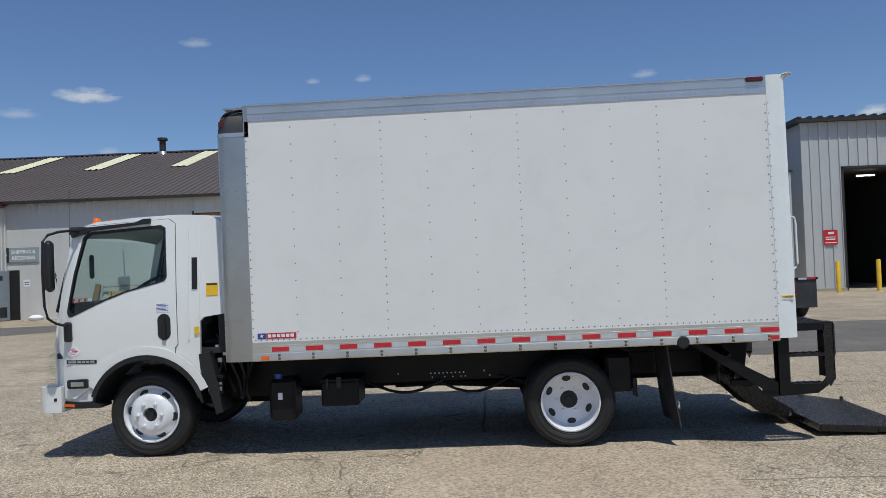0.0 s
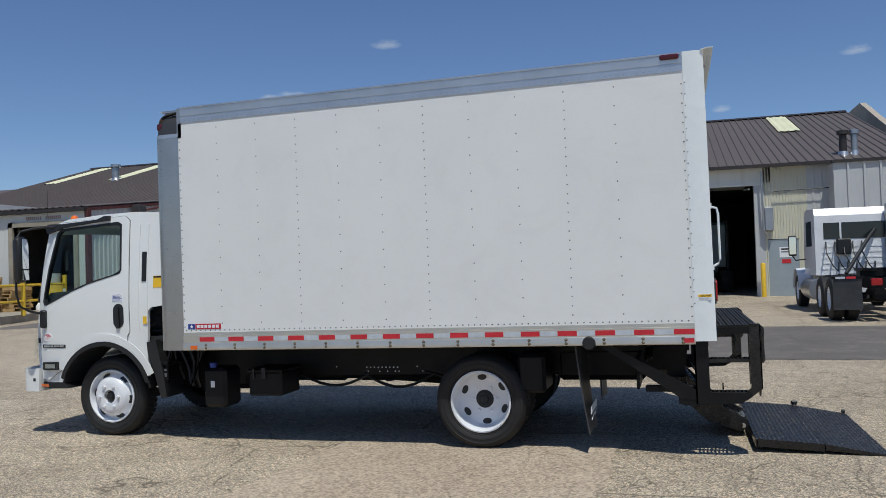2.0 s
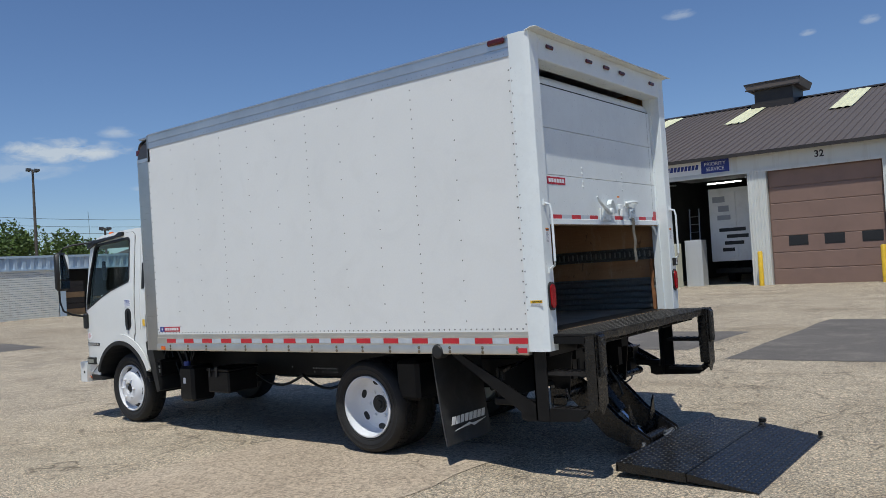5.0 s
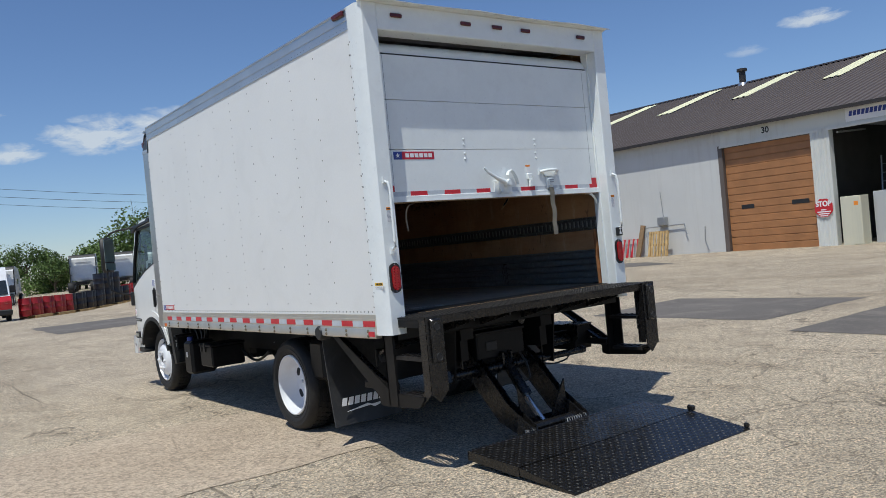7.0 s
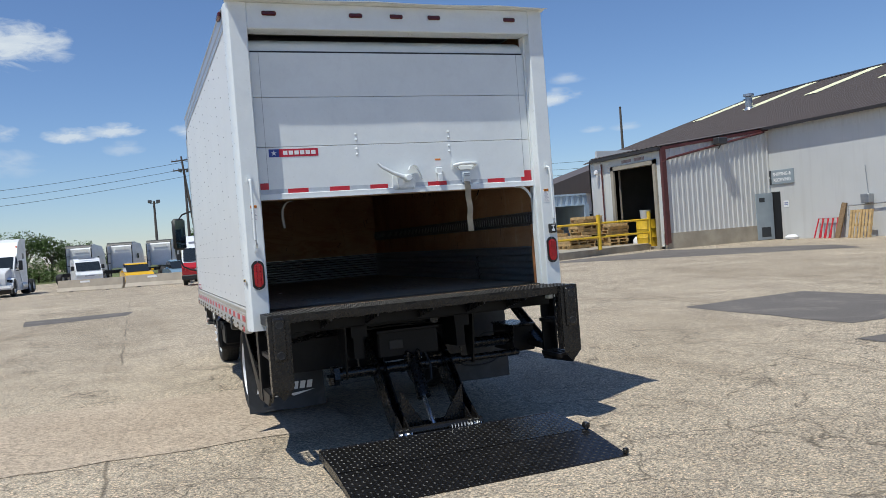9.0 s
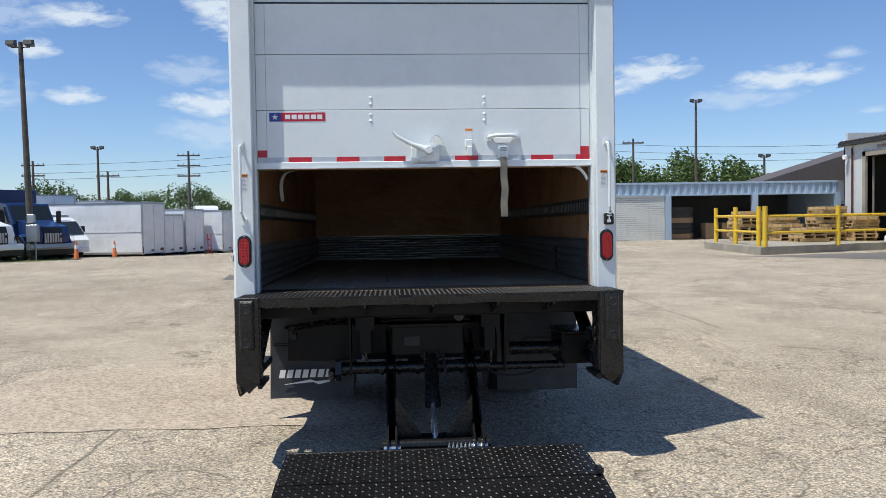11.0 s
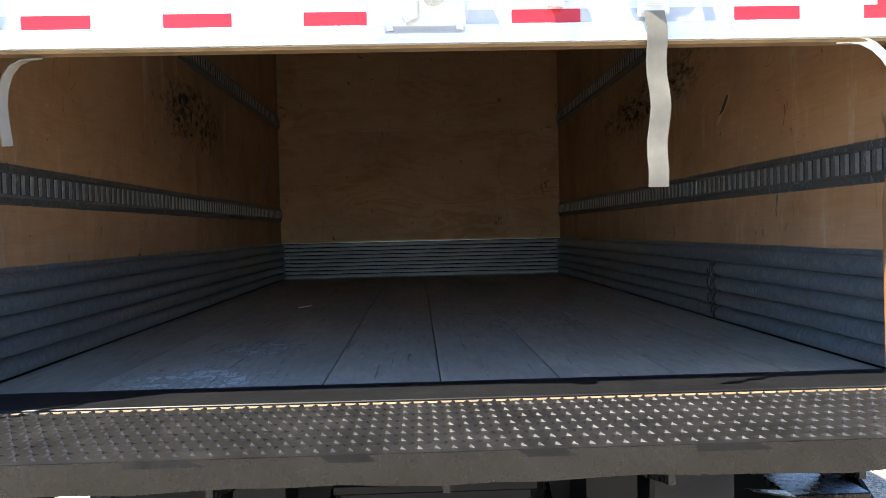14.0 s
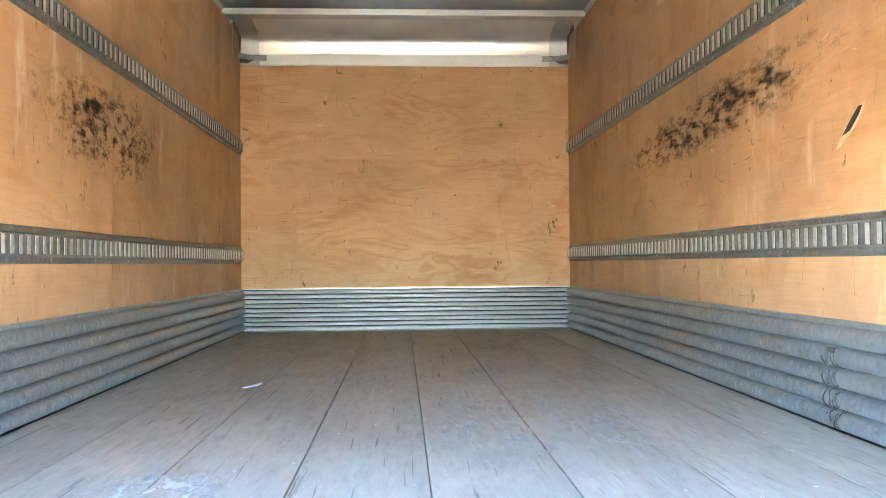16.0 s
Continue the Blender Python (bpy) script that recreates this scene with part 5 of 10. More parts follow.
sw = part("switch_box", Shape().box(0.0, 0.03, W - 0.095, W - 0.035, 1.418, 1.49, 0.006), "plastic", truck, "small black lift-gate switch box")
part("switch_mark", Shape().box(0.03, 0.032, W - 0.078, W - 0.055, 1.432, 1.45).box(0.03, 0.032, W - 0.07, W - 0.062, 1.45, 1.475).box(0.03, 0.034, W - 0.08, W - 0.05, 1.472, 1.479), "logo_white", sw)
part("side_notice", Shape().box(0.0003, 0.0015, W - 0.13, W - 0.112, 1.24, 1.30), "logo_white", truck)

# the roll-up door, half raised
door = part("roll_up_door", Shape().box(-0.125, -0.1, 0.152, W - 0.152, 1.842, 2.1665, 0.002), "frame_white", truck, "half-raised white sectional roll-up door")
part("door_section", Shape().box(-0.125, -0.1, 0.152, W - 0.152, 2.1695, 2.515, 0.002), "frame_white", door)
part("door_section", Shape().box(-0.125, -0.1, 0.152, W - 0.152, 2.518, 2.832, 0.002), "frame_white", door)
bend = [(-0.118, 2.846), (-0.122, 2.875), (-0.138, 2.902), (-0.175, 2.928), (-0.24, 2.952), (-0.34, 2.975), (-0.6, 2.998), (-1.15, 3.005)]
part("door_section", Shape().slab([[(x, 0.152 + (W - 0.304) * j / 4, z) for j in range(5)] for x, z in bend], 0.02), "frame_white", door, "", 40)
part("door_gap", Shape().box(-0.13, -0.112, 0.152, W - 0.152, 2.8325, 2.8455), "ink", door)
part("bottom_bar", Shape().box(-0.135, -0.088, 0.14, W - 0.14, 1.803, 1.8415, 0.004).box(-0.14, -0.083, 0.14, W - 0.14, 1.80, 1.8065), "frame_white", door, "white bottom bar")
part("bottom_seal", Shape().box(-0.135, -0.1, 0.15, W - 0.15, 1.793, 1.80), "rawwood", door)
pieces("red_tape", [(-0.1, -0.0982, ya, yb, 1.8425, 1.873) for ya, yb in ((0.345, 0.49), (0.645, 0.79), (0.945, 1.08), (1.395, 1.545), (1.885, 2.03), (2.175, 2.265))]
       + [(-0.1, -0.098, 0.155, 0.213, 1.8735, 1.918), (-0.1, -0.0978, W - 0.215, W - 0.158, 1.846, 1.925)], "red_tape", door, "red reflective strip")
pieces("silver_tape", [(-0.1, -0.0984, ya, yb, 1.8425, 1.873) for ya, yb in ((0.152, 0.343), (0.492, 0.643), (0.792, 0.943), (1.30, 1.393), (1.547, 1.883), (2.032, 2.173))], "silver_tape", door, "silver reflective strip")
for y in (0.212, W - 0.2145):
    part("cable", Shape().box(-0.1, -0.0985, y, y + 0.0025, 1.875, 2.83), "alu_dark", door, "thin lift cable at the door's edge")
for y in (0.865, 1.587):
    for z in (2.25, 2.21, 2.145, 2.105):
        part("hinge_bolt", Shape().dome((-0.1, y, z - 0.008), 0.013, "x", 0.009), "frame_white", door)

part("maker_plate", Shape().box(-0.1, -0.0982, 0.303, 0.58, 2.098, 2.153), "logo_red", door, "red and blue maker's plate with white marks")
part("blue_field", Shape().box(-0.1, -0.0981, 0.231, 0.303, 2.098, 2.153), "logo_blue", door, "blue field with a white star")
st = []
for k in range(10):
    r = 0.02 if k % 2 == 0 else 0.008
    st.append((0.266 + r * math.sin(k * math.pi / 5), 2.1255 + r * math.cos(k * math.pi / 5)))
part("star", Shape().prism(st, "x", -0.0981, -0.0972), "logo_white", door)
pieces("white_bar", [(-0.0982, -0.0973, 0.33 + 0.04 * k, 0.361 + 0.04 * k, 2.112, 2.14) for k in range(6)], "logo_white", door)
# latch, keeper, pull handle and pull strap
la = part("latch", Shape().box(-0.1, -0.088, 1.115, 1.295, 1.818, 1.93, 0.004), "frame_white", door, "white-painted door latch")
part("lever", Shape().tube([(-0.05, 1.0, 2.022), (-0.052, 1.03, 1.992), (-0.056, 1.118, 1.944), (-0.06, 1.18, 1.92), (-0.062, 1.226, 1.906)], [0.008, 0.011, 0.014, 0.018, 0.024], 10), "frame_white", la, "", 50)
part("pivot", Shape().lathe([(0.0, -0.028), (0.022, -0.028), (0.027, -0.036), (0.027, -0.088), (0.0, -0.088)], (0.0, 1.226, 1.906), "x", 18), "frame_white", la)
part("guard", Shape().slab([[(-0.088, y, z), (-0.05, y, z)] for y, z in ((1.236, 1.965), (1.25, 1.992), (1.275, 2.006), (1.30, 1.994), (1.324, 1.955), (1.338, 1.92), (1.345, 1.893))], 0.006), "frame_white", la, "", 50)
part("catch", Shape().prism([(1.15, 1.93), (1.19, 1.90), (1.19, 1.85), (1.165, 1.84), (1.15, 1.87)], "x", -0.088, -0.065), "frame_white", la)
pieces("plate_bolt", [(-0.088, -0.082, y - 0.007, y + 0.007, z - 0.007, z + 0.007) for y, z in ((1.13, 1.835), (1.28, 1.835), (1.28, 1.915))], "frame_white", la)
part("keeper", Shape().box(-0.1, -0.075, 1.46, 1.51, 1.925, 1.975, 0.006).box(-0.09, -0.065, 1.47, 1.505, 1.87, 1.93, 0.004).box(-0.085, -0.07, 1.505, 1.53, 1.945, 1.955), "frame_white", door, "white-painted keeper")
wl_ = part("warning_label", Shape().box(-0.1, -0.0988, 1.462, 1.51, 1.985, 2.045), "logo_white", door, "small warning label")
part("orange_band", Shape().box(-0.0988, -0.098, 1.463, 1.509, 2.03, 2.044), "label_orange", wl_)
hd = part("pull_handle", Shape().tube([(-0.09, 1.612, 1.986), (-0.06, 1.628, 1.99), (-0.048, 1.66, 1.994), (-0.048, 1.74, 1.994), (-0.06, 1.772, 1.99), (-0.09, 1.788, 1.986)], 0.012, 10), "frame_white", door, "white-painted pull handle", 50)
pieces("handle_foot", [(-0.1, -0.09, 1.595, 1.635, 1.962, 2.01), (-0.1, -0.09, 1.765, 1.805, 1.962, 2.01)], "frame_white", hd)
part("handle_web", Shape().prism([(1.63, 1.978), (1.77, 1.978), (1.745, 1.95), (1.655, 1.95)], "x", -0.1, -0.078), "frame_white", hd)
part("strap_plate", Shape().box(-0.1, -0.082, 1.668, 1.738, 1.852, 1.945, 0.006).box(-0.085, -0.068, 1.68, 1.726, 1.872, 1.925, 0.004), "frame_white", door)
part("strap_buckle", Shape().box(-0.068, -0.062, 1.683, 1.723, 1.914, 1.922).box(-0.068, -0.062, 1.683, 1.723, 1.898, 1.904), "alu_dark", door)
sg = []
for k in range(12):
    z = 1.86 - 0.38 * k / 11
    x = -0.073 + 0.004 * math.sin(k * 1.4)
    y = 1.70 + 0.003 * math.sin(k * 1.3) + 0.008 * math.sin(k * 0.28)
    sg.append([(x, y - 0.022, z), (x + 0.003 * math.sin(k * 2), y, z), (x, y + 0.022, z)])
part("pull_strap", Shape().slab(sg, 0.004), "webbing", door, "dirty cream pull strap with knots", 40)
tab = [[(-0.118, y + 0.0085, z), (-0.106, y - 0.0085, z - 0.003)] for y, z in ((0.37, 1.789), (0.345, 1.786), (0.322, 1.775), (0.305, 1.752), (0.295, 1.72), (0.292, 1.685), (0.295, 1.65), (0.301, 1.60))]
part("loose_seal", Shape().slab(tab, 0.004), "webbing", door, "torn seal strip hanging down", 50)
tab = [[(-0.112, y - 0.003, z - 0.007), (-0.1, y + 0.003, z + 0.007)] for y, z in ((2.12, 1.80), (2.15, 1.801), (2.175, 1.797), (2.2, 1.784), (2.222, 1.764), (2.24, 1.738), (2.252, 1.712))]
part("loose_seal", Shape().slab(tab, 0.004), "frame_white", door, "white torn seal strip hanging down", 50)

# wheels
def wheel(name, x, y_out, sgn, front, y_width=0.225):
    """A truck wheel whose outer face is at y_out; sgn points outwards."""
    hz = 0.41 if front else 0.402
    c = (x, y_out, hz)
    w = part(name, Shape().lathe([(0.26, -sgn * 0.02), (0.268, -sgn * 0.006), (0.276, sgn * 0.001), (0.284, -sgn * 0.002), (0.288, sgn * 0.002), (0.318, 0.009 * sgn), (0.322, 0.006 * sgn), (0.345, 0.006 * sgn), (0.349, 0.009 * sgn), (0.360, 0.006 * sgn), (0.372, -sgn * 0.004), (0.390, -sgn * 0.026), (0.396, -sgn * 0.05), (0.396, -sgn * (y_width - 0.05)), (0.372, -sgn * (y_width - 0.01)), (0.30, -sgn * y_width), (0.26, -sgn * (y_width - 0.02))], c, "y", 56), "rubber", truck, "black truck tyre with worn sidewalls" if front else "black tyre of the rear pair", 35)
    tread = Shape()
    for k in range(46):
        a = 2 * math.pi * k / 46
        for q in range(4):
            yy = y_out - sgn * (0.055 + 0.036 * q)
            m = pose(x, 0, hz) @ Matrix.Rotation(a + 0.03 * q, 4, "Y")
            t0 = Shape()
            t0.box(-0.019, 0.019, min(yy, yy - sgn * 0.028), max(yy, yy - sgn * 0.028), 0.393, 0.400)
            t0.moved(m)
            vs = {v: tread.bm.verts.new(v.co) for v in t0.bm.verts}
            for f in t0.bm.faces:
                tread.bm.faces.new([vs[v] for v in f.verts])
            t0.bm.free()
    part("tread", tread, "rubber", w)["kind"] = "stuff"
    if front:
        disc = [(0.263, -0.015), (0.262, 0.0), (0.25, 0.004), (0.243, -0.01), (0.236, -0.055), (0.222, -0.052), (0.205, -0.028), (0.178, 0.008), (0.15, 0.026), (0.125, 0.031), (0.066, 0.031), (0.062, -0.01)]
    else:
        disc = [(0.263, -0.015), (0.262, 0.0), (0.25, 0.004), (0.244, -0.012), (0.239, -0.07), (0.232, -0.13), (0.212, -0.158), (0.18, -0.165), (0.15, -0.158), (0.125, -0.168), (0.07, -0.168), (0.065, -0.19)]
    rim = part("rim", Shape().lathe([(r, h * sgn) for r, h in disc], c, "y", 56), "rim", w, "white-painted steel rim with oval hand holes", 35)
    for k in range(6):
        a = 2 * math.pi * (k + (0.65 if front else -0.08)) / 6
        rr_, h = (0.205, -0.032) if front else (0.19, -0.166)
        pts = []
        m = pose(x, y_out + sgn * (h + 0.008), hz) @ Matrix.Rotation(a, 4, "Y")
        lp0, lp1 = [], []
        for q in range(14):
            b = 2 * math.pi * q / 14
            u, v = 0.026 * math.cos(b), 0.04 * math.sin(b)
            lp0.append(m @ Vector((v, sgn * u * (-0.62 if front else 0.1), rr_ + u)))
            lp1.append(m @ Vector((v, sgn * (u * (-0.62 if front else 0.1) - 0.02), rr_ + u)))
        part("hand_hole", Shape().rings([lp0, lp1]), "ink", rim)
    for k in range(6):
        a = 2 * math.pi * (k + 0.5) / 6
        px, pz = x + 0.11 * math.sin(a), hz + 0.11 * math.cos(a)
        h0 = 0.029 if front else -0.168
        part("wheel_nut", Shape().lathe([(0.0, sgn * h0), (0.017, sgn * h0), (0.016, sgn * (h0 + 0.022)), (0.0, sgn * (h0 + 0.026))], (px, y_out, pz), "y", 6), "rim", rim)
    hub = [(0.0, 0.022), (0.03, 0.024), (0.036, 0.01), (0.05, 0.006), (0.062, -0.012)] if front else [(0.0, -0.145), (0.03, -0.145), (0.036, -0.158), (0.056, -0.155), (0.06, -0.163), (0.078, -0.165), (0.08, -0.172)]
    part("hub", Shape().lathe([(r, h * sgn) for r, h in hub], c, "y", 20), "plastic", w, "black hub", 30)
    return w


wheel("front_wheel", -5.735, 0.29, -1, True)
wheel("front_wheel", -5.735, W - 0.29, 1, True)
for yo, sgn in ((0.17, -1), (W - 0.17, 1)):
    wheel("rear_wheel", -1.92, yo, sgn, False)
    wheel("rear_wheel", -1.92, yo - sgn * 0.26, sgn, False)

# ladder frame and what hangs from it
for y in (0.80, W - 0.80):
    rail = part("frame_rail", Shape().prism([(-6.4, 0.56), (-6.4, 0.72), (-4.9, 0.76), (-0.25, 0.76), (-0.25, 0.60), (-1.2, 0.56), (-4.9, 0.55)], "y", y - 0.035, y + 0.035), "black", truck, "black chassis rail with rows of holes")
    # bright dots painted for daylight showing through the rail's holes
    hl = Shape()
    for k in range(9):
        hl.dome((-3.184 + 0.0394 * k, y - 0.035, 0.625), 0.0075, "y", -0.001)
    for k in (0, 3, 5, 7, 8, 14):
        hl.dome((-3.17 + 0.0394 * k, y - 0.035, 0.588), 0.0065, "y", -0.001)
    for k in (-8, 13):
        hl.dome((-3.184 + 0.0394 * k, y - 0.035, 0.632), 0.0075, "y", -0.001)
    part("bolt_head", hl, "alu", rail)["kind"] = "stuff"
pieces("cross_sill", [(-4.77 + 0.32 * k, -4.73 + 0.32 * k, 0.04, W - 0.04, 0.885, 0.968) for k in range(15)], "black", truck)
pieces("long_sill", [(-4.9, -0.2, 0.74, 0.86, 0.76, 0.884), (-4.9, -0.2, W - 0.86, W - 0.74, 0.76, 0.884)], "black", truck)
part("axle", Shape().tube([(-1.925, 0.45, 0.40), (-1.925, W - 0.45, 0.40)], 0.07, 12).lathe([(0.0, -0.16), (0.16, -0.1), (0.17, 0.1), (0.0, 0.16)], (-1.925, W / 2, 0.42), "y", 16), "black", truck, "", 40)
part("front_axle", Shape().box(-5.79, -5.68, 0.4, W - 0.4, 0.30, 0.38, 0.02), "black", truck)
for y in (0.62, W - 0.62):
    sp = Shape()
    for q in range(4):
        pts = [(-2.55 + 1.25 * k / 8, y, 0.60 - 0.11 * math.sin(math.pi * k / 8) - 0.018 * q) for k in range(q, 9 - q)]
        sp.slab([[(p[0], y - 0.035, p[2]), (p[0], y + 0.035, p[2])] for p in pts], 0.012)
    part("leaf_spring", sp, "black", truck, "stacked leaf spring")
part("drive_shaft", Shape().tube([(-4.7, W / 2, 0.52), (-3.3, W / 2, 0.5), (-2.1, W / 2, 0.42)], 0.045, 10), "black", truck)
part("gearbox", Shape().box(-5.6, -4.55, 0.95, 1.45, 0.38, 0.85, 0.06), "black", truck)
part("exhaust", Shape().tube([(-4.4, 1.75, 0.5), (-3.4, 1.75, 0.48), (-3.0, 1.7, 0.5)], [0.05, 0.12, 0.12]).tube([(-3.0, 1.7, 0.5), (-2.6, 1.65, 0.6), (-1.2, 1.6, 0.62)], 0.04), "black", truck, "", 40)
part("def_tank", Shape().box(-4.60, -4.36, 0.16, 0.45, 0.33, 0.70, 0.03), "black", truck, "black fluid tank with a blue cap")
part("blue_cap", Shape().lathe([(0.0, 0.0), (0.035, 0.0), (0.035, 0.045), (0.0, 0.05)], (-4.52, 0.22, 0.70), "z", 14), "logo_blue", truck)
part("tank_label", Shape().box(-4.515, -4.475, 0.157, 0.16, 0.52, 0.58), "logo_white", truck)
part("battery_box", Shape().box(-4.13, -3.79, 0.18, 0.55, 0.44, 0.66, 0.015).box(-4.14, -3.78, 0.17, 0.56, 0.655, 0.685, 0.01), "black", truck, "black battery box")
part("box_clasp", Shape().box(-3.985, -3.945, 0.165, 0.175, 0.6, 0.7), "plastic", truck)
part("box_clasp", Shape().box(-4.08, -4.06, 0.165, 0.175, 0.6, 0.69), "plastic", truck)
part("fuel_tank", Shape().box(-1.35, -0.55, 0.75, 1.65, 0.50, 0.80, 0.05), "black", truck, "black fuel tank behind the axle")
part("side_tank", Shape().box(-1.60, -1.36, 0.2, 0.6, 0.47, 0.80, 0.03), "black", truck)
part("front_filter", Shape().box(-5.18, -5.04, 0.24, 0.44, 0.57, 0.735, 0.01).box(-5.20, -5.02, 0.22, 0.46, 0.72, 0.75, 0.006), "black", truck)
part("filter_label", Shape().box(-5.175, -5.05, 0.234, 0.2395, 0.61, 0.645).box(-5.175, -5.05, 0.234, 0.2395, 0.665, 0.685), "alu_dark", truck)
rr = random.Random(8)
for k in range(9):
    x0, z0 = -5.12 + 0.03 * k, 1.12 - 0.02 * k
    pts = [(x0 + 0.05 * math.sin(q * 0.8 + k), 0.34 + 0.03 * k + 0.02 * math.sin(q + k), z0 - 0.10 * q) for q in range(6)]
    part("hose", Shape().tube(pts, 0.012 + 0.004 * (k % 3), 6), "plastic", truck, "", 60)
for k in range(2):
    x0 = -3.75 + 0.62 * k
    pts = [(x0 + 0.1 * q, 0.5 + 0.05 * k, 0.60 - (0.11 + 0.02 * k) * math.sin(math.pi * q / 7)) for q in range(8)]
    part("hose", Shape().tube(pts, 0.014, 6), "plastic", truck, "", 60)
part("clamp", Shape().box(-5.12, -5.09, 0.3, 0.33, 0.98, 1.02).box(-5.06, -5.03, 0.33, 0.36, 0.92, 0.98).box(-5.10, -5.06, 0.3, 0.33, 0.86, 0.90), "alu", truck)
part("filler_cap", Shape().lathe([(0.0, -0.03), (0.045, -0.03), (0.055, -0.018), (0.055, 0.06), (0.0, 0.06)], (-0.965, 0.0, 0.905), "y", 20), "plastic", truck, "round black fuel filler", 40)

# fuel tank and cross shafts on the far side of the frame
tank = part("fuel_tank", Shape().prism([(1.72, 0.40), (1.76, 0.36), (2.22, 0.36), (2.28, 0.42), (2.28, 0.82), (2.22, 0.88), (1.76, 0.88), (1.72, 0.84)], "x", -3.65, -2.15), "black", truck, "black fuel tank beside the frame")
pieces("tank_strap", [(-3.35, -3.29, 1.715, 2.285, 0.355, 0.885), (-2.52, -2.46, 1.715, 2.285, 0.355, 0.885)], "plastic", tank)
part("drive_shaft", Shape().tube([(-4.9, W / 2, 0.62), (-3.1, W / 2, 0.58), (-1.9, W / 2, 0.50)], 0.05, 12), "black", truck, "long black drive shaft")
part("exhaust_can", Shape().tube([(-4.6, 1.55, 0.52), (-3.75, 1.55, 0.52)], 0.13, 14), "black", truck, "dark exhaust can")

# mud flaps with a white brand stroke
for i, y0 in enumerate((0.062, 1.772)):
    g = []
    for r in range(9):
        z = 0.87 - 0.71 * r / 8
        dx = 0.09 * (r / 8) ** 2 if i == 0 else 0.03 * (r / 8) ** 2
        g.append([(-1.09 + dx + 0.015 * math.sin(c * 1.2 + r * 0.4), y0 + 0.62 * c / 6, z) for c in range(7)])
    fl = part("mud_flap", Shape().slab(g, 0.01), "flap", truck, "black rubber mud flap with white marks", 50)
    xm = -0.988 if i == 0 else -1.032
    for k in range(8 if i == 0 else 0):
        y = y0 + 0.066 + 0.057 * k
        part("white_bar", Shape().prism([(y, 0.315), (y + 0.042, 0.315), (y + 0.055, 0.375), (y + 0.014, 0.375)], "x", xm - 0.002, xm + 0.002), "logo_white", fl)
    if i == 0:
        part("white_swoosh", Shape().prism([(y0 + u, v) for u, v in ((0.10, 0.265), (0.30, 0.30), (0.34, 0.285), (0.53, 0.30), (0.36, 0.262), (0.32, 0.28))], "x", xm - 0.002, xm + 0.002), "logo_white", fl)

# lift gate: bed extension, side steps, arms, cylinder, platform
ZT = 1.022                                     # top of the bed extension
gate = part("lift_gate", Shape().box(-0.10, 0.297, 0.067, W - 0.057, ZT - 0.014, ZT), "tread_plate", truck, "black lift gate with a tread-plate bed extension, platform lowered to the ground")
nub = Shape()
for i in range(14):
    for j in range(76):
        x, y = -0.085 + 0.0275 * i, 0.085 + 0.0298 * j + (0.0149 if i % 2 else 0)
        if y < W - 0.075:
            a = 0.8 if i % 2 else -0.8
            c, s = 0.012 * math.cos(a), 0.012 * math.sin(a)
            c2, s2 = -0.004 * math.sin(a), 0.004 * math.cos(a)
            b = nub.bm
            v = [b.verts.new(p) for p in ((x - c, y - s, ZT), (x + c2, y + s2, ZT), (x + c, y + s, ZT), (x - c2, y - s2, ZT), (x, y, ZT + 0.005))]
            for q in range(4):
                b.faces.new([v[q], v[(q + 1) % 4], v[4]])
part("tread_nub", nub, "tread_plate", gate, "raised tread pattern")["kind"] = "stuff"
# front lip of the bed, a little buckled, with its gussets and the beam behind
lipg = []
for k in range(25):
    y = 0.155 + (W - 0.305) * k / 24
    dz = 0.003 * math.sin(k * 0.9) - 0.002 * math.sin(k * 2.3)
    lipg.append([(0.2975 + 0.001 * math.sin(k * 1.7), y, ZT - 0.002), (0.297, y, ZT - 0.03 + dz), (0.294 + 0.002 * math.sin(k), y, ZT - 0.056 + dz), (0.27, y, ZT - 0.062 + dz)])
part("apron", Shape().slab(lipg, 0.006), "black_gloss", gate, "buckled black front lip of the bed", 30)
for y in (0.492, 0.816, 1.219, 1.608, 1.943):
    part("gusset", Shape().prism([(0.288, ZT - 0.016), (0.288, ZT - 0.074), (0.262, ZT - 0.078), (-0.05, ZT - 0.15), (-0.05, ZT - 0.016)], "y", y - 0.006, y + 0.006), "black_gloss", gate)
part("bed_beam", Shape().box(-0.12, -0.06, 0.1, W - 0.1, 0.86, ZT - 0.016, 0.006), "black", gate)
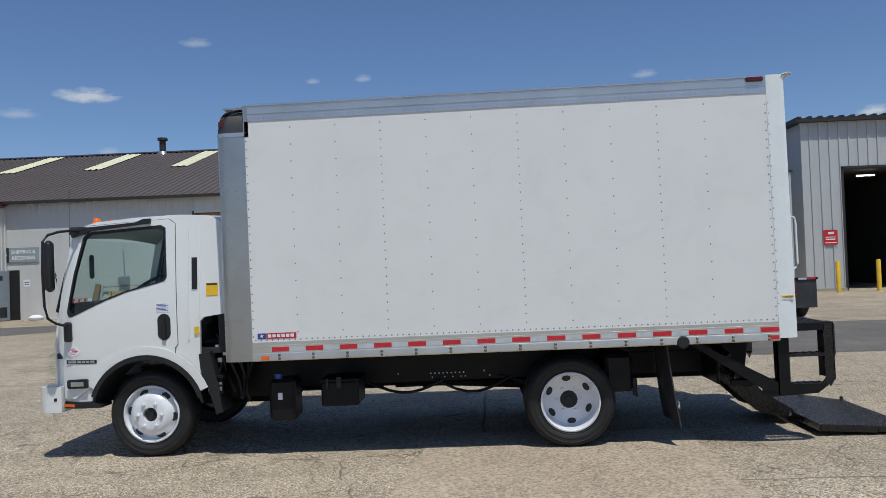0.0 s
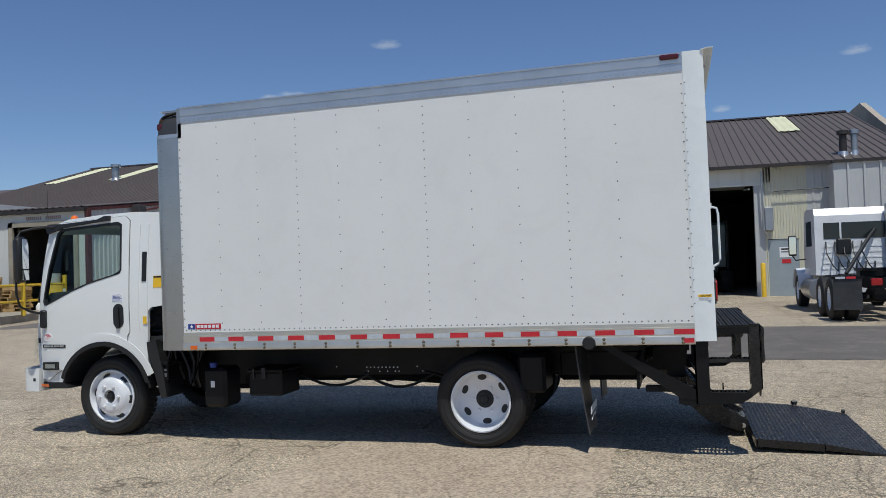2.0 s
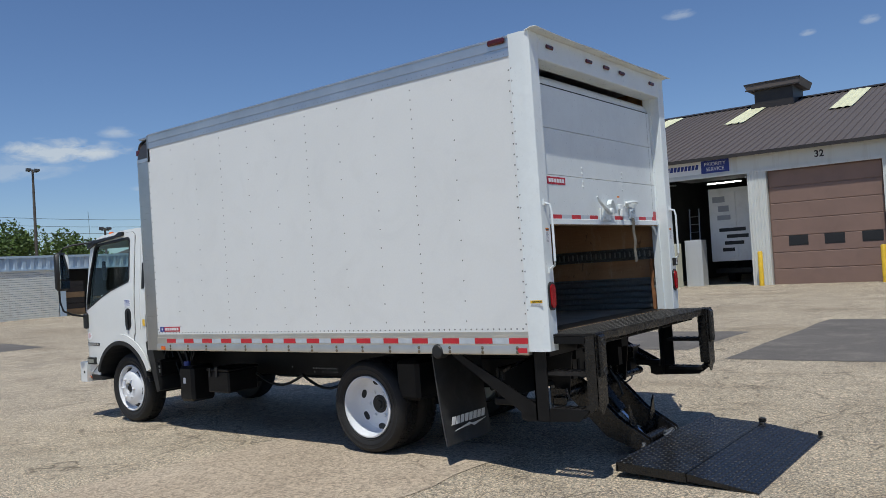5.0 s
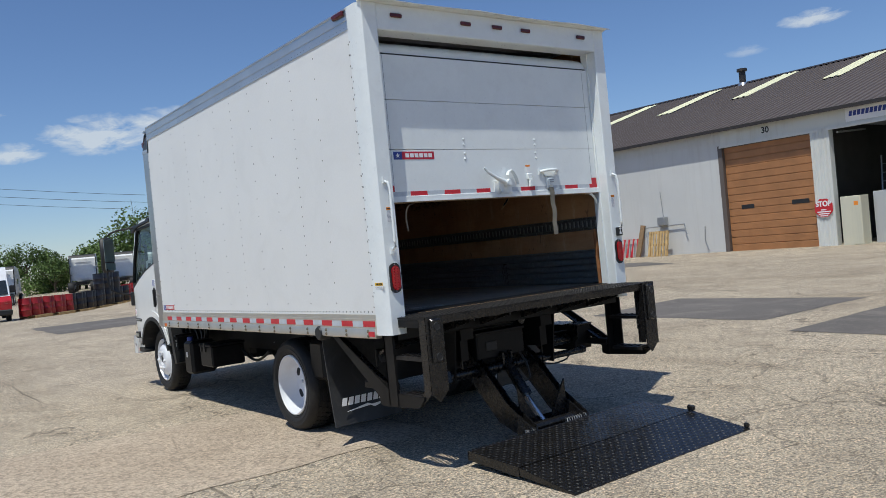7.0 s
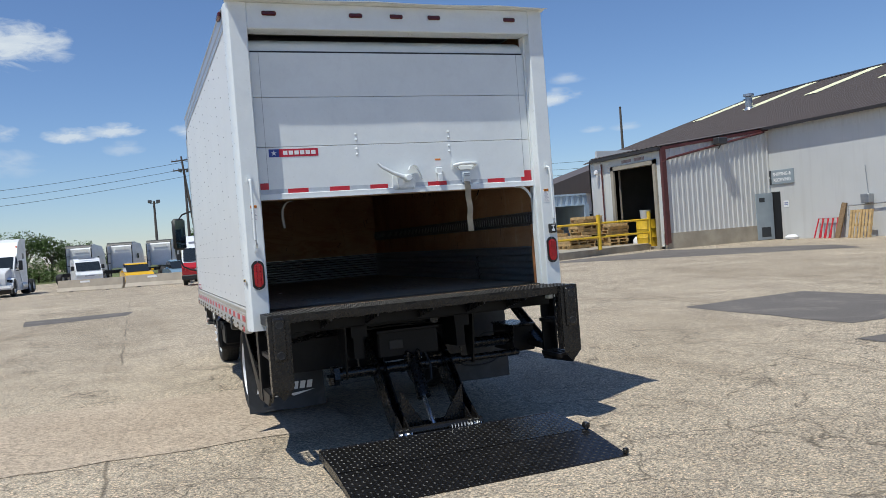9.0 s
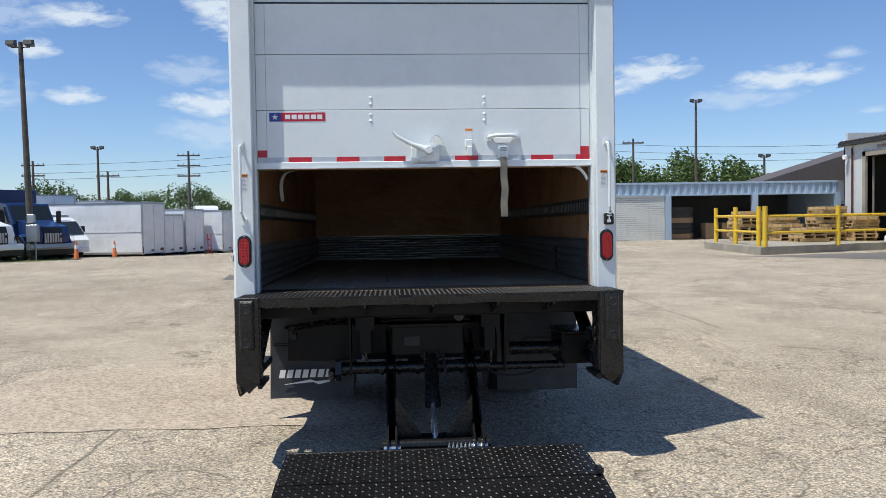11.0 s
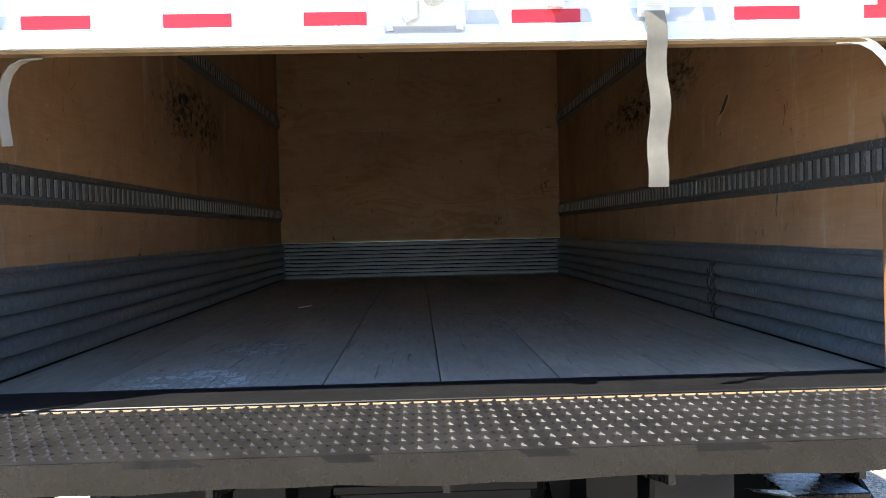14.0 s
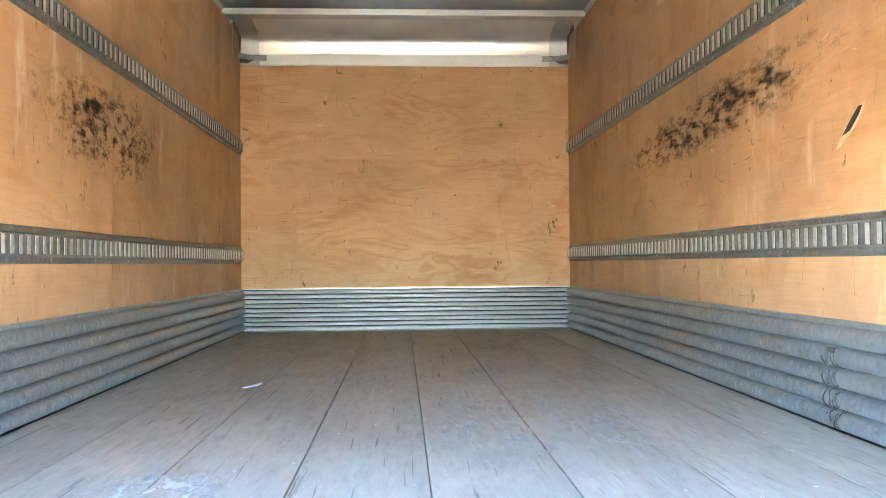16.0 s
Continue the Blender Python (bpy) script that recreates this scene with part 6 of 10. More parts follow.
for i in (0, 1):
    def yy(v):
        return v if i == 0 else W - v

    def ybox(shape, x0, x1, v0, v1, z0, z1, c=0.0):
        return shape.box(x0, x1, min(yy(v0), yy(v1)), max(yy(v0), yy(v1)), z0, z1, c)
    stp = part("side_step", Shape().prism([(0.235, ZT + 0.004), (0.318, ZT + 0.004), (0.318, 0.535), (0.29, 0.515), (0.20, 0.445), (0.165, 0.45), (0.165, 0.47), (0.235, 0.545)], "y", yy(0.068), yy(0.08)), "black_gloss", gate, "black steel side step with a dock bumper")
    ybox(fp := Shape(), 0.306, 0.3185, 0.068, 0.205, 0.53, ZT + 0.004, 0.003)
    part("face_plate", fp, "black_gloss", stp, "flat black bumper face")
    part("toe_plate", Shape().prism([(yy(0.07), 0.532), (yy(0.204), 0.532), (yy(0.14), 0.468)], "x", 0.296, 0.308), "black_gloss", stp)
    bl = Shape()
    for z0, z1, x1, v0, v1 in ((0.735, 1.005, 0.344, 0.098, 0.174), (0.725, 1.012, 0.336, 0.094, 0.178)):
        ybox(bl, 0.3185, x1, v0, v1, z0, z1, 0.006)
    part("bumper_block", bl, "black_gloss", stp, "worn rubber-black bumper block")
    for z in (0.962, 0.764):
        part("bolt_hole", Shape().lathe([(0.0, 0.0008), (0.019, 0.0008), (0.021, 0.004), (0.025, 0.004), (0.027, 0.0), (0.0, 0.0)], (0.3442, yy(0.136), z), "x", 16), "ink", stp)
    ybox(ip := Shape(), 0.235, 0.247, 0.08, 0.205, 0.56, ZT - 0.015)
    part("post_web", ip, "black", stp)
    ybox(ip := Shape(), 0.238, 0.306, 0.205, 0.213, 0.55, ZT - 0.015)
    part("post_flange", ip, "black_gloss", stp)
    ybox(up := Shape(), -0.17, -0.065, 0.05, 0.062, 0.42, 0.905)
    ybox(up, -0.17, -0.158, 0.05, 0.13, 0.42, 0.905)
    part("upright", up, "black", stp)
    part("top_bar", ybox(Shape(), -0.065, 0.24, 0.068, 0.11, 0.955, ZT - 0.016), "black", stp)
    part("foot_plate", Shape().prism([(-0.30, 0.50), (-0.17, 0.505), (0.235, 0.505), (0.235, 0.49), (0.165, 0.425), (-0.25, 0.405), (-0.30, 0.42)], "y", yy(0.056), yy(0.068)), "black", stp)
    for z in (0.762, 0.506):
        tb = [(-0.066, 0.236, min(yy(v), yy(v + 0.022)), max(yy(v), yy(v + 0.022)), z - 0.026, z) for v in (0.068, 0.178)]
        tb += [(-0.062 + 0.03 * k, -0.05 + 0.03 * k, min(yy(0.09), yy(0.178)), max(yy(0.09), yy(0.178)), z - 0.012, z + (0.006 if k % 2 else 0.001)) for k in range(10)]
        pieces("tread_bar", tb, "tread_edge", stp)
    part("brace", Shape().prism([(-0.93, 0.905), (-0.86, 0.905), (-0.17, 0.53), (-0.17, 0.45), (-0.28, 0.46)], "y", yy(0.05), yy(0.062)), "black", stp, "slanting black brace under the box")
    part("brace_flange", Shape().prism([(-0.93, 0.905), (-0.915, 0.905), (-0.17, 0.50), (-0.17, 0.485)], "y", yy(0.062), yy(0.13)), "black_gloss", stp)
    part("lower_bar", ybox(Shape(), -0.55, -0.17, 0.09, 0.15, 0.505, 0.555, 0.006), "black", stp)
ch = Shape()
for k in range(9):
    z = 0.95 - 0.034 * k
    ring = [(0.255 + (0.011 * math.cos(a) if k % 2 else 0), W - 0.225 + (0 if k % 2 else 0.011 * math.cos(a)), z + 0.021 * math.sin(a)) for a in [2 * math.pi * q / 10 for q in range(11)]]
    ch.tube(ring, 0.005, 5, False)
part("chain", ch, "black", gate, "short black safety chain")
# the carrier under the bed
part("torsion_tube", Shape().tube([(-0.30, 0.64, 0.494), (-0.30, 1.62, 0.494)], 0.04, 18), "black_gloss", gate, "thick black torsion tube", 40)
part("torsion_shaft", Shape().tube([(-0.30, 1.60, 0.484), (-0.30, 2.128, 0.484)], 0.027, 14), "black_gloss", gate, "", 40)
for y in (0.655, 0.905, 1.02, 1.14, 1.33, 1.43, 1.545, 1.61, 2.09):
    r = 0.047 if y < 1.62 else 0.034
    part("collar", Shape().tube([(-0.30, y - 0.012, 0.49), (-0.30, y + 0.012, 0.49)], r, 16), "black_gloss", gate, "", 40)
part("tube_end", Shape().prism([(-0.36, 0.55), (-0.24, 0.55), (-0.22, 0.47), (-0.27, 0.42), (-0.37, 0.44)], "y", 0.60, 0.64).box(-0.33, -0.22, 0.555, 0.60, 0.425, 0.50, 0.012), "black_gloss", gate)
for y in (0.80, 1.632):
    part("hanger", Shape().box(-0.31, -0.29, y - 0.006, y + 0.006, 0.455, 0.90), "black_gloss", gate, "thin upright hanger")
for y in (0.70, 1.72):
    part("side_hanger", Shape().prism([(-0.46, 0.90), (-0.2, 0.90), (-0.26, 0.45), (-0.36, 0.45)], "y", y - 0.006, y + 0.006), "black", gate)
part("cross_member", Shape().box(-0.45, -0.2, 0.4, 2.0, 0.84, 0.90), "black", gate)
part("valve_cover", Shape().box(-0.42, -0.30, 0.966, 1.454, 0.565, 0.775, 0.012).box(-0.425, -0.295, 0.958, 1.462, 0.755, 0.78, 0.004), "black", gate, "black valve cover with a lipped lid")
part("cover_latch", Shape().box(-0.30, -0.292, 1.05, 1.16, 0.63, 0.70, 0.003), "plastic", gate)
pp = Shape()
for k in range(4):
    z = 0.80 + 0.022 * k
    pp.tube([(-0.34 + 0.02 * k, 0.90, z), (-0.33, 1.10, z + 0.006), (-0.34, 1.30, z - 0.010 * k), (-0.36, 1.50, z - 0.004)], 0.008, 6)
part("fluid_line", pp, "plastic", gate, "thin black fluid lines", 50)
part("knuckle", Shape().tube([(-0.33, 1.42, 0.83), (-0.27, 1.42, 0.83)], 0.035, 14), "black_gloss", gate, "", 40)
# plate, slanting bar and bent hook beside the mud flap
part("cover_plate", Shape().box(-0.625, -0.60, 0.245, 0.76, 0.50, 0.755, 0.006), "black", gate, "flat black cover plate")
part("slant_bar", Shape().slab([[(-0.56, 0.245, 0.735), (-0.50, 0.245, 0.765)], [(-0.56, 0.77, 0.80), (-0.50, 0.77, 0.83)]], 0.02), "black_gloss", gate)
part("bent_hook", Shape().tube([(-0.60, 0.262, 0.612), (-0.60, 0.155, 0.615), (-0.60, 0.146, 0.621), (-0.60, 0.155, 0.628), (-0.60, 0.262, 0.626)], 0.0045, 6), "black", gate, "", 50)
part("spring_clip", Shape().box(-0.60, -0.585, 0.275, 0.315, 0.655, 0.70, 0.004).box(-0.60, -0.59, 0.262, 0.285, 0.665, 0.72), "plastic", gate)
# lift arms, each a pair of plates with a trough between
for ya, yb in ((0.937, 0.988), (1.462, 1.514)):
    prof = [(-0.60, 0.66), (-0.50, 0.71), (-0.24, 0.54), (0.02, 0.28), (0.26, 0.13), (0.28, 0.06), (0.18, 0.04), (-0.08, 0.13), (-0.36, 0.40), (-0.58, 0.58)]
    arm = part("lift_arm", Shape().prism(prof, "y", ya - 0.006, ya + 0.006).prism(prof, "y", yb - 0.006, yb + 0.006), "black_gloss", gate, "curved black lift arm of two plates")
    part("arm_web", Shape().slab([[(x, ya + 0.006, z), (x, yb - 0.006, z)] for x, z in ((-0.54, 0.61), (-0.34, 0.435), (-0.07, 0.165), (0.17, 0.075))], 0.006), "black", arm)
    yc = (ya + yb) / 2
    for x, z, r in ((-0.3, 0.47, 0.022), (0.22, 0.09, 0.02)):
        part("arm_pin", Shape().lathe([(0.0, -0.05), (r, -0.05), (r, 0.05), (0.0, 0.05)], (x, yc, z), "y", 12), "chrome", arm)
    s = 1 if ya < 1.2 else -1
    y0 = yb if s > 0 else ya
    part("gusset", Shape().prism([(y0, 0.38), (y0 + s * 0.19, 0.09), (y0, 0.09)], "x", 0.085, 0.097), "black_gloss", gate)
part("trough", Shape().slab([[(x, 0.994, z), (x, 1.456, z)] for x, z in ((0.02, 0.13), (0.07, 0.085), (0.13, 0.06), (0.20, 0.052), (0.25, 0.06))], 0.006), "black_gloss", gate, "curved black plate between the arms", 40)
cyl = part("cylinder", Shape().tube([(-0.30, 1.228, 0.56), (-0.10, 1.228, 0.29)], 0.046, 20).tube([(-0.12, 1.228, 0.317), (-0.09, 1.228, 0.277)], 0.052, 20).tube([(-0.29, 1.228, 0.547), (-0.27, 1.228, 0.52)], 0.051, 20), "black_gloss", gate, "black hydraulic cylinder", 40)
part("rod", Shape().tube([(-0.10, 1.228, 0.29), (0.08, 1.228, 0.10)], 0.019, 14), "chrome", cyl, "bright steel piston rod", 40)
part("clevis", Shape().box(-0.36, -0.25, 1.175, 1.195, 0.50, 0.61, 0.01).box(-0.36, -0.25, 1.262, 1.282, 0.50, 0.61, 0.01).tube([(-0.30, 1.16, 0.565), (-0.30, 1.30, 0.565)], 0.018, 10), "black_gloss", cyl)
part("hose", Shape().tube([(-0.2, 1.30, 0.60), (-0.14, 1.315, 0.5), (-0.1, 1.30, 0.40), (-0.12, 1.27, 0.38)], 0.009, 6), "plastic", gate)
part("slack_hose", Shape().tube([(-0.30, 1.60 + 0.0, 0.47)] + [(-0.29, 1.60 + 0.05 * q, 0.45 - 0.028 * math.sin(math.pi * q / 7)) for q in range(1, 7)] + [(-0.30, 1.95, 0.47)], 0.007, 6), "plastic", gate, "", 50)
part("cross_shaft", Shape().tube([(0.18, 0.90, 0.10), (0.18, 1.56, 0.10)], 0.035, 14), "black_gloss", gate, "", 40)
spr = [(0.24 + 0.02 * math.cos(k * 0.9), 1.30 + 0.0035 * k, 0.10 + 0.02 * math.sin(k * 0.9)) for k in range(60)]
part("coil_spring", Shape().tube(spr, 0.004, 5), "alu_dark", gate)
pump = part("pump_box", Shape().box(-0.78, -0.40, 2.136, 2.335, 0.468, 0.672, 0.006), "black", gate, "black pump box with a bright lid")
part("lid", Shape().box(-0.80, -0.385, 2.128, 2.345, 0.673, 0.689, 0.003), "black_gloss", pump, "glossy black lid")
part("lid_edge", Shape().slab([[(-0.42, 2.02, 0.70), (-0.36, 2.02, 0.715)], [(-0.42, 2.135, 0.69), (-0.36, 2.135, 0.692)], [(-0.42, 2.13, 0.56), (-0.36, 2.125, 0.55)]], 0.004), "black_gloss", pump)
part("pump_motor", Shape().tube([(-0.48, 1.80, 0.572), (-0.48, 2.13, 0.572)], 0.045, 16).tube([(-0.48, 1.79, 0.572), (-0.48, 1.815, 0.572)], 0.05, 16), "black_gloss", gate, "black pump motor", 40)
part("motor_lead", Shape().tube([(-0.45, 1.86, 0.63), (-0.44, 1.90, 0.65), (-0.45, 2.0, 0.648), (-0.46, 2.10, 0.645)], 0.006, 6), "plastic", gate, "", 50)


def platform(x0, z0, x1, z1, y0, y1, th0, th1, name):
    g = Shape()
    g.prism([(x0, z0), (x1, z1), (x1, z1 - th1), (x0, z0 - th0)], "y", y0, y1)
    pf = part(name, g, "black_gloss", gate, "black tread-plate platform section")
    nb = Shape()
    nx, ny = int(math.hypot(x1 - x0, z1 - z0) / 0.034), int((y1 - y0) / 0.034)
    for i in range(nx):
        for j in range(ny):
            t = (i + 0.5) / nx
            x, z = x0 + (x1 - x0) * t, z0 + (z1 - z0) * t
            y = y0 + (j + 0.5) * (y1 - y0) / ny
            a = 0.75 if (i + j) % 2 else -0.75
            c, s = 0.0125 * math.cos(a), 0.0125 * math.sin(a)
            c2, s2 = -0.0048 * math.sin(a), 0.0048 * math.cos(a)
            k = (z1 - z0) / (x1 - x0)
            b = nb.bm
            v = [b.verts.new((x + u, y + w, z + u * k + h)) for u, w, h in ((-c, -s, 0.0002), (c2, s2, 0.0002), (c, s, 0.0002), (-c2, -s2, 0.0002), (0, 0, 0.0042))]
            for q in range(4):
                b.faces.new([v[q], v[(q + 1) % 4], v[4]])
    part("tread_nub", nb, "plat_stud", pf, "raised tread pattern")["kind"] = "stuff"


platform(0.275, 0.100, 0.765, 0.070, 0.34, 2.10, 0.06, 0.06, "platform")
platform(0.772, 0.068, 1.232, -0.010, 0.34, 2.10, 0.05, 0.010, "platform_flap")
part("edge_frame", Shape().box(0.265, 0.285, 0.34, 2.10, 0.035, 0.103, 0.004), "black_gloss", gate)
part("stop_lug", Shape().box(0.74, 0.80, 2.06, 2.10, 0.075, 0.115, 0.01).box(1.19, 1.225, 2.08, 2.115, -0.005, 0.03, 0.008), "black_gloss", gate)

# ---- cab ----
CY0, CY1 = 0.20, W - 0.20


def inward(z):
    """How far the cab's flank leans in at a height."""
    return 0.085 * max(0.0, (z - 1.25)) ** 1.35 + 0.03 * max(0.0, 0.9 - z)


def front_bend(x):
    return 0.16 * max(0.0, (-6.38 - x) / 0.27) ** 2


def flank(shape, side):
    """Bends a flat plate (built about y = 0, outwards negative) onto the cab's flank."""
    for co in (list(range(-66, -49, 2))):
        bmesh.ops.bisect_plane(shape.bm, geom=shape.bm.verts[:] + shape.bm.edges[:] + shape.bm.faces[:], plane_co=(co / 10, 0, 0), plane_no=(1, 0, 0))
    for co in (0.7, 1.0, 1.3, 1.5, 1.7, 1.9, 2.05):
        bmesh.ops.bisect_plane(shape.bm, geom=shape.bm.verts[:] + shape.bm.edges[:] + shape.bm.faces[:], plane_co=(0, 0, co), plane_no=(0, 0, 1))
    for v in shape.bm.verts:
        d = v.co.y + inward(v.co.z) + front_bend(v.co.x)
        v.co.y = CY0 + d if side == 0 else CY1 - d
    return shape


def arc_pts(cx, cz, r, a0, a1, n):
    return [(cx + r * math.cos(radians(a0 + (a1 - a0) * k / n)), cz + r * math.sin(radians(a0 + (a1 - a0) * k / n))) for k in range(n + 1)]


def pane(outline):
    """A thin sheet of glass."""
    p = Shape()
    p.bm.faces.new([p.bm.verts.new((x, 0.006, z)) for x, z in outline])
    return p


WIN = [(-6.43, 1.335), (-6.452, 1.375), (-6.385, 1.72), (-6.298, 2.06), (-6.25, 2.105), (-5.57, 2.142), (-5.525, 2.115), (-5.512, 1.66), (-5.535, 1.625), (-5.90, 1.535), (-6.10, 1.465), (-6.40, 1.335)]
arch = arc_pts(-5.735, 0.42, 0.535, 20, 158, 14)
BODY = [(-6.645, 0.62), (-6.62, 1.08), (-6.575, 1.38), (-6.41, 2.08), (-6.35, 2.15), (-6.18, 2.20), (-5.5, 2.23), (-5.15, 2.215), (-5.02, 2.16), (-4.985, 1.99), (-4.985, 1.31), (-5.18, 1.285), (-5.215, 1.25), (-5.225, 0.96)] + [p for p in arch if p[1] > 0.60] + [(-6.235, 0.56), (-6.6, 0.56)]
for side in (0, 1):
    body = part("cab_side", flank(Shape().prism(BODY, "y", 0.0, 0.035, [WIN]), side), "cab_white", truck, "glossy white cab flank", 35)
    # the door skin, standing a little proud with a dark gap round it
    DOOR = [(-6.52, 1.0), (-6.53, 1.2), (-6.51, 1.37), (-6.315, 2.11), (-6.25, 2.165), (-5.50, 2.195), (-5.44, 2.15), (-5.425, 1.05), (-5.45, 1.02)] + [p for p in arc_pts(-5.735, 0.42, 0.552, 60, 148, 10)] + [(-6.40, 0.585), (-6.51, 0.59)]
    door_ = part("cab_door", flank(Shape().prism(DOOR, "y", -0.014, -0.001, [WIN]), side), "cab_white", truck, "white cab door with a long window", 35)
    gapo = [(-5.95 + (x + 5.95) * 1.0065, 1.4 + (z - 1.4) * 1.005) for x, z in DOOR]
    part("door_seam", flank(Shape().prism(gapo, "y", -0.0035, -0.0008, [WIN]), side), "ink", body)
    wi = [(-5.95 + (x + 5.95) * 0.955, 1.75 + (z - 1.75) * 0.93) for x, z in WIN]
    part("window_frame", flank(Shape().prism(WIN, "y", -0.018, 0.02, [wi]), side), "plastic", door_, "black window surround")
    part("window_glass", flank(pane(wi), side), "glass", door_, "green-tinted side glass").visible_shadow = False
    part("door_card", flank(Shape().prism(DOOR[:9], "y", 0.037, 0.045, [WIN]), side), "cabin", door_, "dark inner door trim")
    part("visor_strip", flank(Shape().prism([(-6.41, 2.10), (-6.25, 2.15), (-5.80, 2.175), (-5.72, 2.205), (-5.66, 2.205), (-5.66, 2.16), (-5.8, 2.15), (-6.22, 2.115), (-6.39, 2.06)], "y", -0.05, -0.014), side), "plastic", door_, "black wind deflector over the window")
    part("handle_recess", flank(Shape().prism(arc_pts(-5.543, 1.27, 0.06, 10, 170, 8) + arc_pts(-5.543, 1.155, 0.06, 190, 350, 8), "y", -0.018, -0.013), side), "ink", door_, "black door handle")
    part("handle_grip", flank(Shape().prism([(-5.562, 1.30), (-5.532, 1.30), (-5.525, 1.09), (-5.56, 1.09)], "y", -0.034, -0.016), side), "plastic", door_)
    part("door_sticker", flank(Shape().prism([(-5.62, 1.345), (-5.49, 1.345), (-5.49, 1.43), (-5.62, 1.43)], "y", -0.0165, -0.0135), side), "logo_white", door_, "white sticker with blue print")
    stb = Shape()
    for k in range(6):
        stb.prism([(-5.61, 1.355 + 0.012 * k), (-5.50 - 0.02 * (k % 2), 1.355 + 0.012 * k), (-5.50 - 0.02 * (k % 2), 1.360 + 0.012 * k), (-5.61, 1.360 + 0.012 * k)], "y", -0.0172, -0.0164)
    part("print_line", flank(stb, side), "logo_blue", door_)
    part("round_sticker", flank(Shape().prism([(-6.40 + 0.062 * math.cos(k * math.pi / 10), 1.02 + 0.045 * math.sin(k * math.pi / 10)) for k in range(20)], "y", -0.0165, -0.0135), side), "logo_white", door_, "oval red-rimmed sticker")
    stb = Shape()
    for k in range(5):
        w = 0.05 - 0.012 * abs(k - 2)
        stb.prism([(-6.40 - w, 0.995 + 0.012 * k), (-6.40 + w, 0.995 + 0.012 * k), (-6.40 + w, 1.001 + 0.012 * k), (-6.40 - w, 1.001 + 0.012 * k)], "y", -0.0172, -0.0164)
    part("print_line", flank(stb, side), "logo_red", door_)
    bd = part("model_badge", flank(Shape().prism([(-6.47, 0.91), (-6.18, 0.905), (-6.18, 0.938), (-6.47, 0.943)], "y", -0.018, -0.0135), side), "plastic", door_, "black model badge with silver bars")
    stb = Shape()
    for xa, xb in ((-6.45, -6.37), (-6.36, -6.325), (-6.318, -6.285), (-6.278, -6.25), (-6.24, -6.20)):
        stb.prism([(xa, 0.915), (xb, 0.915), (xb, 0.933), (xa, 0.933)], "y", -0.0195, -0.0178)
    part("silver_bar", flank(stb, side), "alu", bd)
    lm = part("side_lamp", flank(Shape().prism([(-6.45, 0.685), (-6.275, 0.685), (-6.262, 0.70), (-6.262, 0.755), (-6.275, 0.768), (-6.45, 0.765), (-6.462, 0.75), (-6.462, 0.70)], "y", -0.04, -0.012), side), "plastic", door_, "side turn lamp in a black housing")
    part("lamp_lens", flank(Shape().prism([(-6.43, 0.70), (-6.29, 0.70), (-6.285, 0.75), (-6.43, 0.75)], "y", -0.046, -0.039), side), "clear", lm)
    part("lamp_bowl", flank(Shape().prism([(-6.42, 0.705), (-6.30, 0.705), (-6.30, 0.745), (-6.42, 0.745)], "y", -0.042, -0.0395), side), "alu", lm)
    part("wheel_arch", flank(Shape().prism([(x, z) for x, z in arc_pts(-5.735, 0.42, 0.542, 16, 160, 16)] + [(x, z) for x, z in arc_pts(-5.735, 0.42, 0.50, 160, 16, 16)], "y", -0.03, 0.03), side), "plastic", truck, "black wheel arch trim")
    part("arch_flare", flank(Shape().prism(arc_pts(-5.735, 0.42, 0.62, 22, 152, 18) + arc_pts(-5.735, 0.42, 0.545, 152, 22, 18), "y", -0.022, -0.012), side), "cab_white", truck, "pressed white flare round the wheel arch", 30)
    part("inner_arch", flank(Shape().prism(arc_pts(-5.735, 0.42, 0.53, 10, 170, 16) + arc_pts(-5.735, 0.42, 0.505, 170, 10, 16), "y", 0.0, 0.42), side), "ink", truck)
    part("arch_tail", flank(Shape().prism([(-5.24, 0.95), (-5.14, 0.97), (-5.08, 0.70), (-5.04, 0.42), (-5.10, 0.40), (-5.16, 0.62), (-5.23, 0.82)], "y", 0.0, 0.3), side), "plastic", truck, "black plastic mud guard")
    part("sill_step", flank(Shape().prism([(-6.60, 0.555), (-6.22, 0.555), (-6.16, 0.52), (-6.16, 0.50), (-6.60, 0.50)], "y", -0.02, 0.2), side), "plastic", truck, "black step under the door")
    part("sill_reflector", flank(Shape().prism([(-6.54, 0.515), (-6.40, 0.515), (-6.40, 0.54), (-6.54, 0.54)], "y", -0.024, -0.018), side), "amber", truck)
    part("air_slot", flank(Shape().prism([(-5.285, 1.54), (-5.235, 1.54), (-5.235, 1.83), (-5.285, 1.83)], "y", -0.006, 0.002), side), "plastic", body, "black air intake slot")
    ribs = Shape()
    ribs.prism([(-5.325, 1.08), (-5.315, 1.08), (-5.315, 2.1), (-5.325, 2.1)], "y", -0.008, 0.001)
    ribs.prism([(-5.225, 1.14), (-5.215, 1.14), (-5.215, 2.1), (-5.225, 2.1)], "y", -0.008, 0.001)
    part("pressed_rib", flank(ribs, side), "cab_white", body)
    yl = part("yellow_label", flank(Shape().prism([(-5.153, 1.476), (-5.045, 1.476), (-5.045, 1.591), (-5.153, 1.591)], "y", -0.004, -0.001), side), "label_yellow", body, "yellow caution label")
    part("label_head", flank(Shape().prism([(-5.149, 1.572), (-5.049, 1.572), (-5.049, 1.587), (-5.149, 1.587)], "y", -0.0055, -0.0038), side), "ink", yl)
